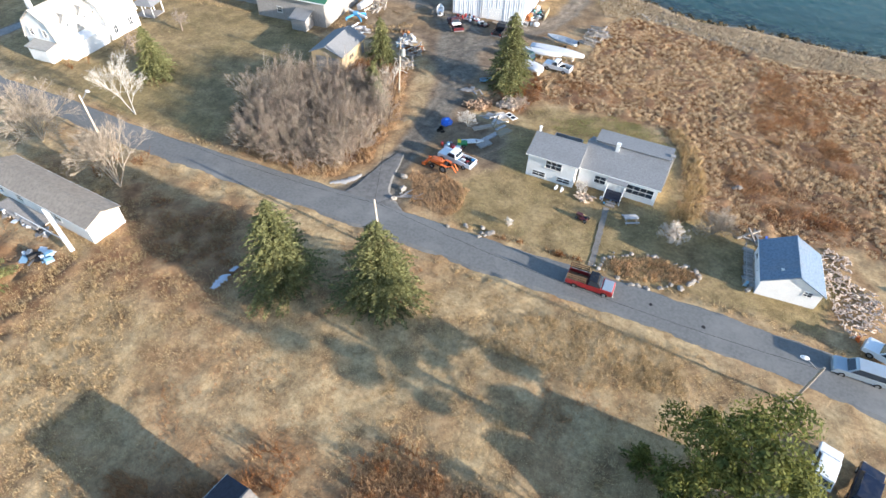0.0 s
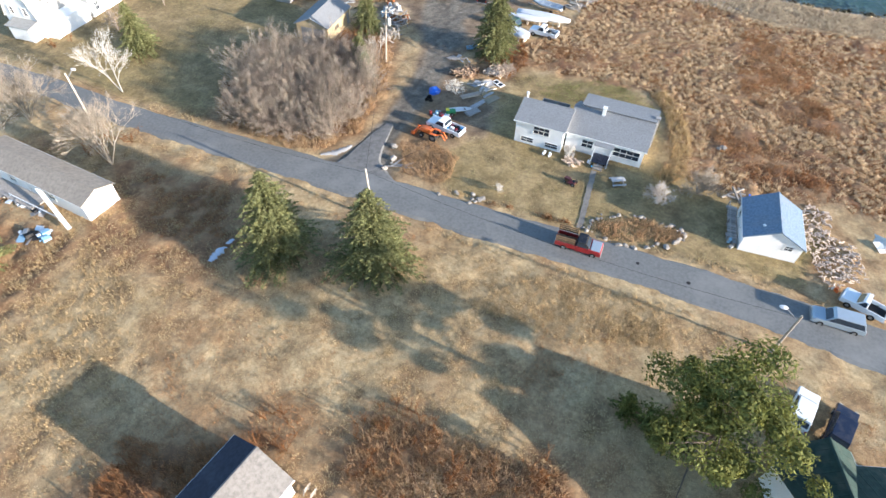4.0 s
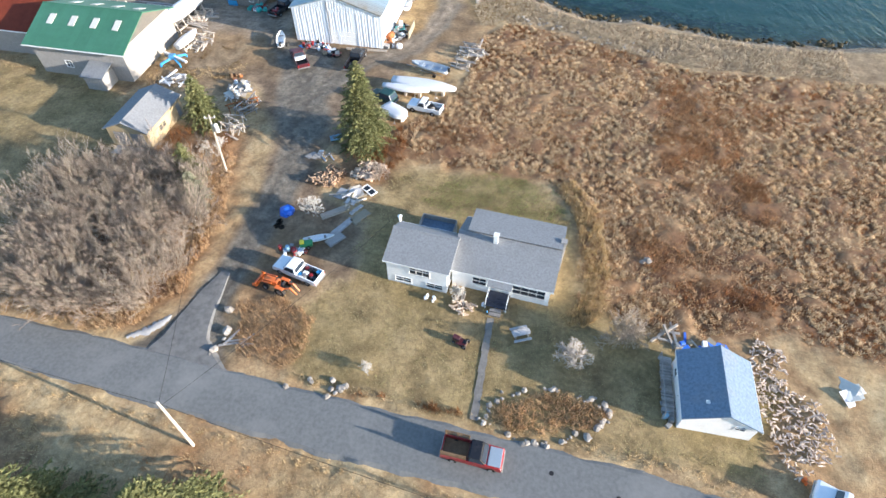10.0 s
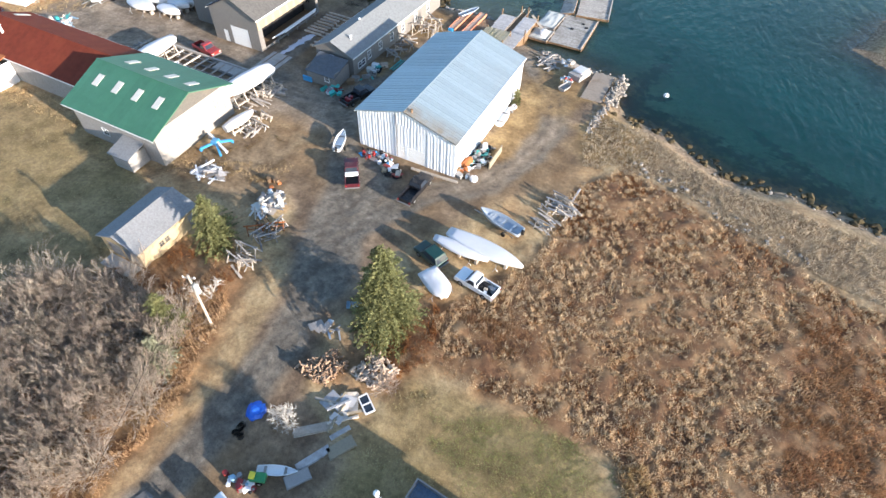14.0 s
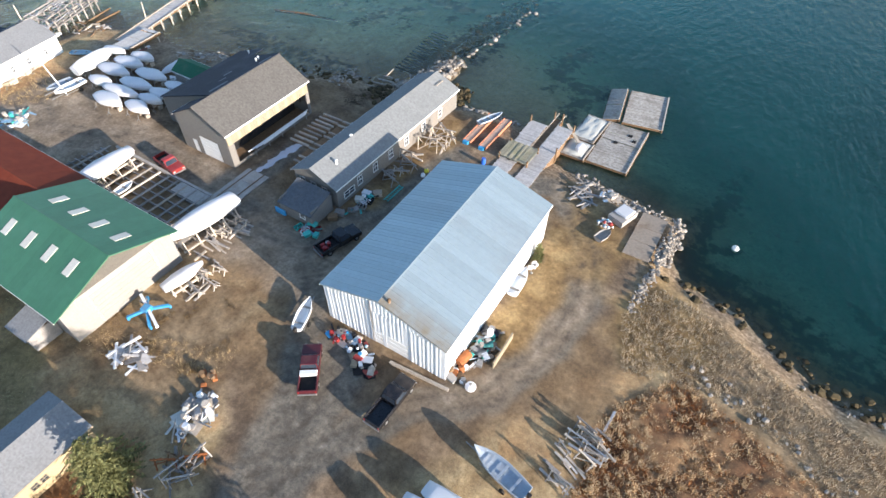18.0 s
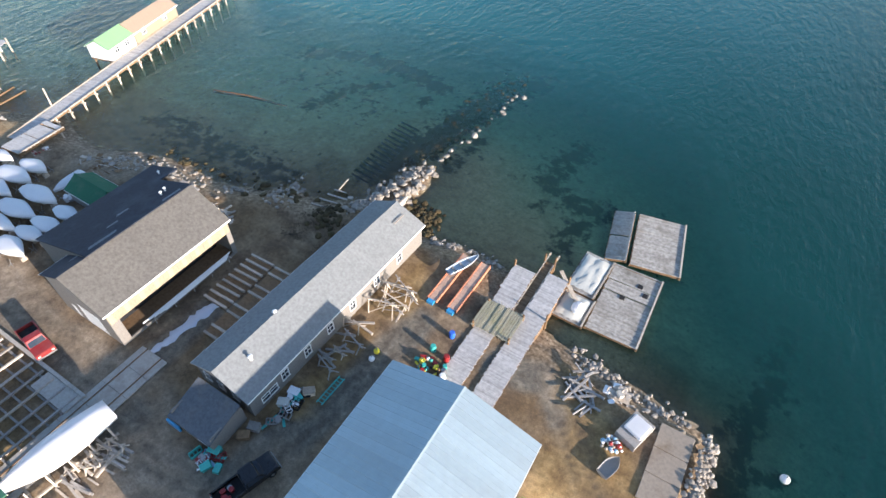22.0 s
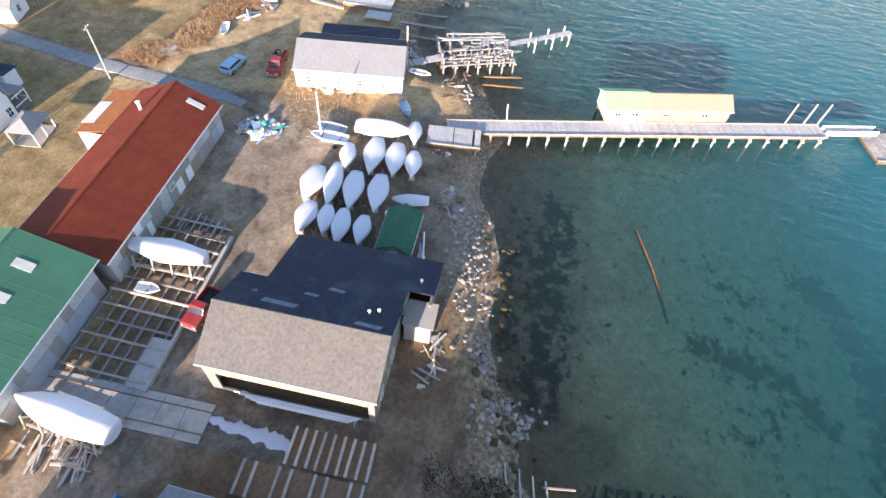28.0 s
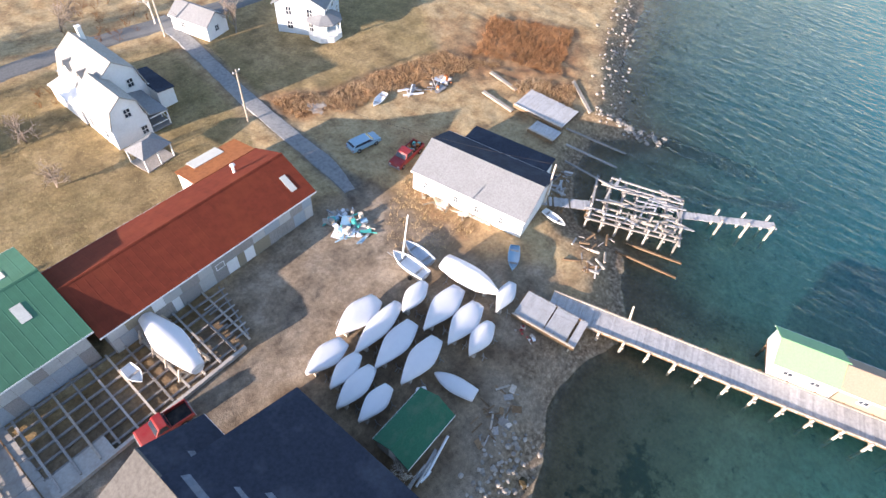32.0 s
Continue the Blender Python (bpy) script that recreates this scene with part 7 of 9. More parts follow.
def wagon(label, x, y, turn, paint, length=4.8, name="car", high=1.72, roof=None, tail=0.35):
    ob = thing(name, label, "car", x, y, 2.25 + ground_height(x, y) - 2.2, turn)
    f, r, w = length / 2, -length / 2, 0.9
    bm = bmesh.new()
    prism(bm, [(f, 0.38), (f, 0.8), (f - 0.2, 0.95), (f - 1.2, 1.03), (r + 0.1, 1.03), (r, 0.9), (r, 0.38)], "y", -w, w)
    bevelled(bm, 0.06)
    part("body", bm, paint, ob)
    bm = bmesh.new()
    cabin(bm, f - 1.15, r + 0.12, w - 0.05, 1.02, high, 0.65, tail)
    bevelled(bm, 0.06)
    part("cabin", bm, roof or paint, ob)
    cab_glass(ob, f - 1.15, r + 0.12, w - 0.05, 1.02, high, 0.65, tail)
    boxes(ob, "front_bumper", STEEL, (f - 0.05, f + 0.08, -w, w, 0.36, 0.55), bevel=0.03)
    boxes(ob, "rear_bumper", STEEL, (r - 0.08, r + 0.05, -w, w, 0.36, 0.55), bevel=0.03)
    for wx in (f - 0.85, r + 0.9):
        for s in (-1, 1):
            wheel(ob, wx, s * (w - 0.1), 0.34)
    lights(ob, f, r, w, 0.72)
    return ob


pk = pickup("old red pickup with brown stake sides on the road", 1.9, 43.4, -3, RED_P, 5.2, bed_mat=BROWNWOOD, hood=SILVER_P, rack=BROWNWOOD, roof=BLACK_P)
pk = pickup("white pickup with a loaded bed on the lawn", -19.4, 59.1, 165, WHITE_P, 5.4)
cargo(pk, -2.4, -0.6, 0.6, 0.68, 16, 3, [RED_P, BLUE_P, WHITE_P, STEEL, BLACK_P])
wagon("silver sport utility car parked beside the road", 28.6, 41.9, 177, SILVER_P, 4.9, "suv", 1.78)
pk = pickup("small white pickup with an open bed by the roadside", 31.4, 44.9, 155, WHITE_P, 4.2, bed_mat=DARK)
wagon("white car parked by the green roofed house", 24.4, 30.2, 70, WHITE_P, 4.4)
wagon("dark blue van parked by the green roofed house", 27.4, 29.4, 68, surface("navy_paint", (0.012, 0.018, 0.04), 0.25, vary=0.2), 4.8, "van", 1.85)
pk = pickup("black pickup with red gear in its bed", -42.9, 113.9, 74, BLACK_P, 5.7)
cargo(pk, -2.4, -0.7, 0.5, 0.68, 7, 5, [RED_P, RED_P, STEEL])
pickup("red pickup with a dark bed parked beside the boathouse", -71.3, 112.7, -8, RED_P, 4.8, bed_mat=DARK)
pk = pickup("maroon pickup with a white tool box in the yard", -34.2, 98.9, 125, MAROON_P, 5.4)
boxes(pk, "tool_box", WHITE_P, (-1.05, -0.5, -0.85, 0.85, 0.9, 1.3), bevel=0.04)
pk = pickup("old black flatbed truck in the yard", -25.5, 100.3, 88, BLACK_P, 5.8, bed_mat=BLACK_P)
wagon("dark green jeep beneath the spruce", -18.7, 91.6, 160, surface("dark_green_paint", (0.012, 0.05, 0.045), 0.35, vary=0.2), 4.0, "jeep", 1.75)
pk = pickup("white pickup with junk in its bed by the marsh", -12.3, 90.3, 170, WHITE_P, 4.9)
cargo(pk, -2.2, -0.5, 0.6, 0.68, 12, 7, [STEEL, WHITE_P, PALEWOOD, DARK])
wagon("light blue station wagon on the wharf grass", -111.3, 98.2, 170, LBLUE_P, 4.6, "station_wagon", 1.45)
pk = pickup("red work truck with a loaded bed by the wharf building", -113.5, 104.1, 7, RED_P, 5.8, hood=RED_P)
cargo(pk, -2.7, -0.6, 0.65, 0.68, 20, 9, [RUST, BLACK_P, TEAL_P, PALEWOOD, STEEL])


def tractor(x, y, turn):
    ob = thing("tractor", "bright orange loader tractor on the drive edge", "tractor", x, y, 2.3, turn)
    bm = bmesh.new()
    prism(bm, [(-0.3, 0.6), (1.5, 0.65), (1.5, 1.15), (1.3, 1.3), (-0.3, 1.35)], "y", -0.32, 0.32)
    bevelled(bm, 0.05)
    part("bonnet", bm, ORANGE_P, ob)
    boxes(ob, "seat", BLACK_P, (-0.95, -0.45, -0.25, 0.25, 0.95, 1.05), (-1.0, -0.9, -0.25, 0.25, 1.05, 1.45), bevel=0.03)
    boxes(ob, "fender", ORANGE_P, (-1.25, -0.25, -0.8, -0.42, 1.1, 1.18), (-1.25, -0.25, 0.42, 0.8, 1.1, 1.18), bevel=0.03)
    boxes(ob, "chassis", DARK, (-1.2, 1.4, -0.22, 0.22, 0.4, 0.7))
    for s in (-1, 1):
        wheel(ob, -0.75, s * 0.68, 0.58, 0.36)
        wheel(ob, 1.1, s * 0.58, 0.36, 0.26)
        bm = bmesh.new()
        bar(bm, (0.2, s * 0.5, 1.3), (1.6, s * 0.5, 1.05), 0.12)
        bar(bm, (1.6, s * 0.5, 1.05), (2.2, s * 0.5, 0.35), 0.12)
        part("loader_arm", bm, ORANGE_P, ob)
    boxes(ob, "bucket", ORANGE_P, (2.15, 2.25, -0.85, 0.85, 0.1, 0.65), (2.25, 2.7, -0.85, 0.85, 0.1, 0.16), (2.25, 2.6, -0.87, -0.82, 0.1, 0.6), (2.25, 2.6, 0.82, 0.87, 0.1, 0.6))
    bm = bmesh.new()
    for s in (-1, 1):
        bar(bm, (-1.2, s * 0.4, 1.0), (-1.9, s * 0.3, 1.3), 0.12)
        bar(bm, (-1.9, s * 0.3, 1.3), (-2.5, s * 0.25, 0.5), 0.12)
    part("rear_hoe", bm, ORANGE_P, ob)
    bm = bmesh.new()
    tube(bm, (0.0, 0, 1.35), (-0.15, 0, 1.6), 0.02)
    tube(bm, (-0.17, 0, 1.6), (-0.14, 0, 1.63), 0.2, 0.2, 14)
    part("steering_wheel", bm, BLACK_P, ob)
    return ob


tractor(-20.9, 56.9, 168)
mw = thing("ride_on_mower", "small maroon ride-on mower on the lawn", "mower", -0.9, 54.1, 2.2, 160)
boxes(mw, "bonnet", MAROON_P, (0.1, 0.9, -0.25, 0.25, 0.35, 0.75), bevel=0.06)
boxes(mw, "deck", MAROON_P, (-0.6, 0.4, -0.45, 0.45, 0.15, 0.3), bevel=0.04)
boxes(mw, "seat", BLACK_P, (-0.6, -0.2, -0.22, 0.22, 0.5, 0.6), (-0.65, -0.57, -0.22, 0.22, 0.6, 0.9), bevel=0.03)
for s in (-1, 1):
    wheel(mw, -0.5, s * 0.42, 0.24, 0.2)
    wheel(mw, 0.65, s * 0.36, 0.18, 0.14)

# ---- docks, floats, slipways ----
def float_dock(label, cx, cy, wide, long, turn, z=1.2, board=0.2, seed=1, along="x", missing=0.02, rail=True, name="float", group=""):
    ob = thing(name, label, "float", cx, cy, z, turn, group)
    rng = random.Random(seed)
    bm = bmesh.new()
    planks(bm, -wide / 2, wide / 2, -long / 2, long / 2, 0.05, board, 0.06, along, rng, 0.03, missing, 0.05)
    o = part("decking", bm, FLOATDECK if z < 1.5 else PALEDECK, ob)
    tagged(o, "weathered grey deck boards", "", "", "stuff")
    for s in (-1, 1):
        bm = bmesh.new()
        box(bm, s * wide / 2 - 0.1, s * wide / 2 + 0.1, -long / 2, long / 2, -0.42, -0.02)
        part("side_log", bm, BROWNWOOD, ob)
        bm = bmesh.new()
        box(bm, -wide / 2 + 0.1, wide / 2 - 0.1, s * (long / 2 - 0.2) - 0.1, s * (long / 2 - 0.2) + 0.1, -0.42, -0.03)
        part("end_log", bm, BROWNWOOD, ob)
    if rail:
        bm = bmesh.new()
        box(bm, wide / 2 - 0.12, wide / 2 + 0.08, -long / 2, long / 2, 0.085, 0.2)
        part("kerb_rail", bm, PALEWOOD, ob)
    return ob


F = "grey plank float moored at the boatyard"
leaning = float_dock("grey plank float tilted up on its edge", -25.6, 162.6, 2.5, 9.4, 11, seed=1, board=0.14, group="boatyard floats", z=1.45)
leaning.matrix_basis = pose(-25.7, 162.6, 1.2, 0, -13, 11)
float_dock(F, -20.9, 163.6, 6.0, 9.7, 10.5, seed=2, board=0.14, missing=0.01, group="boatyard floats")
fc = float_dock(F, -21.4, 152.0, 5.9, 11.0, 1.5, seed=3, board=0.14, group="boatyard floats")
fd = float_dock("small float covered with a pale crumpled tarp", -26.5, 154.0, 3.6, 6.8, -2, seed=4)
fe = float_dock("small float with gear under a pale cover", -26.4, 148.2, 3.8, 4.2, -1, seed=5)
for k, (dx, dy) in enumerate(((0.8, 3.3), (1.7, 2.2), (-0.6, 0.6))):
    boxes(fc, "dark_patch", DARK, (dx - 0.3, dx + 0.3, dy - 0.35, dy + 0.35, 0.09, 0.1 + 0.01 * k))
rng = random.Random(12)
for parent, wx, wy in ((fd, 1.5, 2.9), (fe, 1.5, 1.7)):
    bm = bmesh.new()
    n = 9
    grid = [[bm.verts.new((-wx + 2 * wx * i / n + rng.uniform(-0.08, 0.08), -wy + 2 * wy * k / n + rng.uniform(-0.08, 0.08), 0.12 + rng.uniform(0, 0.18) * (0 < i < n and 0 < k < n))) for k in range(n + 1)] for i in range(n + 1)]
    for i in range(n):
        for k in range(n):
            bm.faces.new((grid[i][k], grid[i + 1][k], grid[i + 1][k + 1], grid[i][k + 1]))
    for f in bm.faces:
        f.smooth = True
    part("tarp", bm, SKYLIGHT, parent, "pale crumpled plastic tarp")
bm = bmesh.new()
bmesh.ops.create_icosphere(bm, subdivisions=2, radius=0.75, matrix=Matrix.Diagonal((1, 1.2, 0.8, 1)))
o = part("covered_gear", bm, WRAP, fe)
o.location = (0.6, -0.2, 0.55)

# the working ramp between barn and floats
ramp = thing("boat_ramp", "grey plank launching ramp with rails and piles", "ramp", -31, 140, 2.2)
for x0, x1, y0, y1, z in ((-3.4, -0.9, -9.5, 5.5, 0.12), (0.4, 2.9, -10, 10.5, 0.12), (-3.6, -0.9, 5.5, 9.6, 0.1), (-0.9, 0.4, -8, 12.5, -0.25)):
    bm = bmesh.new()
    planks(bm, x0, x1, y0, y1, z, 0.17, 0.06, "x", random.Random(int(x0 * 10)), 0.015, 0.01, 0.03)
    tagged(part("decking", bm, DECK if z > 0 else BROWNWOOD, ramp), "", "", "", "stuff")
    for xs in (x0, x1 - 0.16):
        boxes(ramp, "stringer", BROWNWOOD, (xs, xs + 0.16, y0, y1, -1.7, z - 0.065))
bm = bmesh.new()
planks(bm, -3.7, 0.9, -1.2, 2.8, 0.75, 0.3, 0.08, "y", random.Random(9), 0.04, 0.0, 0.08)
tagged(part("platform", bm, surface("mossy_boards", (0.36, 0.33, 0.24), 0.9, vary=0.3, stain=(0.22, 0.22, 0.10), stained=0.6, island=0.15), ramp), "raised mossy platform boards", "", "", "stuff")
for x in (-0.8, 0.3):
    bm = bmesh.new()
    box(bm, x - 0.06, x + 0.06, -9.5, 14.0, -0.21, -0.09)
    part("rail", bm, PALEWOOD, ramp)
for x, y in ((-3.5, -1), (-3.5, 2.6), (0.8, -1), (0.8, 2.6), (-3.6, 9.5), (3.0, 10.4), (0.4, 12.3), (-0.9, 12.3), (3.0, 4.0), (-3.5, -8)):
    bm = bmesh.new()
    tube(bm, (x, y, -2.5), (x, y, 1.1), 0.14, 0.12, 10)
    part("piling", bm, BROWNWOOD, ramp)
bm = bmesh.new()
bar(bm, (1.5, 11.5, 0.25), (5.5, 8.2, -0.7), 0.5, 0.08)
part("gang_board", bm, PALEWOOD, ramp)
SALMON = surface("salmon_paint", (0.62, 0.24, 0.13), 0.7, vary=0.2)
for k, (x0, x1) in enumerate(((-40.6, -39.5), (-38.0, -36.9))):
    t = thing("launching_rail", "orange edged launching slip beside the workshop", "slip", x0 + 0.5, 143.5, 2.25)
    bm = bmesh.new()
    planks(bm, -0.5, 0.5, -4, 4.0, 0.25, 0.22, 0.05, "x", random.Random(k))
    tagged(part("bed", bm, surface("salmon_boards", (0.55, 0.37, 0.28), 0.8, vary=0.2, island=0.1), t), "", "", "", "stuff")
    for s in (-1, 1):
        boxes(t, "side_rail", SALMON, (s * 0.58 - 0.06, s * 0.58 + 0.06, -4.0, 4.0, -0.1, 0.34))
    boxes(t, "end_block", BLUE_P, (-0.4, 0.4, -4.5, -4.03, -0.2, 0.4))

# the long pier
pa, pb = Vector((-106.7, 131.6, 0)), Vector((-121.2, 186.2, 0))
pdir = (pb - pa).normalized()
plen = (pb - pa).length
pier = thing("pier", "long grey plank pier on timber piles", "pier", pa.x, pa.y, 2.42, math.degrees(math.atan2(pdir.y, pdir.x)))
bm = bmesh.new()
planks(bm, 0, plen, -1.5, 1.5, 0, 0.2, 0.07, "y", random.Random(5), 0.02, 0.0, 0.03)
tagged(part("decking", bm, DECK, pier), "", "", "", "stuff")
for s in (-1.3, 0, 1.3):
    boxes(pier, "stringer", BROWNWOOD, (0.2, plen - 0.2, s - 0.12, s + 0.12, -0.4, -0.09))
for i in range(19):
    x = 6 + i * 2.75
    if x > plen - 0.5:
        break
    for s in (-1, 1):
        bm = bmesh.new()
        tube(bm, (x, s * 1.75, -4.4), (x, s * 1.62, 0.22 if s > 0 or i % 2 else 0.1), 0.17, 0.14, 10)
        part("piling", bm, PALEWOOD if s < 0 else BROWNWOOD, pier)
    bm = bmesh.new()
    bar(bm, (x, -2.05, -0.5), (x, 2.05, -0.5), 0.24)
    part("cap_beam", bm, PALEWOOD, pier)
for s in (-1.45, 1.45):
    boxes(pier, "kerb_rail", PALEWOOD, (0, plen, s - 0.08, s + 0.08, 0.035, 0.17))
for x in (plen - 5.5, plen - 2.5, plen - 0.2):
    bm = bmesh.new()
    tube(bm, (x, 1.6, -4), (x + 0.3, 1.7, 3.6), 0.15, 0.12, 10)
    part("mooring_pole", bm, WOOD, pier)
bm = bmesh.new()
planks(bm, plen, plen + 8.5, -0.6, 0.6, -0.3, 0.25, 0.05, "y", random.Random(6))
part("gangway", bm, PALEWOOD, pier)
boxes(pier, "gangway_rail", TRIM, (plen, plen + 8.5, -0.66, -0.6, -0.3, 0.6), (plen, plen + 8.5, 0.6, 0.66, -0.3, 0.6))
float_dock("pale plank float at the pier end", -122.3, 198.6, 6.5, 10.5, 12, 1.15, 0.25, 21)
ang = math.degrees(math.atan2(pdir.y, pdir.x))
for label, at, length, roofm, wallm, wide, wins in (("small white pier house with a light green roof", 26.2, 6.2, surface("light_green_roof", (0.22, 0.42, 0.20), 0.7, vary=0.12), SIDING_W, 4.6, ((W_, 1.2, 1, 0.9, 1.0), (W_, 3.8, 1, 0.9, 1.0))),
                                                   ("long cream pier shed with a tan roof", 35.6, 12.2, surface("tan_roof", (0.33, 0.25, 0.185), 0.85, vary=0.15), TAN_W, 4.0, ((W_, 2, 1, 0.9, 1.0), (W_, 8, 1, 0.9, 1.0)))):
    c = pa + pdir * at + Vector((-pdir.y, pdir.x, 0)) * (1.62 + wide / 2)
    g = gable_house("pier_house", label, "pier house", c.x, c.y, ang, length, wide, 2.2, 3.4, wallm, roofm, over=0.25, base=2.46, front=list(wins))
    for x in (-length / 2 + 0.3, 0, length / 2 - 0.3):
        for y in (-wide / 2 + 0.3, wide / 2 - 0.3):
            bm = bmesh.new()
            tube(bm, (x, y, -4.2), (x, y, -0.1), 0.16, 0.16, 8)
            part("piling", bm, BROWNWOOD, g)
    boxes(g, "floor", BROWNWOOD, (-length / 2, length / 2, -wide / 2 - 0.1, wide / 2, -0.25, -0.003))
ramp_float = float_dock("grey plank landing float drawn up on the beach", -104.3, 132.9, 3.8, 7.4, 6, 2.95, 0.14, 31)
bm = bmesh.new()
for y in (-3.2, 0, 3.2):
    for x in (-1.5, 1.5):
        bar(bm, (x, y, -2.2), (x, y, -0.1), 0.2)
part("blocking", bm, PALEWOOD, ramp_float)

# the ruined wharf
wharf = thing("ruined_wharf", "collapsing silver-grey timber wharf with open framing", "wharf", -126.6, 132.4, 2.5, -70)
rng = random.Random(77)
for i in range(7):
    for k in range(5):
        x, y = -5.6 + i * 1.9, -3.8 + k * 1.95
        bm = bmesh.new()
        top = rng.uniform(0.1, 0.4) if k < 3 else rng.uniform(0.4, 1.5)
        tube(bm, (x, y, -3.6), (x + rng.uniform(-0.15, 0.15), y + rng.uniform(-0.15, 0.15), top), 0.17, 0.14, 9)
        part("piling", bm, WOOD, wharf)
for i in range(7):
    bm = bmesh.new()
    bar(bm, (-5.6 + i * 1.9, -4.4, -0.05), (-5.6 + i * 1.9 + rng.uniform(-0.2, 0.2), 4.4, -0.05 + rng.uniform(-0.3, 0.1)), 0.26)
    part("cap_beam", bm, WOOD, wharf)
for k in range(11):
    bm = bmesh.new()
    y = -4 + k * 0.8
    if rng.random() < 0.85:
        bar(bm, (-6.4 + rng.uniform(0, 1.5), y, 0.2), (6.4 - rng.uniform(0, 3), y + rng.uniform(-0.5, 0.5), 0.2 + rng.uniform(-0.15, 0.1)), 0.2)
        part("stringer", bm, WOOD, wharf)
    else:
        bm.free()
for k in range(46):
    bm = bmesh.new()
    x, y, a = rng.uniform(-6, 6), rng.uniform(-4, 3), rng.choice((0, 0, 0.25, -0.3, 1.4))
    ln = rng.uniform(1.2, 3.4)
    bar(bm, (x - math.cos(a) * ln / 2, y - math.sin(a) * ln / 2, 0.36 + rng.uniform(-0.05, 0.15)), (x + math.cos(a) * ln / 2, y + math.sin(a) * ln / 2, 0.36 + rng.uniform(-0.15, 0.1)), 0.24, 0.05)
    part("loose_board", bm, DECK if k % 2 else PALEWOOD, wharf)
gw = thing("wharf_gangway", "narrow plank walkway on paired piles", "walkway", -132.9, 142.1, 2.6, math.degrees(math.atan2(10.4, -7.0)))
bm = bmesh.new()
planks(bm, -6.4, 6.4, -0.6, 0.6, 0, 0.25, 0.06, "y", random.Random(8))
part("decking", bm, DECK, gw)
for x in (-1, 2.4, 5.6):
    for s in (-1, 1):
        bm = bmesh.new()
        tube(bm, (x, s * 0.95, -4.5), (x, s * 0.95, 0.8), 0.17, 0.15, 10)
        part("piling", bm, PALEWOOD, gw)
    bm = bmesh.new()
    bar(bm, (x, -1.1, -0.2), (x, 1.1, -0.2), 0.22)
    part("cap_beam", bm, PALEWOOD, gw)
cw = thing("catwalk", "grey plank catwalk beside the wharf building", "walkway", -120.8, 124.6, 2.5, 125)
bm = bmesh.new()
planks(bm, -3.6, 3.6, -0.8, 0.8, 0.1, 0.22, 0.05, "y", random.Random(10), missing=0.08)
part("decking", bm, DECK, cw)
for x in (-3.2, 0, 3.2):
    boxes(cw, "post", BROWNWOOD, (x - 0.1, x + 0.1, -0.7, -0.5, -1.5, 0.03), (x - 0.1, x + 0.1, 0.5, 0.7, -1.5, 0.03))
for k, (a, b) in enumerate((((-134.8, 116.8), (-137.9, 125.6)), ((-132, 118.5), (-134.2, 126.1)), ((-129.3, 120.1), (-130.2, 126.9)), ((-121.9, 133.8), (-123.8, 140.6)), ((-119.6, 133.4), (-121.2, 141.0)))):
    bm = bmesh.new()
    bar(bm, (*a, max(0.9, ground_height(*a) + 0.15)), (*b, 0.72), 0.24)
    single("slip_timber", bm, WOOD if k < 3 else BROWNWOOD, "long weathered slipway timber running into the water", "timber", "slipway timbers")
nf = float_dock("stacked grey plank floats hauled ashore", -136.2, 112.2, 5.2, 8.4, 2, 2.75, 0.22, 41)
float_dock("small grey plank float hauled ashore", -131.6, 114.9, 2.6, 4.2, 2, 2.6, 0.22, 42)
boxes(nf, "blocking", PALEWOOD, (-2.5, 2.5, -3.5, -3.2, -0.6, -0.43), (-2.5, 2.5, 3.2, 3.5, -0.6, -0.43))
for a, b in (((-133.4, 102.5), (-132.6, 108.6)), ((-138.6, 100.2), (-137.5, 106.0)), ((-146.2, 111.3), (-140.9, 117.5))):
    bm = bmesh.new()
    for s in (0, 0.35):
        bar(bm, (a[0] + s, a[1], 2.4), (b[0] + s, b[1], 2.35), 0.28, 0.22)
    single("drift_timber", bm, PALEWOOD, "pale heavy timbers lying on the shore grass", "timber", "shore timbers")

# the timber cradle grid of the marine railway
crib = thing("cradle_grid", "large grid of grey timber rails for hauled boats", "cradle grid", -72.5, 106.7, 2.25)
for i in range(12):
    x = -9.6 + i * 1.75
    bm = bmesh.new()
    bar(bm, (x, -4.4, 0.3), (x + 0.25, 4.4, 0.3), 0.2)
    part("cross_timber", bm, WOOD if i % 3 else PALEWOOD, crib)
for k in range(7):
    y = -4.2 + k * 1.35
    bm = bmesh.new()
    bar(bm, (-10.2 + 0.3 * k, y, 0.1), (10.4, y, 0.1), 0.2)
    part("rail", bm, WOOD, crib)
boxes(crib, "kerb", CONCRETE, (-8.5, 10.6, 4.6, 4.95, -0.1, 0.42))
boxes(crib, "apron", CONCRETE, (5.2, 10.5, 2.7, 4.58, -0.1, 0.3))
bm = bmesh.new()
for i in range(8):
    bar(bm, (-11.5 + i * 0.2, -2.6 + i * 0.85, 0.35), (-8.4, -2.6 + i * 0.85, 0.35), 0.14)
bar(bm, (-11.2, -3.2, 0.25), (-9.6, 3.8, 0.25), 0.16)
part("end_grating", bm, WOOD, crib)
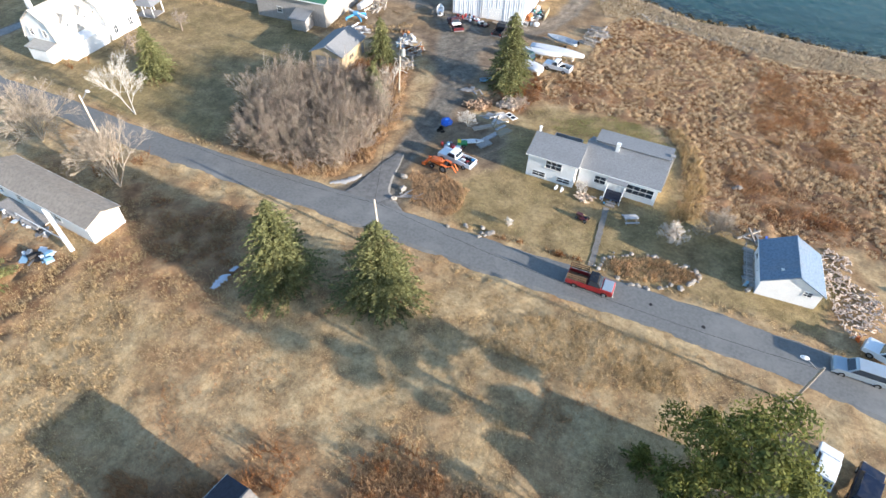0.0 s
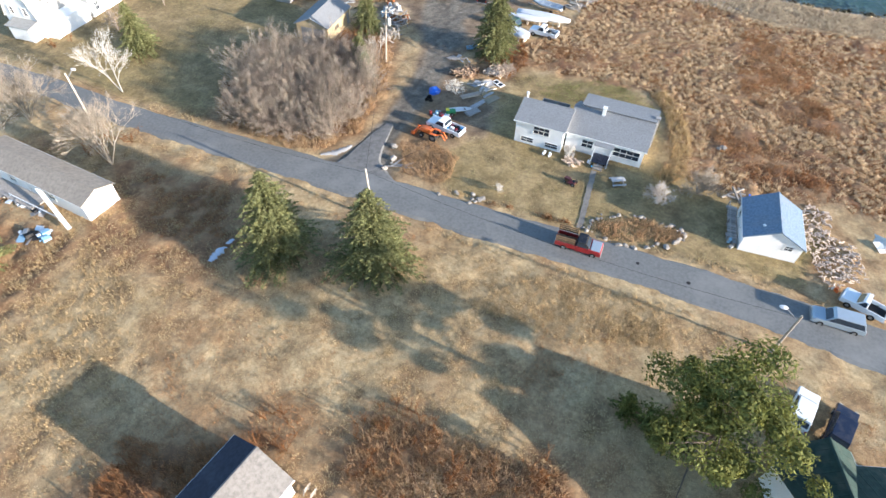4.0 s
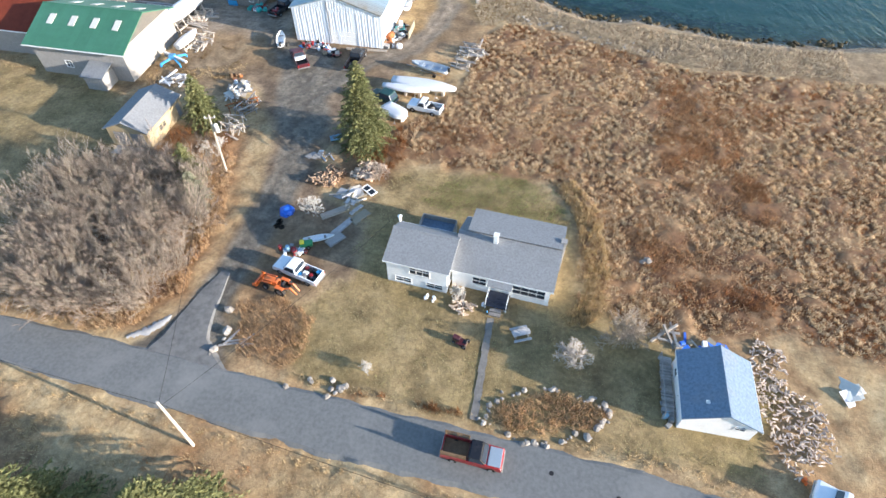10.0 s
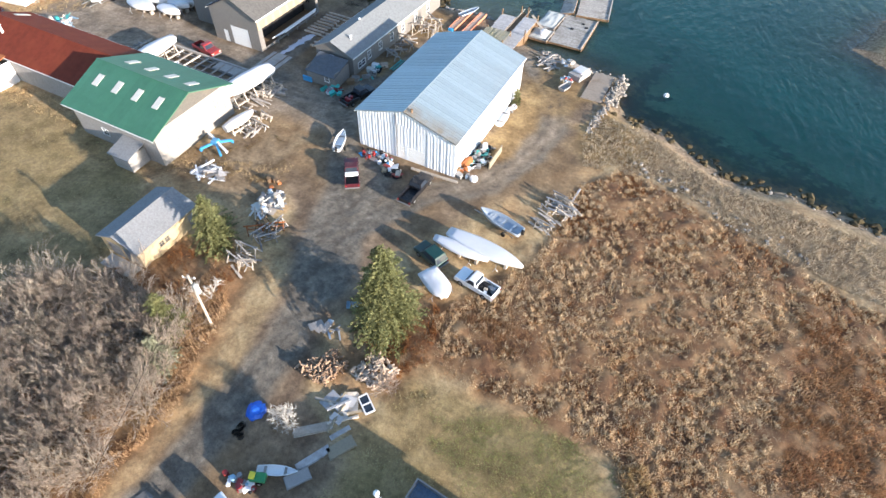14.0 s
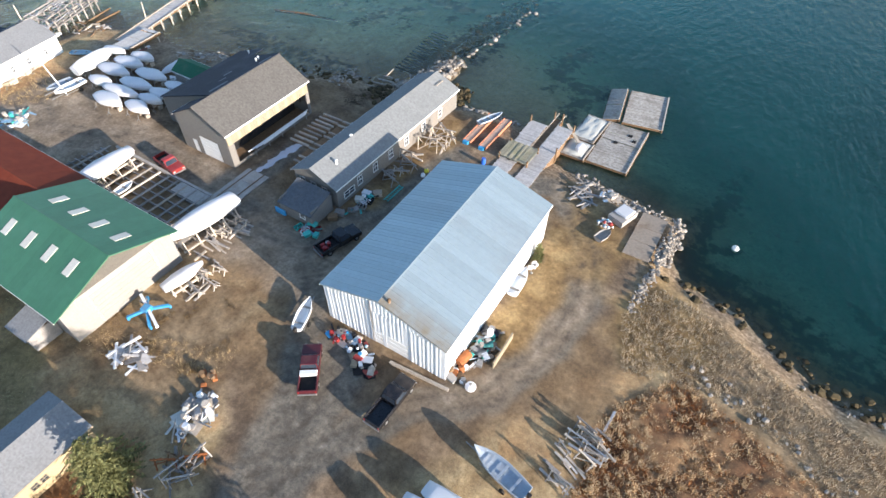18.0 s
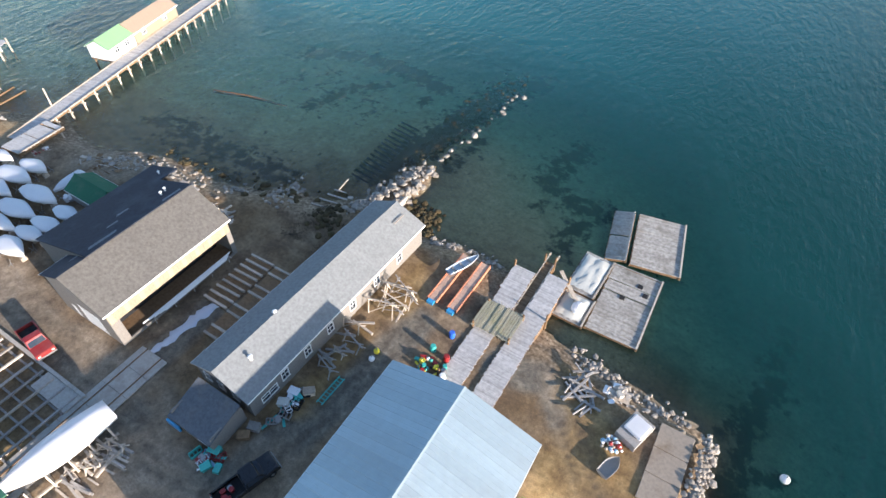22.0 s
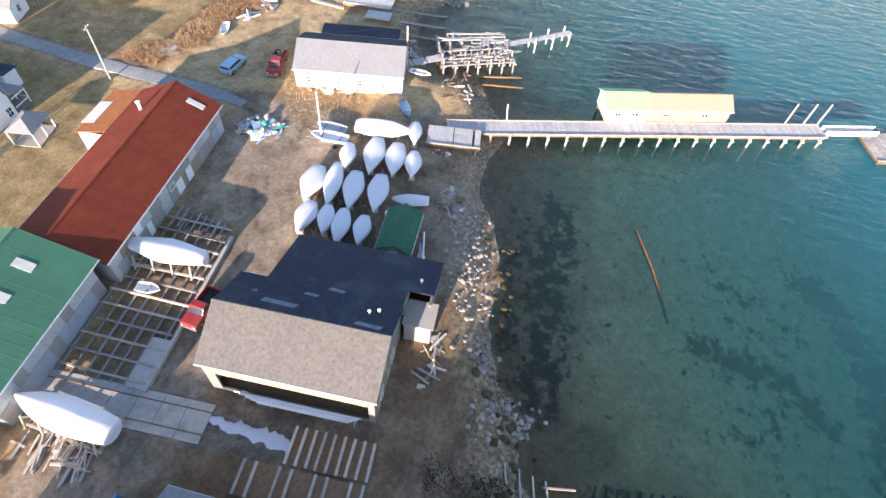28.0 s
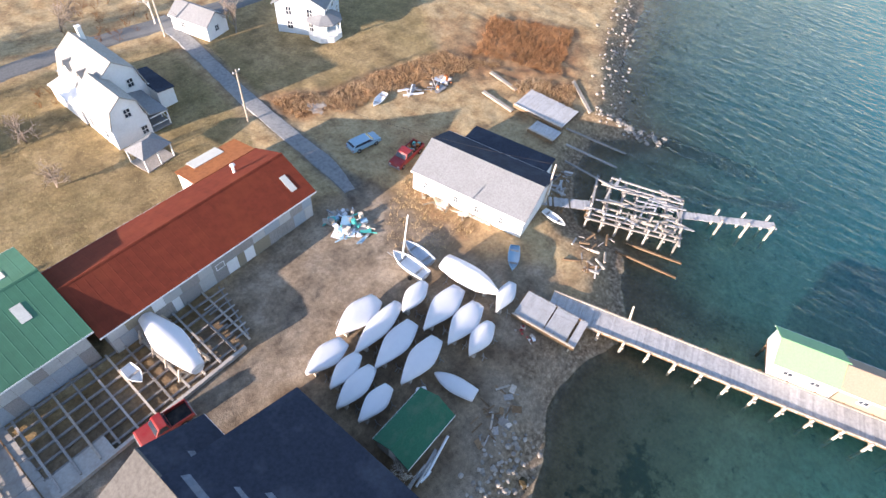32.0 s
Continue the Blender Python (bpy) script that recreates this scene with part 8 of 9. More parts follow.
for x0, x1, y0, y1, n, label in ((-61.9, -58.5, 126.3, 133.6, 9, "slipway"), (-58.2, -55.2, 122.9, 133.6, 11, "slipway")):
    s = thing("slipway", "row of pale slipway timbers in the dirt", "slipway", (x0 + x1) / 2, (y0 + y1) / 2, 2.3)
    for i in range(n):
        y = -(y1 - y0) / 2 + (y1 - y0) * i / (n - 1)
        if n == 11 and i in (2, 5, 8):
            continue
        bm = bmesh.new()
        bar(bm, (-(x1 - x0) / 2, y, 0.14), ((x1 - x0) / 2, y + 0.05 * (i % 3), 0.14), 0.26)
        part("sleeper", bm, PALEWOOD, s)
    boxes(s, "bed", BROWNWOOD, (-(x1 - x0) / 2, (x1 - x0) / 2, -(y1 - y0) / 2 - 0.2, (y1 - y0) / 2 + 0.2, -0.25, 0.0))
path = thing("railway_bed", "stained concrete track bed with worn rails", "concrete bed", -60.3, 108.5, 2.2, 0, "", "structure")
for i in range(8):
    boxes(path, "slab", CONCRETE, (-1.9, 1.8, -9.4 + i * 2.4, -9.4 + i * 2.4 + 2.37, 0.0, 0.16), bevel=0.02)
for x in (-1.1, 1.0):
    boxes(path, "rail", BROWNWOOD, (x - 0.05, x + 0.05, -9.4, 9.8, 0.165, 0.24))


def thin_patch(name, line, half, z, material, label, category, seed):
    """A thin ragged layer along a line, highest in the middle."""
    rng = random.Random(seed)
    bm = bmesh.new()
    rows = []
    n = 26
    for i in range(n):
        u = i / (n - 1) * (len(line) - 1)
        k = min(int(u), len(line) - 2)
        p = Vector(line[k]).lerp(Vector(line[k + 1]), u - k)
        d = (Vector(line[k + 1]) - Vector(line[k])).normalized()
        w = half * (0.3 + 0.7 * math.sin(math.pi * (0.06 + 0.88 * i / (n - 1))))
        a, b = w * rng.uniform(0.45, 1.25), w * rng.uniform(0.45, 1.25)
        rows.append([bm.verts.new((p.x - d.y * q, p.y + d.x * q, z + h)) for q, h in ((-a, -0.06), (-a * 0.6, 0.025), (rng.uniform(-0.1, 0.1), 0.045), (b * 0.6, 0.025), (b, -0.06))])
    for a, b in zip(rows, rows[1:]):
        for k in range(4):
            bm.faces.new((a[k], b[k], b[k + 1], a[k + 1])[::-1])
    bmesh.ops.recalc_face_normals(bm, faces=bm.faces)
    for f in bm.faces:
        f.smooth = True
    return single(name, bm, material, label, category, "", "stuff")


thin_patch("snow_strip", [(-60.9, 118.0), (-60.6, 121.5), (-60.2, 125.0), (-59.6, 127.4)], 0.75, 2.25, SNOW, "thin strip of old snow in the shade", "snow", 1)
thin_patch("snow_patch", [(-36.3, 27.6), (-36.2, 29.4), (-35.7, 31.4)], 0.6, 2.24, SNOW, "small patch of old snow in the field", "snow", 2)

# stone: breakwater, sea wall and shore rocks
def rock_meshes(n, seed, material):
    out = []
    for k in range(n):
        rng = np.random.RandomState(seed + k)
        bm = bmesh.new()
        bmesh.ops.create_icosphere(bm, subdivisions=1, radius=0.5)
        for v in bm.verts:
            v.co = Vector(v.co * float(rng.uniform(0.72, 1.2)))
            v.co.z *= 0.72
        mesh = bpy.data.meshes.new("rock")
        bm.normal_update()
        bm.to_mesh(mesh)
        bm.free()
        mesh.materials.append(material)
        out.append(mesh)
    return out


ROCKS, WEEDY = rock_meshes(7, 300, ROCK), rock_meshes(6, 320, WEEDROCK)


def rocks_along(parent, line, count, spread, size, seed, meshes, top=None, name="rock", heap=0.0):
    rng = random.Random(seed)
    pts = [Vector((*p, 0)) for p in line]
    lens = [(b - a).length for a, b in zip(pts, pts[1:])]
    for i in range(count):
        d = rng.random() * sum(lens)
        k = 0
        while d > lens[k]:
            d -= lens[k]
            k += 1
        p = pts[k].lerp(pts[k + 1], d / lens[k]) + Vector((rng.gauss(0, spread), rng.gauss(0, spread), 0))
        s = size * rng.uniform(0.5, 1.5)
        o = new(name, rng.choice(meshes))
        o.parent = parent
        z = ground_height(p.x, p.y) if top is None else top
        o.matrix_basis = pose(p.x, p.y, z + s * 0.12 + rng.random() * heap, rng.uniform(-20, 20), rng.uniform(-20, 20), rng.uniform(0, 360)) @ Matrix.Diagonal((s, s * rng.uniform(0.7, 1.2), s * 0.9, 1))


breakwater = thing("breakwater", "ridge of pale granite boulders running into the sea", "breakwater", kind="structure")
rocks_along(breakwater, [(-57, 146.5), (-56.2, 152), (-54.6, 160)], 260, 0.85, 0.62, 1, ROCKS, heap=0.8)
rocks_along(breakwater, [(-53.6, 148), (-53, 153), (-53, 160)], 60, 0.4, 0.95, 2, ROCKS, heap=0.6)
rocks_along(breakwater, [(-54.2, 160), (-52.6, 170), (-52, 178), (-51.2, 187)], 22, 0.5, 0.85, 3, ROCKS, 0.6)
rocks_along(breakwater, [(-56.6, 160), (-55.6, 170), (-55.0, 180), (-54.6, 190)], 300, 1.5, 0.8, 4, WEEDY, 0.3)
rocks_along(breakwater, [(-50.8, 148.5), (-49.2, 152), (-48, 149.5)], 150, 1.3, 0.75, 5, WEEDY, 0.75)
boxes(breakwater, "timber_wall", PALEWOOD, (-52.75, -52.5, 147.2, 153.0, 0.6, 2.0))
shore_rocks = thing("shore_rocks", "scattered pale rocks and boulders along the beach", "rocks", kind="structure")
for k, (line, n, sp, sz) in enumerate((([(-66.5, 142), (-67, 147), (-69, 145)], 70, 0.9, 0.5), ([(-92, 137), (-86, 139), (-79, 139.5)], 210, 1.2, 0.42), ([(-79, 139.5), (-72, 142)], 30, 0.9, 0.6), ([(-142, 117.5), (-144, 128)], 90, 0.8, 0.6),
                                       ([(-146, 119), (-160, 111), (-182, 104)], 110, 1.8, 0.55), ([(-46, 148.5), (-40, 149.6), (-36, 149.6)], 45, 0.5, 0.6), ([(-24, 143), (-19.5, 142), (-14.5, 140.8), (-11, 141)], 130, 0.6, 0.5),
                                       ([(-3, 119), (2, 118.8), (10, 114.5), (20, 112)], 60, 0.8, 0.45), ([(8, 124), (20, 124.5), (36, 120.5), (50, 122)], 50, 0.8, 0.4))):
    rocks_along(shore_rocks, line, n, sp, sz, 400 + k, ROCKS)
for k, (line, n, sp) in enumerate((([(-62, 146), (-70, 145), (-80, 142.5), (-90, 142)], 55, 1.2), ([(-7, 131), (1, 130), (10, 125.5), (24, 125), (36, 122.5), (52, 124)], 160, 0.8), ([(-60, 147), (-57, 141)], 40, 1.2))):
    rocks_along(shore_rocks, line, n, sp, 0.8, 430 + k, WEEDY)
wall = thing("sea_wall", "rough dry stone sea wall beside the concrete ramp", "wall", kind="structure")
rocks_along(wall, [(-9.2, 140.2), (-9.4, 132), (-9.7, 123)], 300, 0.34, 0.42, 500, ROCKS, 2.05, "stone", 0.4)
rocks_along(wall, [(-8.5, 139.5), (-8.7, 132)], 80, 0.3, 0.6, 501, ROCKS, 1.2, "stone", 0.5)
OLDSLAB = surface("stained_concrete", (0.30, 0.25, 0.20), 0.9, vary=0.2, grain=3, coarse=0.5, stain=(0.16, 0.11, 0.07), stained=0.7)
slabs = thing("concrete_ramp", "cracked concrete ramp beside the sea wall", "ramp", kind="structure")
for i in range(3):
    boxes(slabs, "slab", OLDSLAB, (-13.6, -10.4, 131.0 + i * 2.7, 133.66 + i * 2.7, 2.0, 2.34), bevel=0.03)
bedw = thing("garden_stones", "ring of field stones round the shrub bed", "stones")
rocks_along(bedw, [(2.1, 46.6), (6.8, 45.3), (11.5, 46.9), (14, 49.5), (9.4, 51.1), (3.8, 49.4), (2.1, 46.6)], 75, 0.22, 0.5, 510, ROCKS)
rocks_along(bedw, [(-24.6, 48.5), (-24, 53), (-20, 48.2), (-11, 46.8)], 12, 0.6, 0.8, 511, ROCKS)
rocks_along(bedw, [(-11.6, 46.9), (-10, 47.2)], 5, 0.3, 0.7, 512, ROCKS)
sunk = thing("sunken_log", "long rust brown log lying in the shallows", "log")
bm = bmesh.new()
tube(bm, (-96.0, 158.4, 0.42), (-90.0, 160.3, 0.52), 0.3, 0.26, 9)
tube(bm, (-90.0, 160.3, 0.52), (-82.6, 161.8, 0.46), 0.26, 0.17, 9)
part("trunk", bm, surface("sodden_log", (0.22, 0.105, 0.05), 0.85, vary=0.4, grain=1.5), sunk)
bm = bmesh.new()
for i in range(15):
    y = 153.5 + i * 1.05
    bar(bm, (-59.3 - 0.1 * i, y, 0.35), (-63.2 - 0.1 * i, y + 0.7, 0.15), 0.22)
single("sunken_sleepers", bm, DARK, "dark sunken slipway sleepers in shallow water", "sleepers", "", "stuff")
bm = bmesh.new()
for a, b in (((-63.2, 145.5), (-60, 146.2)), ((-63.0, 146.9), (-60, 147.4)), ((-62.6, 148.2), (-59.6, 148.7)), ((-62.4, 149.4), (-60.6, 149.8)), ((-61.8, 149.2), (-62.2, 152.2))):
    bar(bm, (*a, 1.0), (*b, 0.95), 0.16)
single("beach_sleepers", bm, PALEWOOD, "pale slipway sleepers on the beach", "sleepers", "", "stuff")
buoy = thing("mooring_buoy", "white mooring buoy with a dark weed patch", "buoy", -2.0, 140.7, 0.7)
bm = bmesh.new()
bmesh.ops.create_icosphere(bm, subdivisions=3, radius=0.45)
part("float_ball", bm, WRAP, buoy)
bm = bmesh.new()
tube(bm, (0, 0, 0.4), (0, 0, 0.6), 0.06)
part("ring_post", bm, STEEL, buoy)

# ---- poles and wires ----
def utility_pole(label, x, y, height, top=None, arm=0.0, arm_turn=0, lamp=False, can=False, material=None, r=0.15):
    ob = thing("utility_pole", label, "pole", x, y, ground_height(x, y) - 0.1)
    tx, ty = (0, 0) if top is None else (top[0] - x, top[1] - y)
    bm = bmesh.new()
    tube(bm, (0, 0, 0), (tx, ty, height), r, r * 0.7, 12)
    part("pole", bm, material or PALEWOOD, ob)
    a = radians(arm_turn)
    if arm:
        bm = bmesh.new()
        bar(bm, (tx - math.cos(a) * arm / 2, ty - math.sin(a) * arm / 2, height - 0.4), (tx + math.cos(a) * arm / 2, ty + math.sin(a) * arm / 2, height - 0.4), 0.12)
        part("crossarm", bm, WOOD, ob)
        for s in (-0.45, 0.45):
            bm = bmesh.new()
            tube(bm, (tx + math.cos(a) * arm * s, ty + math.sin(a) * arm * s, height - 0.34), (tx + math.cos(a) * arm * s, ty + math.sin(a) * arm * s, height - 0.16), 0.06, 0.04)
            part("insulator", bm, TRIM, ob)
    if can:
        bm = bmesh.new()
        tube(bm, (tx + 0.38, ty, height - 2.3), (tx + 0.38, ty, height - 1.3), 0.26, 0.26, 14)
        tube(bm, (tx + 0.38, ty, height - 1.3), (tx + 0.38, ty, height - 1.15), 0.26, 0.1, 14)
        part("transformer", bm, SKYLIGHT, ob)
    if lamp:
        bm = bmesh.new()
        tube(bm, (tx, ty, height - 0.8), (tx + math.cos(a) * 1.3, ty + math.sin(a) * 1.3, height - 0.3), 0.045)
        part("lamp_arm", bm, STEEL, ob)
        bm = bmesh.new()
        c = (tx + math.cos(a) * 1.55, ty + math.sin(a) * 1.55, height - 0.32)
        bmesh.ops.create_icosphere(bm, subdivisions=2, radius=0.3, matrix=Matrix.Translation(c) @ Matrix.Diagonal((1.3, 0.8, 0.5, 1)))
        part("lamp_head", bm, WRAP, ob)
    return ob


utility_pole("pale leaning utility pole at the drive corner", -21.8, 39.7, 7.4, (-22.4, 40.2), 0.0)
utility_pole("grey utility pole with a transformer by the thicket", -34.4, 73.0, 8.9, (-33.7, 72.8), 1.2, 20, False, True)
utility_pole("wooden street lamp pole beside the road", 22.3, 36.2, 7.0, (21.9, 35.5), 0, 150, True)
utility_pole("wooden street lamp pole on the west road", -67.9, 44.6, 7.2, None, 0, 100, True)
utility_pole("pale flag pole in the boatyard", -99.3, 115.9, 6.8, (-101.0, 115.2), 0, 0, False, False, TRIM, 0.1)
utility_pole("tall pale mooring post beside the pier", -111.0, 139.7, 5.4, (-109.4, 139.3), 0, 0, False, False, PALEWOOD, 0.14)
utility_pole("grey utility pole beside the lane", -103.8, 83.0, 8.5, None, 1.2, 10)
utility_pole("grey utility pole at the lane end", -108.4, 56.2, 9.0, None, 1.2, 10)
utility_pole("wooden pole at the wharf building corner", -119.2, 122.8, 7.0, None, 0)
utility_pole("short yellow post beside the wharf building", -119.3, 106.6, 2.2, None, 0, 0, False, False, YELLOW_P, 0.16)
bm = bmesh.new()
for a, b, sag in (((-22.4, 40.2, 9.2), (-33.9, 72.8, 10.6), 1.0), ((-22.4, 40.2, 9.2), (21.9, 35.5, 8.8), 1.4), ((-22.4, 40.2, 9.0), (-67.9, 44.6, 9), 1.5), ((-22.4, 40.2, 8.8), (-10.6, 64.8, 6.4), 0.6),
                  ((-103.8, 83.0, 10.2), (-108.4, 56.2, 10.8), 0.8), ((-103.8, 83.0, 10.2), (-119.2, 122.8, 9.0), 1.2)):
    a, b = Vector(a), Vector(b)
    pts = [a.lerp(b, i / 10) - Vector((0, 0, 4 * sag * (i / 10) * (1 - i / 10))) for i in range(11)]
    for p, q in zip(pts, pts[1:]):
        tube(bm, p, q, 0.018, 0.018, 4, False)
single("overhead_wires", bm, DARK, "thin dark overhead wires between poles", "wires", "", "stuff")


# ---- piles, gear and clutter ----
def debris(label, cx, cy, rx, ry, n, seed, mats, kinds=("board", "crate", "drum", "sheet"), name="junk_pile", size=1.0, turn=0, heap=0.3, category="junk pile", group="", jitter=180):
    """A heap of separate odds and ends."""
    rng = random.Random(seed)
    ob = thing(name, label, category, cx, cy, ground_height(cx, cy), turn, group)
    for i in range(n):
        a, q = rng.uniform(0, 6.28), math.sqrt(rng.random())
        x, y = rx * q * math.cos(a), ry * q * math.sin(a)
        z = 0.02 + heap * (1 - q) * rng.random()
        k = rng.choice(kinds)
        m = pose(x, y, z, rng.uniform(-12, 12), rng.uniform(-12, 12), rng.uniform(-jitter, jitter) + (90 if jitter < 90 and k == "beam" and i % 3 == 0 else 0))
        s = size * rng.uniform(0.7, 1.4)
        bm = bmesh.new()
        if k == "board":
            box(bm, -0.9 * s, 0.9 * s, -0.1 * s, 0.1 * s, 0, 0.06, m)
        elif k == "beam":
            box(bm, -1.4 * s, 1.4 * s, -0.11, 0.11, 0, 0.2, m)
        elif k == "crate":
            box(bm, -0.35 * s, 0.35 * s, -0.25 * s, 0.25 * s, 0, 0.35 * s, m)
            bevelled(bm, 0.03, 1)
        elif k == "drum":
            tube(bm, m @ Vector((0, 0, 0)), m @ Vector((0, 0, 0.7 * s)), 0.26 * s, 0.26 * s, 14)
            tube(bm, m @ Vector((0, 0, 0.34 * s)), m @ Vector((0, 0, 0.38 * s)), 0.28 * s, 0.28 * s, 14)
        elif k == "sheet":
            box(bm, -0.7 * s, 0.7 * s, -0.45 * s, 0.45 * s, 0.1, 0.13, m)
            bevelled(bm, 0.01, 1)
        elif k == "ball":
            bmesh.ops.create_icosphere(bm, subdivisions=2, radius=0.2 * s, matrix=m @ Matrix.Translation((0, 0, 0.18)))
        elif k == "pipe":
            tube(bm, m @ Vector((-1.1 * s, 0, 0.1)), m @ Vector((1.1 * s, 0, 0.1)), 0.07 * s, 0.07 * s, 10)
        elif k == "tyre":
            tube(bm, m @ Vector((0, 0, 0)), m @ Vector((0, 0, 0.18)), 0.34 * s, 0.34 * s, 16, False)
            tube(bm, m @ Vector((0, 0, 0.0)), m @ Vector((0, 0, 0.18)), 0.2 * s, 0.2 * s, 16, False)
        elif k == "trap":
            for u in range(4):
                box(bm, -0.45 * s + u * 0.28 * s, -0.41 * s + u * 0.28 * s, -0.25 * s, 0.25 * s, 0, 0.32 * s, m)
            box(bm, -0.45 * s, 0.45 * s, -0.25 * s, -0.21 * s, 0, 0.32 * s, m)
            box(bm, -0.45 * s, 0.45 * s, 0.21 * s, 0.25 * s, 0, 0.32 * s, m)
        elif k == "log":
            tube(bm, m @ Vector((-0.22 * s, 0, 0.08)), m @ Vector((0.22 * s, 0, 0.08)), 0.08 * s, 0.08 * s, 6)
        elif k == "trestle":
            bar(bm, m @ Vector((-1.1 * s, 0, 1.05 * s)), m @ Vector((1.1 * s, 0, 1.05 * s)), 0.13)
        mat = rng.choice(mats)
        made = part(k, bm, mat, ob)
        if k == "trestle":
            for u in (-0.8 * s, 0.8 * s):
                for v in (-1, 1):
                    leg = bmesh.new()
                    bar(leg, m @ Vector((u, 0.5 * s * v, 0)), m @ Vector((u, -0.1 * s * v, 1.1 * s)), 0.1)
                    part("leg", leg, mat, made)
            leg = bmesh.new()
            bar(leg, m @ Vector((-0.8 * s, -0.4 * s, 0.2)), m @ Vector((0.8 * s, 0.3 * s, 0.8 * s)), 0.08)
            part("brace", leg, mat, made)
    return ob


MIX = [WHITE_P, STEEL, PALEWOOD, DARK, BLUE_P, GREY_W, BLACK_P]
debris("jumbled coloured yard gear heaped at the barn front", -33.2, 103.6, 2.6, 1.0, 60, 1, [BLUE_P, WHITE_P, PALEWOOD, DARK, RED_P, LBLUE_P, STEEL, BLACK_P], ("crate", "drum", "sheet", "board", "ball"), heap=0.6, size=0.65)
debris("stacked boxes and carts by the barn door", -30.3, 102.3, 1.3, 1.1, 16, 2, [RED_P, WHITE_P, PALEWOOD, DARK, TAN_W], ("crate", "sheet", "board"), heap=0.4)
debris("machine parts and pipes heaped beside the barn", -21.1, 110.6, 1.0, 2.6, 40, 3, [STEEL, WHITE_P, TEAL_P, GREY_W, BLACK_P, ALU], ("crate", "pipe", "sheet", "drum", "board"), heap=0.9)
debris("rusty tanks and tubs at the barn corner", -21.6, 106.6, 1.3, 1.0, 12, 4, [RUST, BROWNWOOD, WHITE_P, GREY_W], ("drum", "crate"), size=1.2, heap=0.3)
t = thing("white_tank", "round white plastic tank beside the barn", "tank", -19.9, 105.7, 2.2)
bm = bmesh.new()
bmesh.ops.create_icosphere(bm, subdivisions=3, radius=0.55, matrix=Matrix.Translation((0, 0, 0.48)) @ Matrix.Diagonal((1, 1, 0.85, 1)))
part("shell", bm, WRAP, t)
bm = bmesh.new()
tube(bm, (0, 0, 0.9), (0, 0, 1.02), 0.14)
part("lid", bm, GREY_W, t)
t = thing("oil_tank", "rust orange steel oil tank by the barn corner", "tank", -22.0, 107.9, 2.2, 80)
bm = bmesh.new()
tube(bm, (-0.8, 0, 0.75), (0.8, 0, 0.75), 0.5, 0.5, 18)
part("shell", bm, RUST, t)
boxes(t, "leg", STEEL, (-0.7, -0.6, -0.3, 0.3, 0, 0.4), (0.6, 0.7, -0.3, 0.3, 0, 0.4))
bm = bmesh.new()
box(bm, -19.2, -19.05, 108.8, 113.0, 2.2, 3.4)
single("board_fence", bm, TAN_W, "pale board screen beside the barn", "screen")
bm = bmesh.new()
bar(bm, (-28.2, 103.9, 2.35), (-21.6, 104.4, 2.35), 0.3, 0.25)
single("long_timber", bm, PALEWOOD, "long pale timber along the barn front", "timber")
debris("white outboard parts beside the barn wall", -21.4, 122.9, 0.6, 0.9, 9, 6, [WHITE_P, STEEL], ("crate", "ball", "drum"), size=0.7)
debris("grey timber boat cradles stacked at the marsh edge", -8.2, 105.6, 1.4, 4.4, 34, 7, [PALEWOOD, WOOD, DECK], ("trestle", "beam", "board"), name="cradle_stack", size=0.85, turn=-18, heap=0.5, category="cradle stack", jitter=16)
debris("white and grey engine scrap by the garage spruce", -40.4, 89.6, 1.3, 2.4, 46, 8, [WHITE_P, STEEL, GREY_W, SKYLIGHT, PALEWOOD], ("crate", "sheet", "board", "drum", "pipe"), heap=0.6)
debris("brown steel trailer frames in dry brush", -37.6, 85.8, 1.6, 1.6, 16, 9, [WOOD, RUST, BROWNWOOD, STEEL], ("trestle", "pipe", "beam"), heap=0.3, name="frame_pile")
debris("silver timber trestles by the gravel drive", -36.8, 81.0, 0.9, 2.2, 12, 10, [PALEWOOD, WOOD], ("trestle", "board", "beam"), heap=0.3, name="trestle_pile", category="trestles", jitter=25)
debris("grey boards and frames south of the green shed", -50.6, 90.6, 2.2, 1.3, 22, 11, [DECK, STEEL, WOOD, WHITE_P], ("board", "beam", "sheet"), heap=0.2)
debris("timber cradle frames stacked beside the green shed", -52.0, 101.0, 1.4, 2.6, 18, 12, [PALEWOOD, WOOD], ("trestle", "beam", "board"), heap=0.4, name="cradle_stack", category="cradle stack", jitter=14, size=0.8)
debris("timber cradle frames stacked beside the wrapped yacht", -55.0, 106.8, 1.3, 4.0, 34, 13, [PALEWOOD, WOOD], ("trestle", "beam", "board"), heap=0.6, name="cradle_stack", category="cradle stack", jitter=14, size=0.8)
debris("rusty orange machine parts in the yard grass", -42.2, 92.8, 0.8, 0.8, 8, 14, [RUST, BROWNWOOD], ("drum", "crate"), size=0.8)
debris("scrap metal and timber heaped by the red shed", -99.6, 107.2, 2.0, 3.0, 60, 15, [WHITE_P, PALEWOOD, STEEL, GREY_W, TEAL_P, LBLUE_P], ("crate", "board", "sheet", "pipe", "drum"), heap=0.6)
debris("driftwood and pipes along the boathouse shore", -71.0, 136.8, 3.4, 1.2, 30, 16, [PALEWOOD, WOOD, WOOD, BROWNWOOD], ("beam", "board", "sheet", "pipe"), heap=0.1, size=0.65)
debris("broken timber on the beach by the boat rows", -92.0, 134.6, 3.6, 1.6, 36, 17, [PALEWOOD, WOOD, BROWNWOOD, BROWNWOOD], ("board", "board", "sheet", "log"), heap=0.12, size=0.7)
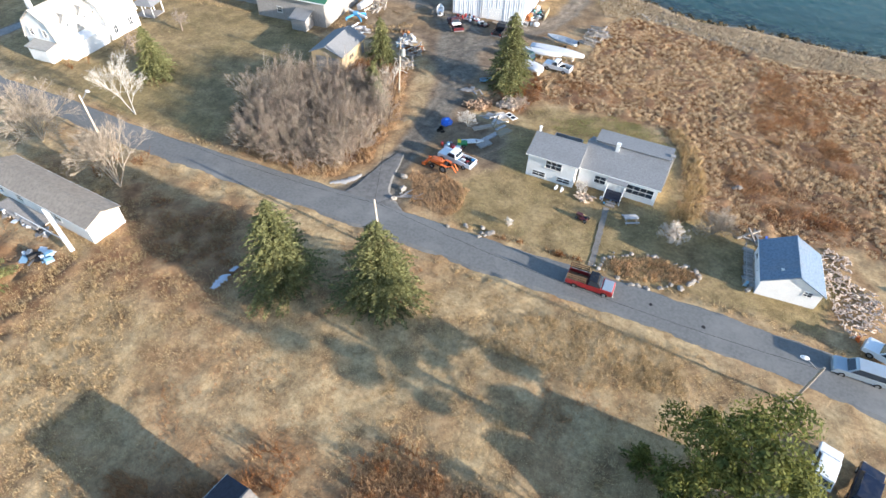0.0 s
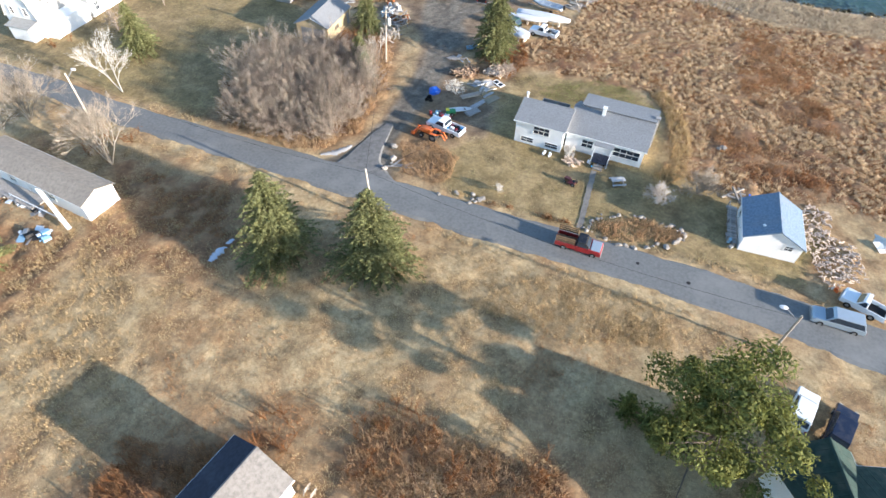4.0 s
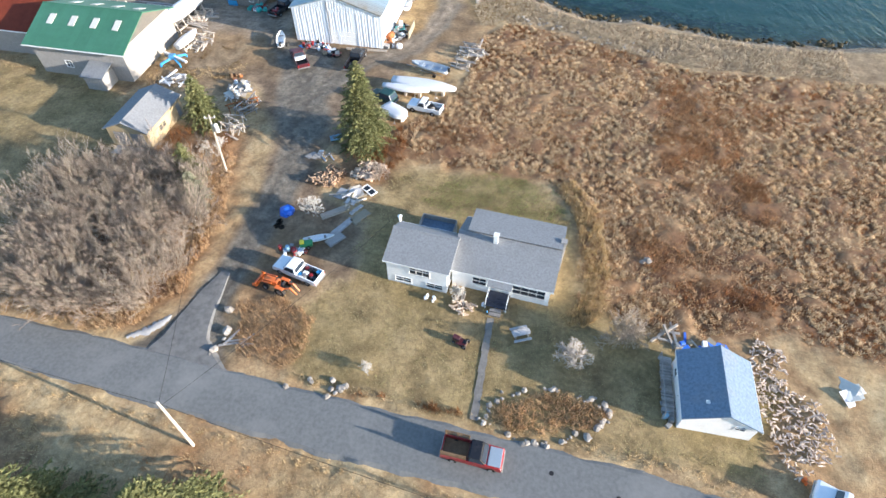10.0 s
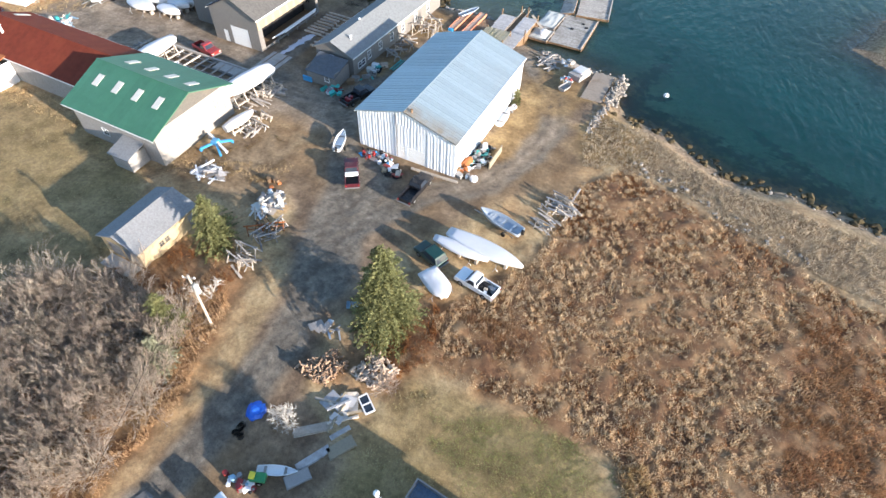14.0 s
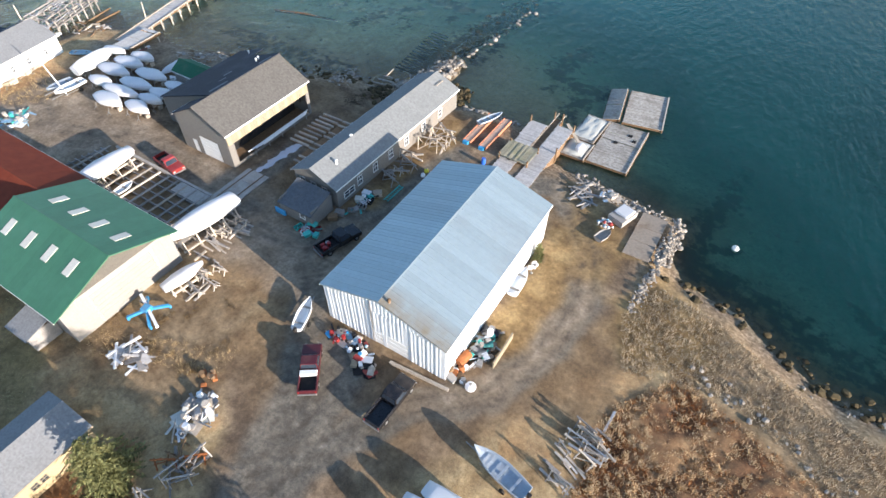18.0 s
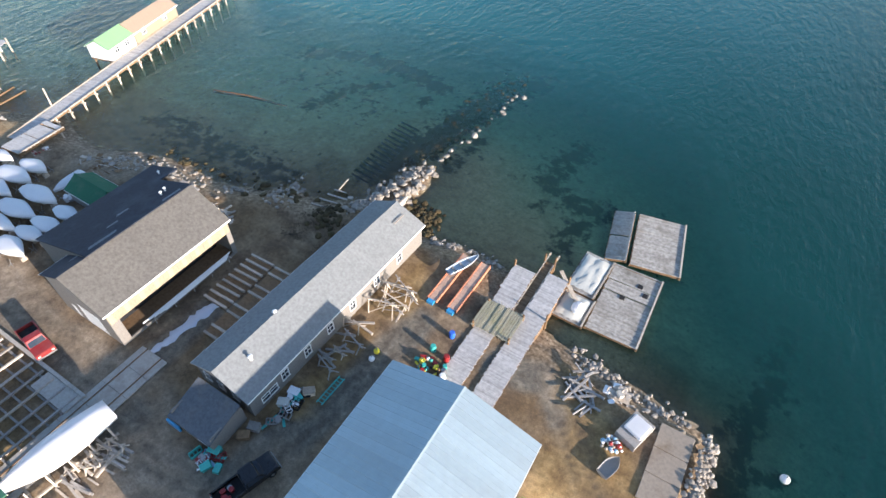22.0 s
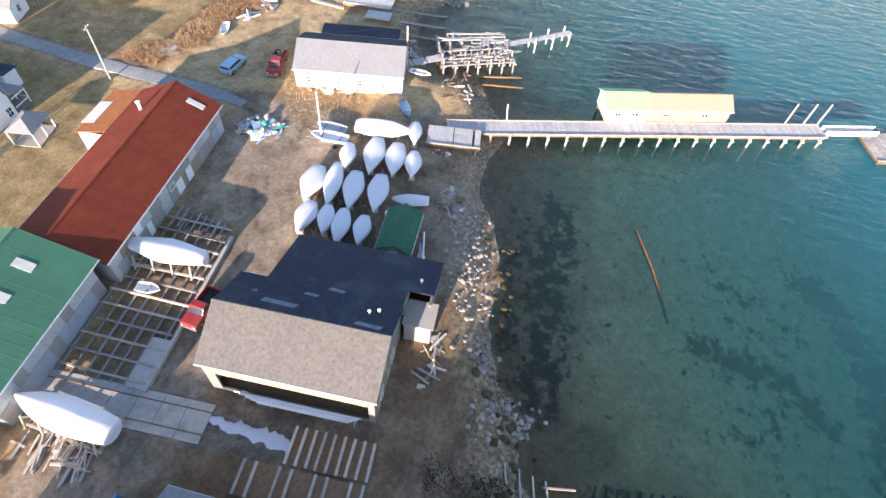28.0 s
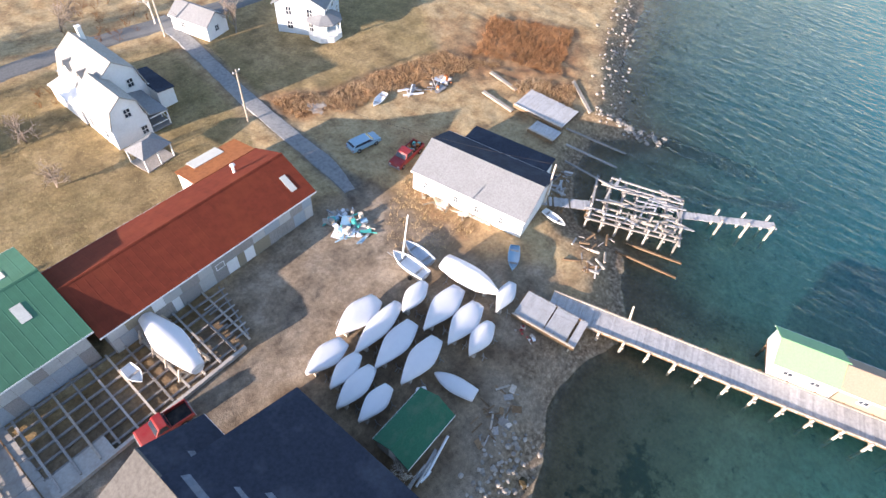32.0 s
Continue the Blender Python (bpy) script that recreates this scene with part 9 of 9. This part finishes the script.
debris("lumber and boards around the ruined wharf", -124.0, 121.6, 3.4, 1.8, 34, 18, [PALEWOOD, WOOD, DECK, BROWNWOOD], ("beam", "board"), heap=0.15, size=0.6)
debris("driftwood strewn on the mud below the wharf", -116.0, 131.4, 4.0, 2.6, 28, 19, [BROWNWOOD, WOOD, PALEWOOD], ("board", "beam"), heap=0.05, size=0.55)
debris("stacked lumber beneath the wharf building wall", -110.0, 113.5, 0.6, 3.4, 18, 20, [PALEWOOD, WOOD, TAN_W], ("board", "crate"), heap=0.2, turn=9)
debris("old gear and engine parts in the roadside weeds", -130.0, 96.4, 2.6, 1.2, 22, 21, [WHITE_P, STEEL, GREY_W, RUST], ("crate", "drum", "pipe", "sheet"), heap=0.3)
debris("white boat trailer frame in the weeds", -125.2, 94.4, 1.2, 0.8, 8, 22, [WHITE_P, STEEL], ("beam", "pipe"), heap=0.1, name="trailer_frame", category="trailer")
debris("grey pallets in the lane hedge", -113.0, 87.6, 1.4, 1.0, 12, 23, [WOOD, PALEWOOD], ("board", "sheet"), heap=0.3)
debris("lobster traps and buoys beside the workshop", -44.9, 121.2, 0.8, 2.2, 22, 24, [TEAL_P, GREY_W, STEEL, WHITE_P, DARK], ("trap", "crate", "board"), heap=0.4, name="trap_stack", category="trap stack")
debris("old timber trestles along the workshop wall", -44.6, 129.6, 1.0, 3.6, 12, 25, [WOOD, PALEWOOD, GREY_W], ("trestle", "board", "beam"), heap=0.3, name="trestle_pile", category="trestles", jitter=25)
debris("large pale boat trestles beside the workshop", -43.2, 137.2, 1.0, 2.4, 6, 26, [PALEWOOD, WOOD], ("trestle",), size=1.4, heap=0.2, name="trestle_pile", category="trestles", jitter=25)
debris("green traps and grey gear by the lean-to", -47.2, 113.6, 1.6, 0.8, 20, 27, [TEAL_P, GREY_W, STEEL, RED_P, WHITE_P, LBLUE_P], ("trap", "crate", "board", "ball"), heap=0.4, name="trap_stack", category="trap stack")
debris("coloured buoys and tubs behind the barn", -35.6, 132.2, 1.8, 1.0, 20, 28, [TEAL_P, YELLOW_P, RED_P, WHITE_P, STEEL, DARK], ("ball", "crate", "drum", "board"), heap=0.3)
debris("pile of red and white mooring buoys", -17.0, 134.4, 1.1, 0.9, 34, 29, [WHITE_P, RED_P, WHITE_P, LBLUE_P, PALEWOOD], ("ball",), name="buoy_pile", heap=0.5, category="buoy pile")
debris("dark timbers and rails on the embankment", -21.6, 138.2, 1.0, 2.8, 24, 30, [GREY_W, WOOD, STEEL], ("beam", "board", "pipe"), turn=25, heap=0.4)
debris("loose rubble and planks by the sea wall hut", -18.2, 139.6, 1.2, 1.4, 20, 31, [PALEWOOD, WHITE_P, GREY_W], ("board", "crate", "sheet"), heap=0.4)
hb = thing("gear_hut", "low box hut with a white cover by the water", "hut", -15.6, 136.6, 2.2, 72)
boxes(hb, "wall", GREY_W, (-1.6, 1.6, -1.1, 1.1, 0, 0.9), bevel=0.03)
boxes(hb, "cover", WRAP, (-0.8, 1.2, -1.0, 0.9, 0.9, 1.25), bevel=0.12)
tb = thing("tote_boat", "small grey pram used as a gear bin", "pram", -16.4, 132.2, 2.2, 70)
part("hull", hull_mesh(2.4, 1.3, 0.6, 1.0, 0.9, True), GREY_W, tb)

# blue and white boat lifting frame by the green shed
lift = thing("boat_lift", "bright blue steel lifting frame with a white boom", "boat lift", -53.4, 95.0, 2.2, 10)
for k in range(4):
    a = radians(45 + 90 * k)
    bm = bmesh.new()
    bar(bm, (0, 0, 0.9), (2.1 * math.cos(a), 2.1 * math.sin(a), 0.5), 0.28)
    bar(bm, (2.1 * math.cos(a), 2.1 * math.sin(a), 0.5), (2.1 * math.cos(a), 2.1 * math.sin(a), 0.05), 0.22)
    part("leg", bm, BLUE_P, lift)
boxes(lift, "hub", BLUE_P, (-0.45, 0.45, -0.45, 0.45, 0.6, 1.3), bevel=0.06)
bm = bmesh.new()
bar(bm, (-1.8, 1.2, 1.1), (2.6, -1.4, 0.95), 0.3)
part("boom", bm, WHITE_P, lift)
boxes(lift, "winch_box", STEEL, (-1.5, -0.9, 0.5, 1.1, 0.6, 1.0), bevel=0.05)

# house yard
woodpile = [(26.0, 57.4), (27.2, 49.0), (28.6, 46.4), (32.6, 49.2), (32.2, 54.0), (29.4, 55.0), (30.0, 59.0), (27.6, 60.0)]


def firewood(label, poly, count, seed, heap, size=1.0, mat=None):
    rng = np.random.RandomState(seed)
    px, py = scatter(rng, poly, count)
    bm = bmesh.new()
    for x, y in zip(px, py):
        a, s, z = rng.uniform(0, 6.28), size * rng.uniform(0.7, 1.3), ground_height(x, y) + rng.rand() * heap
        d = Vector((math.cos(a) * 0.24 * s, math.sin(a) * 0.24 * s, rng.uniform(-0.08, 0.08)))
        c = Vector((x, y, z + 0.07))
        tube(bm, c - d, c + d, 0.09 * s, 0.085 * s, 5)
    return single("firewood", bm, mat or FIREWOOD, label, "firewood", "", "stuff")


firewood("split firewood strewn behind the cottage", woodpile, 800, 1, 0.3, 0.8, surface("pale_firewood", (0.58, 0.47, 0.38), 0.9, vary=0.2, island=0.3))
firewood("heap of split firewood beside the drive", [(-23.6, 73), (-20.2, 72.4), (-19.2, 75.5), (-21.5, 76.4)], 420, 2, 0.6, 1.0, surface("brown_firewood", (0.42, 0.28, 0.18), 0.9, vary=0.25, island=0.5))
firewood("pale heap of split firewood under a bare bush", [(-18.8, 75), (-15.6, 74.4), (-14.6, 77.2), (-17.6, 78.2)], 420, 3, 0.5)
firewood("small scatter of firewood at the house front", [(-2.8, 57.6), (-0.6, 57.2), (-0.2, 58.8), (-2.2, 59.2)], 80, 4, 0.2)
debris("stacked lumber and pallets on the dirt", -17.4, 71.4, 1.6, 1.6, 18, 40, [PALEWOOD, DECK, TAN_W], ("board", "sheet", "beam"), heap=0.4, name="lumber_pile", category="lumber")
for k, (x, y, a, l, w, m) in enumerate(((-18.6, 68.7, 40, 3.4, 0.9, PALEWOOD), (-17.0, 66.6, 62, 3.2, 0.8, DECK), (-15.4, 68.5, 60, 2.6, 1.2, TAN_W), (-17.2, 64.6, 55, 2.2, 1.2, GREY_W), (-16.2, 69.6, 60, 2.0, 0.5, DECK))):
    ps = thing("plywood_stack", "stack of weathered sheet lumber on the dirt", "lumber", x, y, 2.2, a, "sheet lumber stacks")
    for i in range(3):
        boxes(ps, "sheet", m, (-l / 2 + 0.05 * i, l / 2 - 0.04 * i, -w / 2 + 0.03 * i, w / 2 - 0.02 * i, i * 0.06, 0.055 + i * 0.06))
pn = thing("window_sash", "white window sash lying on the dirt", "window", -15.6, 73.0, 2.3, -35)
boxes(pn, "frame", TRIM, (-1.0, 1.0, -0.5, -0.38, 0, 0.1), (-1.0, 1.0, 0.38, 0.5, 0, 0.1), (-1.0, -0.86, -0.38, 0.38, 0, 0.1), (0.86, 1.0, -0.38, 0.38, 0, 0.1), (-0.07, 0.07, -0.38, 0.38, 0, 0.1))
boxes(pn, "pane", GLASS, (-0.86, -0.07, -0.38, 0.38, 0.03, 0.05), (0.07, 0.86, -0.38, 0.38, 0.03, 0.05))
tp = thing("tarp_heap", "bright blue tarp over a small heap", "tarp", -24.2, 67.7, 2.2)
bm = bmesh.new()
bmesh.ops.create_icosphere(bm, subdivisions=3, radius=1.0, matrix=Matrix.Diagonal((0.9, 1.0, 0.75, 1)))
nr = np.random.RandomState(5)
for v in bm.verts:
    v.co *= float(nr.uniform(0.86, 1.06))
part("tarp", bm, BLUE_T, tp)
debris("black tyres beside the blue tarp", -24.0, 65.6, 1.2, 0.6, 6, 41, [TYRE], ("tyre",), name="tyre_pile", heap=0.1, category="tyres")
debris("blue panel and boards beside the drive", -23.6, 78.2, 1.6, 0.6, 9, 42, [SILVER_P, GREY_W, WOOD], ("sheet", "board"), heap=0.3, size=0.8)
debris("mixed yard tools and toys by the white pickup", -21.2, 62.0, 1.7, 0.6, 22, 43, [WHITE_P, BLACK_P, RED_P, LBLUE_P, STEEL], ("crate", "ball", "drum"), size=0.7, heap=0.3)
gcart = thing("garden_cart", "green plastic garden cart beside the canoe", "cart", -20.0, 63.0, 2.2, 20)
boxes(gcart, "tub", GREEN_P, (-0.7, 0.7, -0.4, 0.4, 0.3, 0.75), bevel=0.06)
boxes(gcart, "lid", YELLOW_P, (-0.7, -0.2, -0.3, 0.3, 0.76, 0.95), bevel=0.04)
for s in (-1, 1):
    wheel(gcart, 0.2, s * 0.45, 0.25, 0.1)
debris("clutter of tubs by the porch steps", 1.4, 58.6, 1.4, 0.6, 12, 44, [WHITE_P, BLUE_P, BLACK_P, STEEL], ("drum", "crate", "ball"), size=0.55, heap=0.1)
debris("white plastic pails on the lawn", -5.2, 58.6, 1.2, 0.4, 5, 45, [WHITE_P], ("drum",), size=0.5, heap=0)
pt = thing("picnic_table", "grey picnic table on the front lawn", "table", 4.7, 56.0, 2.2, 25)
bm = bmesh.new()
planks(bm, -0.9, 0.9, -0.38, 0.38, 0.75, 0.15)
part("tabletop", bm, DECK, pt)
for s in (-1, 1):
    boxes(pt, "bench", DECK, (-0.9, 0.9, s * 0.72 - 0.13, s * 0.72 + 0.13, 0.4, 0.45))
    bm = bmesh.new()
    for q in (-1, 1):
        bar(bm, (s * 0.65, q * 0.7, 0), (s * 0.65, q * 0.25, 0.7), 0.09)
    bar(bm, (s * 0.65, -0.8, 0.37), (s * 0.65, 0.8, 0.37), 0.08)
    part("leg", bm, WOOD, pt)
bm = bmesh.new()
for i in range(14):
    box(bm, 1.15 + 0.04 * (i % 3), 1.85 + 0.05 * (i % 2), 46.6 + i * 0.78, 46.6 + i * 0.78 + 0.78, 2.1, 2.24)
single("garden_path", bm, GRAVEL, "narrow pale concrete path to the porch", "path", "", "structure")
debris("blue tarps and lumber behind the cottage", 22.4, 58.0, 2.6, 0.9, 20, 46, [BLUE_T, BLUE_T, TAN_W, WHITE_P, PALEWOOD], ("sheet", "board", "crate"), heap=0.5)
debris("firewood splitter scraps on the side lawn", 19.0, 58.6, 0.8, 0.8, 8, 47, [PALEWOOD, WOOD], ("board", "beam"), heap=0.2)
debris("grey bins on the cottage side deck", 18.3, 50.2, 0.5, 1.5, 9, 48, [LBLUE_P, GREY_W, STEEL], ("crate", "drum"), size=0.8, heap=0.4)
debris("crumpled pale tarp in the side field", 35.2, 55.8, 0.9, 0.9, 7, 49, [SKYLIGHT, WRAP], ("sheet",), heap=0.2, name="tarp_scraps", category="tarp")
rk = thing("field_stone", "single pale boulder in the marsh grass", "boulder")
rocks_along(rk, [(17.0, 68.0), (17.4, 68.1)], 2, 0.2, 1.1, 61, ROCKS)
debris("camp trailer parts beside the ranch house lawn", -57.4, 24.2, 2.0, 1.2, 16, 50, [WHITE_P, STEEL, DARK, LBLUE_P], ("crate", "sheet", "board"), heap=0.4)
debris("clutter along the ranch house wall", -64.0, 28.0, 5.0, 0.5, 26, 51, [WHITE_P, DARK, STEEL, GREY_W, PALEWOOD], ("crate", "drum", "sheet"), size=0.7, heap=0.3, turn=-8)
debris("orange cone and pails by the roadside", 30.0, 46.6, 1.0, 0.6, 4, 52, [ORANGE_P, WHITE_P], ("drum",), size=0.5, heap=0)
debris("white gear beside the green hut", -88.9, 128.4, 0.6, 0.8, 9, 53, [WHITE_P, STEEL, GREY_W], ("crate", "drum"), size=0.8, heap=0.3)
debris("pale masts leaning beside the green hut", -83.6, 132.9, 1.8, 0.4, 7, 54, [WHITE_P, DECK], ("pipe", "board"), heap=0.2, name="spar_pile", category="spars", jitter=12, size=1.3)
debris("small tubs and nets by the landing float", -101.4, 131.6, 0.6, 1.8, 12, 55, [WHITE_P, RED_P, PALEWOOD], ("crate", "ball", "board"), size=0.7, heap=0.1)
debris("shrub bed stumps and scraps by the drive", -22.5, 50.0, 1.6, 1.0, 6, 56, [WOOD, GREY_W], ("board", "log"), heap=0.1)
bm = bmesh.new()
for k, (x, y, r) in enumerate(((14.1, 42.2, 0.22), (8.6, 43.2, 0.2))):
    tube(bm, (x, y, 2.385), (x, y, 2.405), r, r, 14)
single("manhole_covers", bm, DARK, "small dark covers set in the road", "covers", "", "stuff")
for name, x, y, mat, word in (("buoy", -41.3, 130.7, YELLOW_P, "yellow"), ("buoy", -41.2, 129.7, WHITE_P, "white"), ("buoy", -36.7, 132.3, YELLOW_P, "yellow")):
    t = thing(name, "round " + word + " mooring buoy on the dirt", "buoy", x, y, 2.2)
    bm = bmesh.new()
    bmesh.ops.create_icosphere(bm, subdivisions=2, radius=0.34, matrix=Matrix.Translation((0, 0, 0.32)))
    part("ball", bm, mat, t)
    bm = bmesh.new()
    tube(bm, (0, 0, 0.64), (0, 0, 0.78), 0.06)
    part("eye", bm, STEEL, t)
for x, y, mat, word in ((-36.5, 134.1, TEAL_P, "teal"), (-34.7, 133.8, RED_P, "red"), (-35.7, 136.6, BLUE_T, "blue"), (-33.9, 131.7, WHITE_P, "white")):
    t = thing("barrel", word + " plastic barrel beside the launching ramp", "barrel", x, y, 2.2, 0, "barrels by the ramp")
    bm = bmesh.new()
    tube(bm, (0, 0, 0), (0, 0, 0.45), 0.3, 0.36, 16)
    tube(bm, (0, 0, 0.45), (0, 0, 0.9), 0.36, 0.3, 16)
    part("drum", bm, mat, t)
    bm = bmesh.new()
    tube(bm, (0, 0, 0.9), (0, 0, 0.94), 0.26, 0.24, 16)
    part("lid", bm, mat, t)
lad = thing("ladder", "teal metal ladder lying by the workshop wall", "ladder", -42.5, 124.7, 2.3, 88)
for s in (-0.3, 0.3):
    boxes(lad, "rail", TEAL_P, (-1.7, 1.7, s - 0.05, s + 0.05, 0.05, 0.15))
for i in range(9):
    boxes(lad, "rung", TEAL_P, (-1.55 + i * 0.38, -1.47 + i * 0.38, -0.25, 0.25, 0.07, 0.13))
for x, y, a, mat, label in ((-45.3, 122.6, 10, WHITE_P, "white appliance shell against the workshop wall"), (-45.4, 121.2, 25, SKYLIGHT, "pale box against the workshop wall"), (-44.1, 123.4, 40, FIREWOOD, "pinkish wooden crate by the workshop"),
                            (-46.2, 116.8, 35, BROWNWOOD, "brown wooden crate by the lean-to"), (-46.0, 117.9, 20, WOOD, "grey wooden crate by the lean-to"), (-47.4, 114.4, 15, TEAL_P, "teal wire crate by the lean-to")):
    t = thing("crate", label, "crate", x, y, 2.2, a)
    boxes(t, "box", mat, (-0.55, 0.55, -0.38, 0.38, 0, 0.62), bevel=0.04)
    boxes(t, "lid", mat, (-0.58, 0.58, -0.41, 0.41, 0.625, 0.68), bevel=0.015)
thin_patch("gravel_patch", [(-33.4, 48.4), (-31.6, 49.6), (-30.3, 51.6)], 0.55, 2.26, surface("pale_grit", (0.36, 0.35, 0.34), 0.9, vary=0.2), "pale grit washed out at the drive mouth", "gravel", 3)
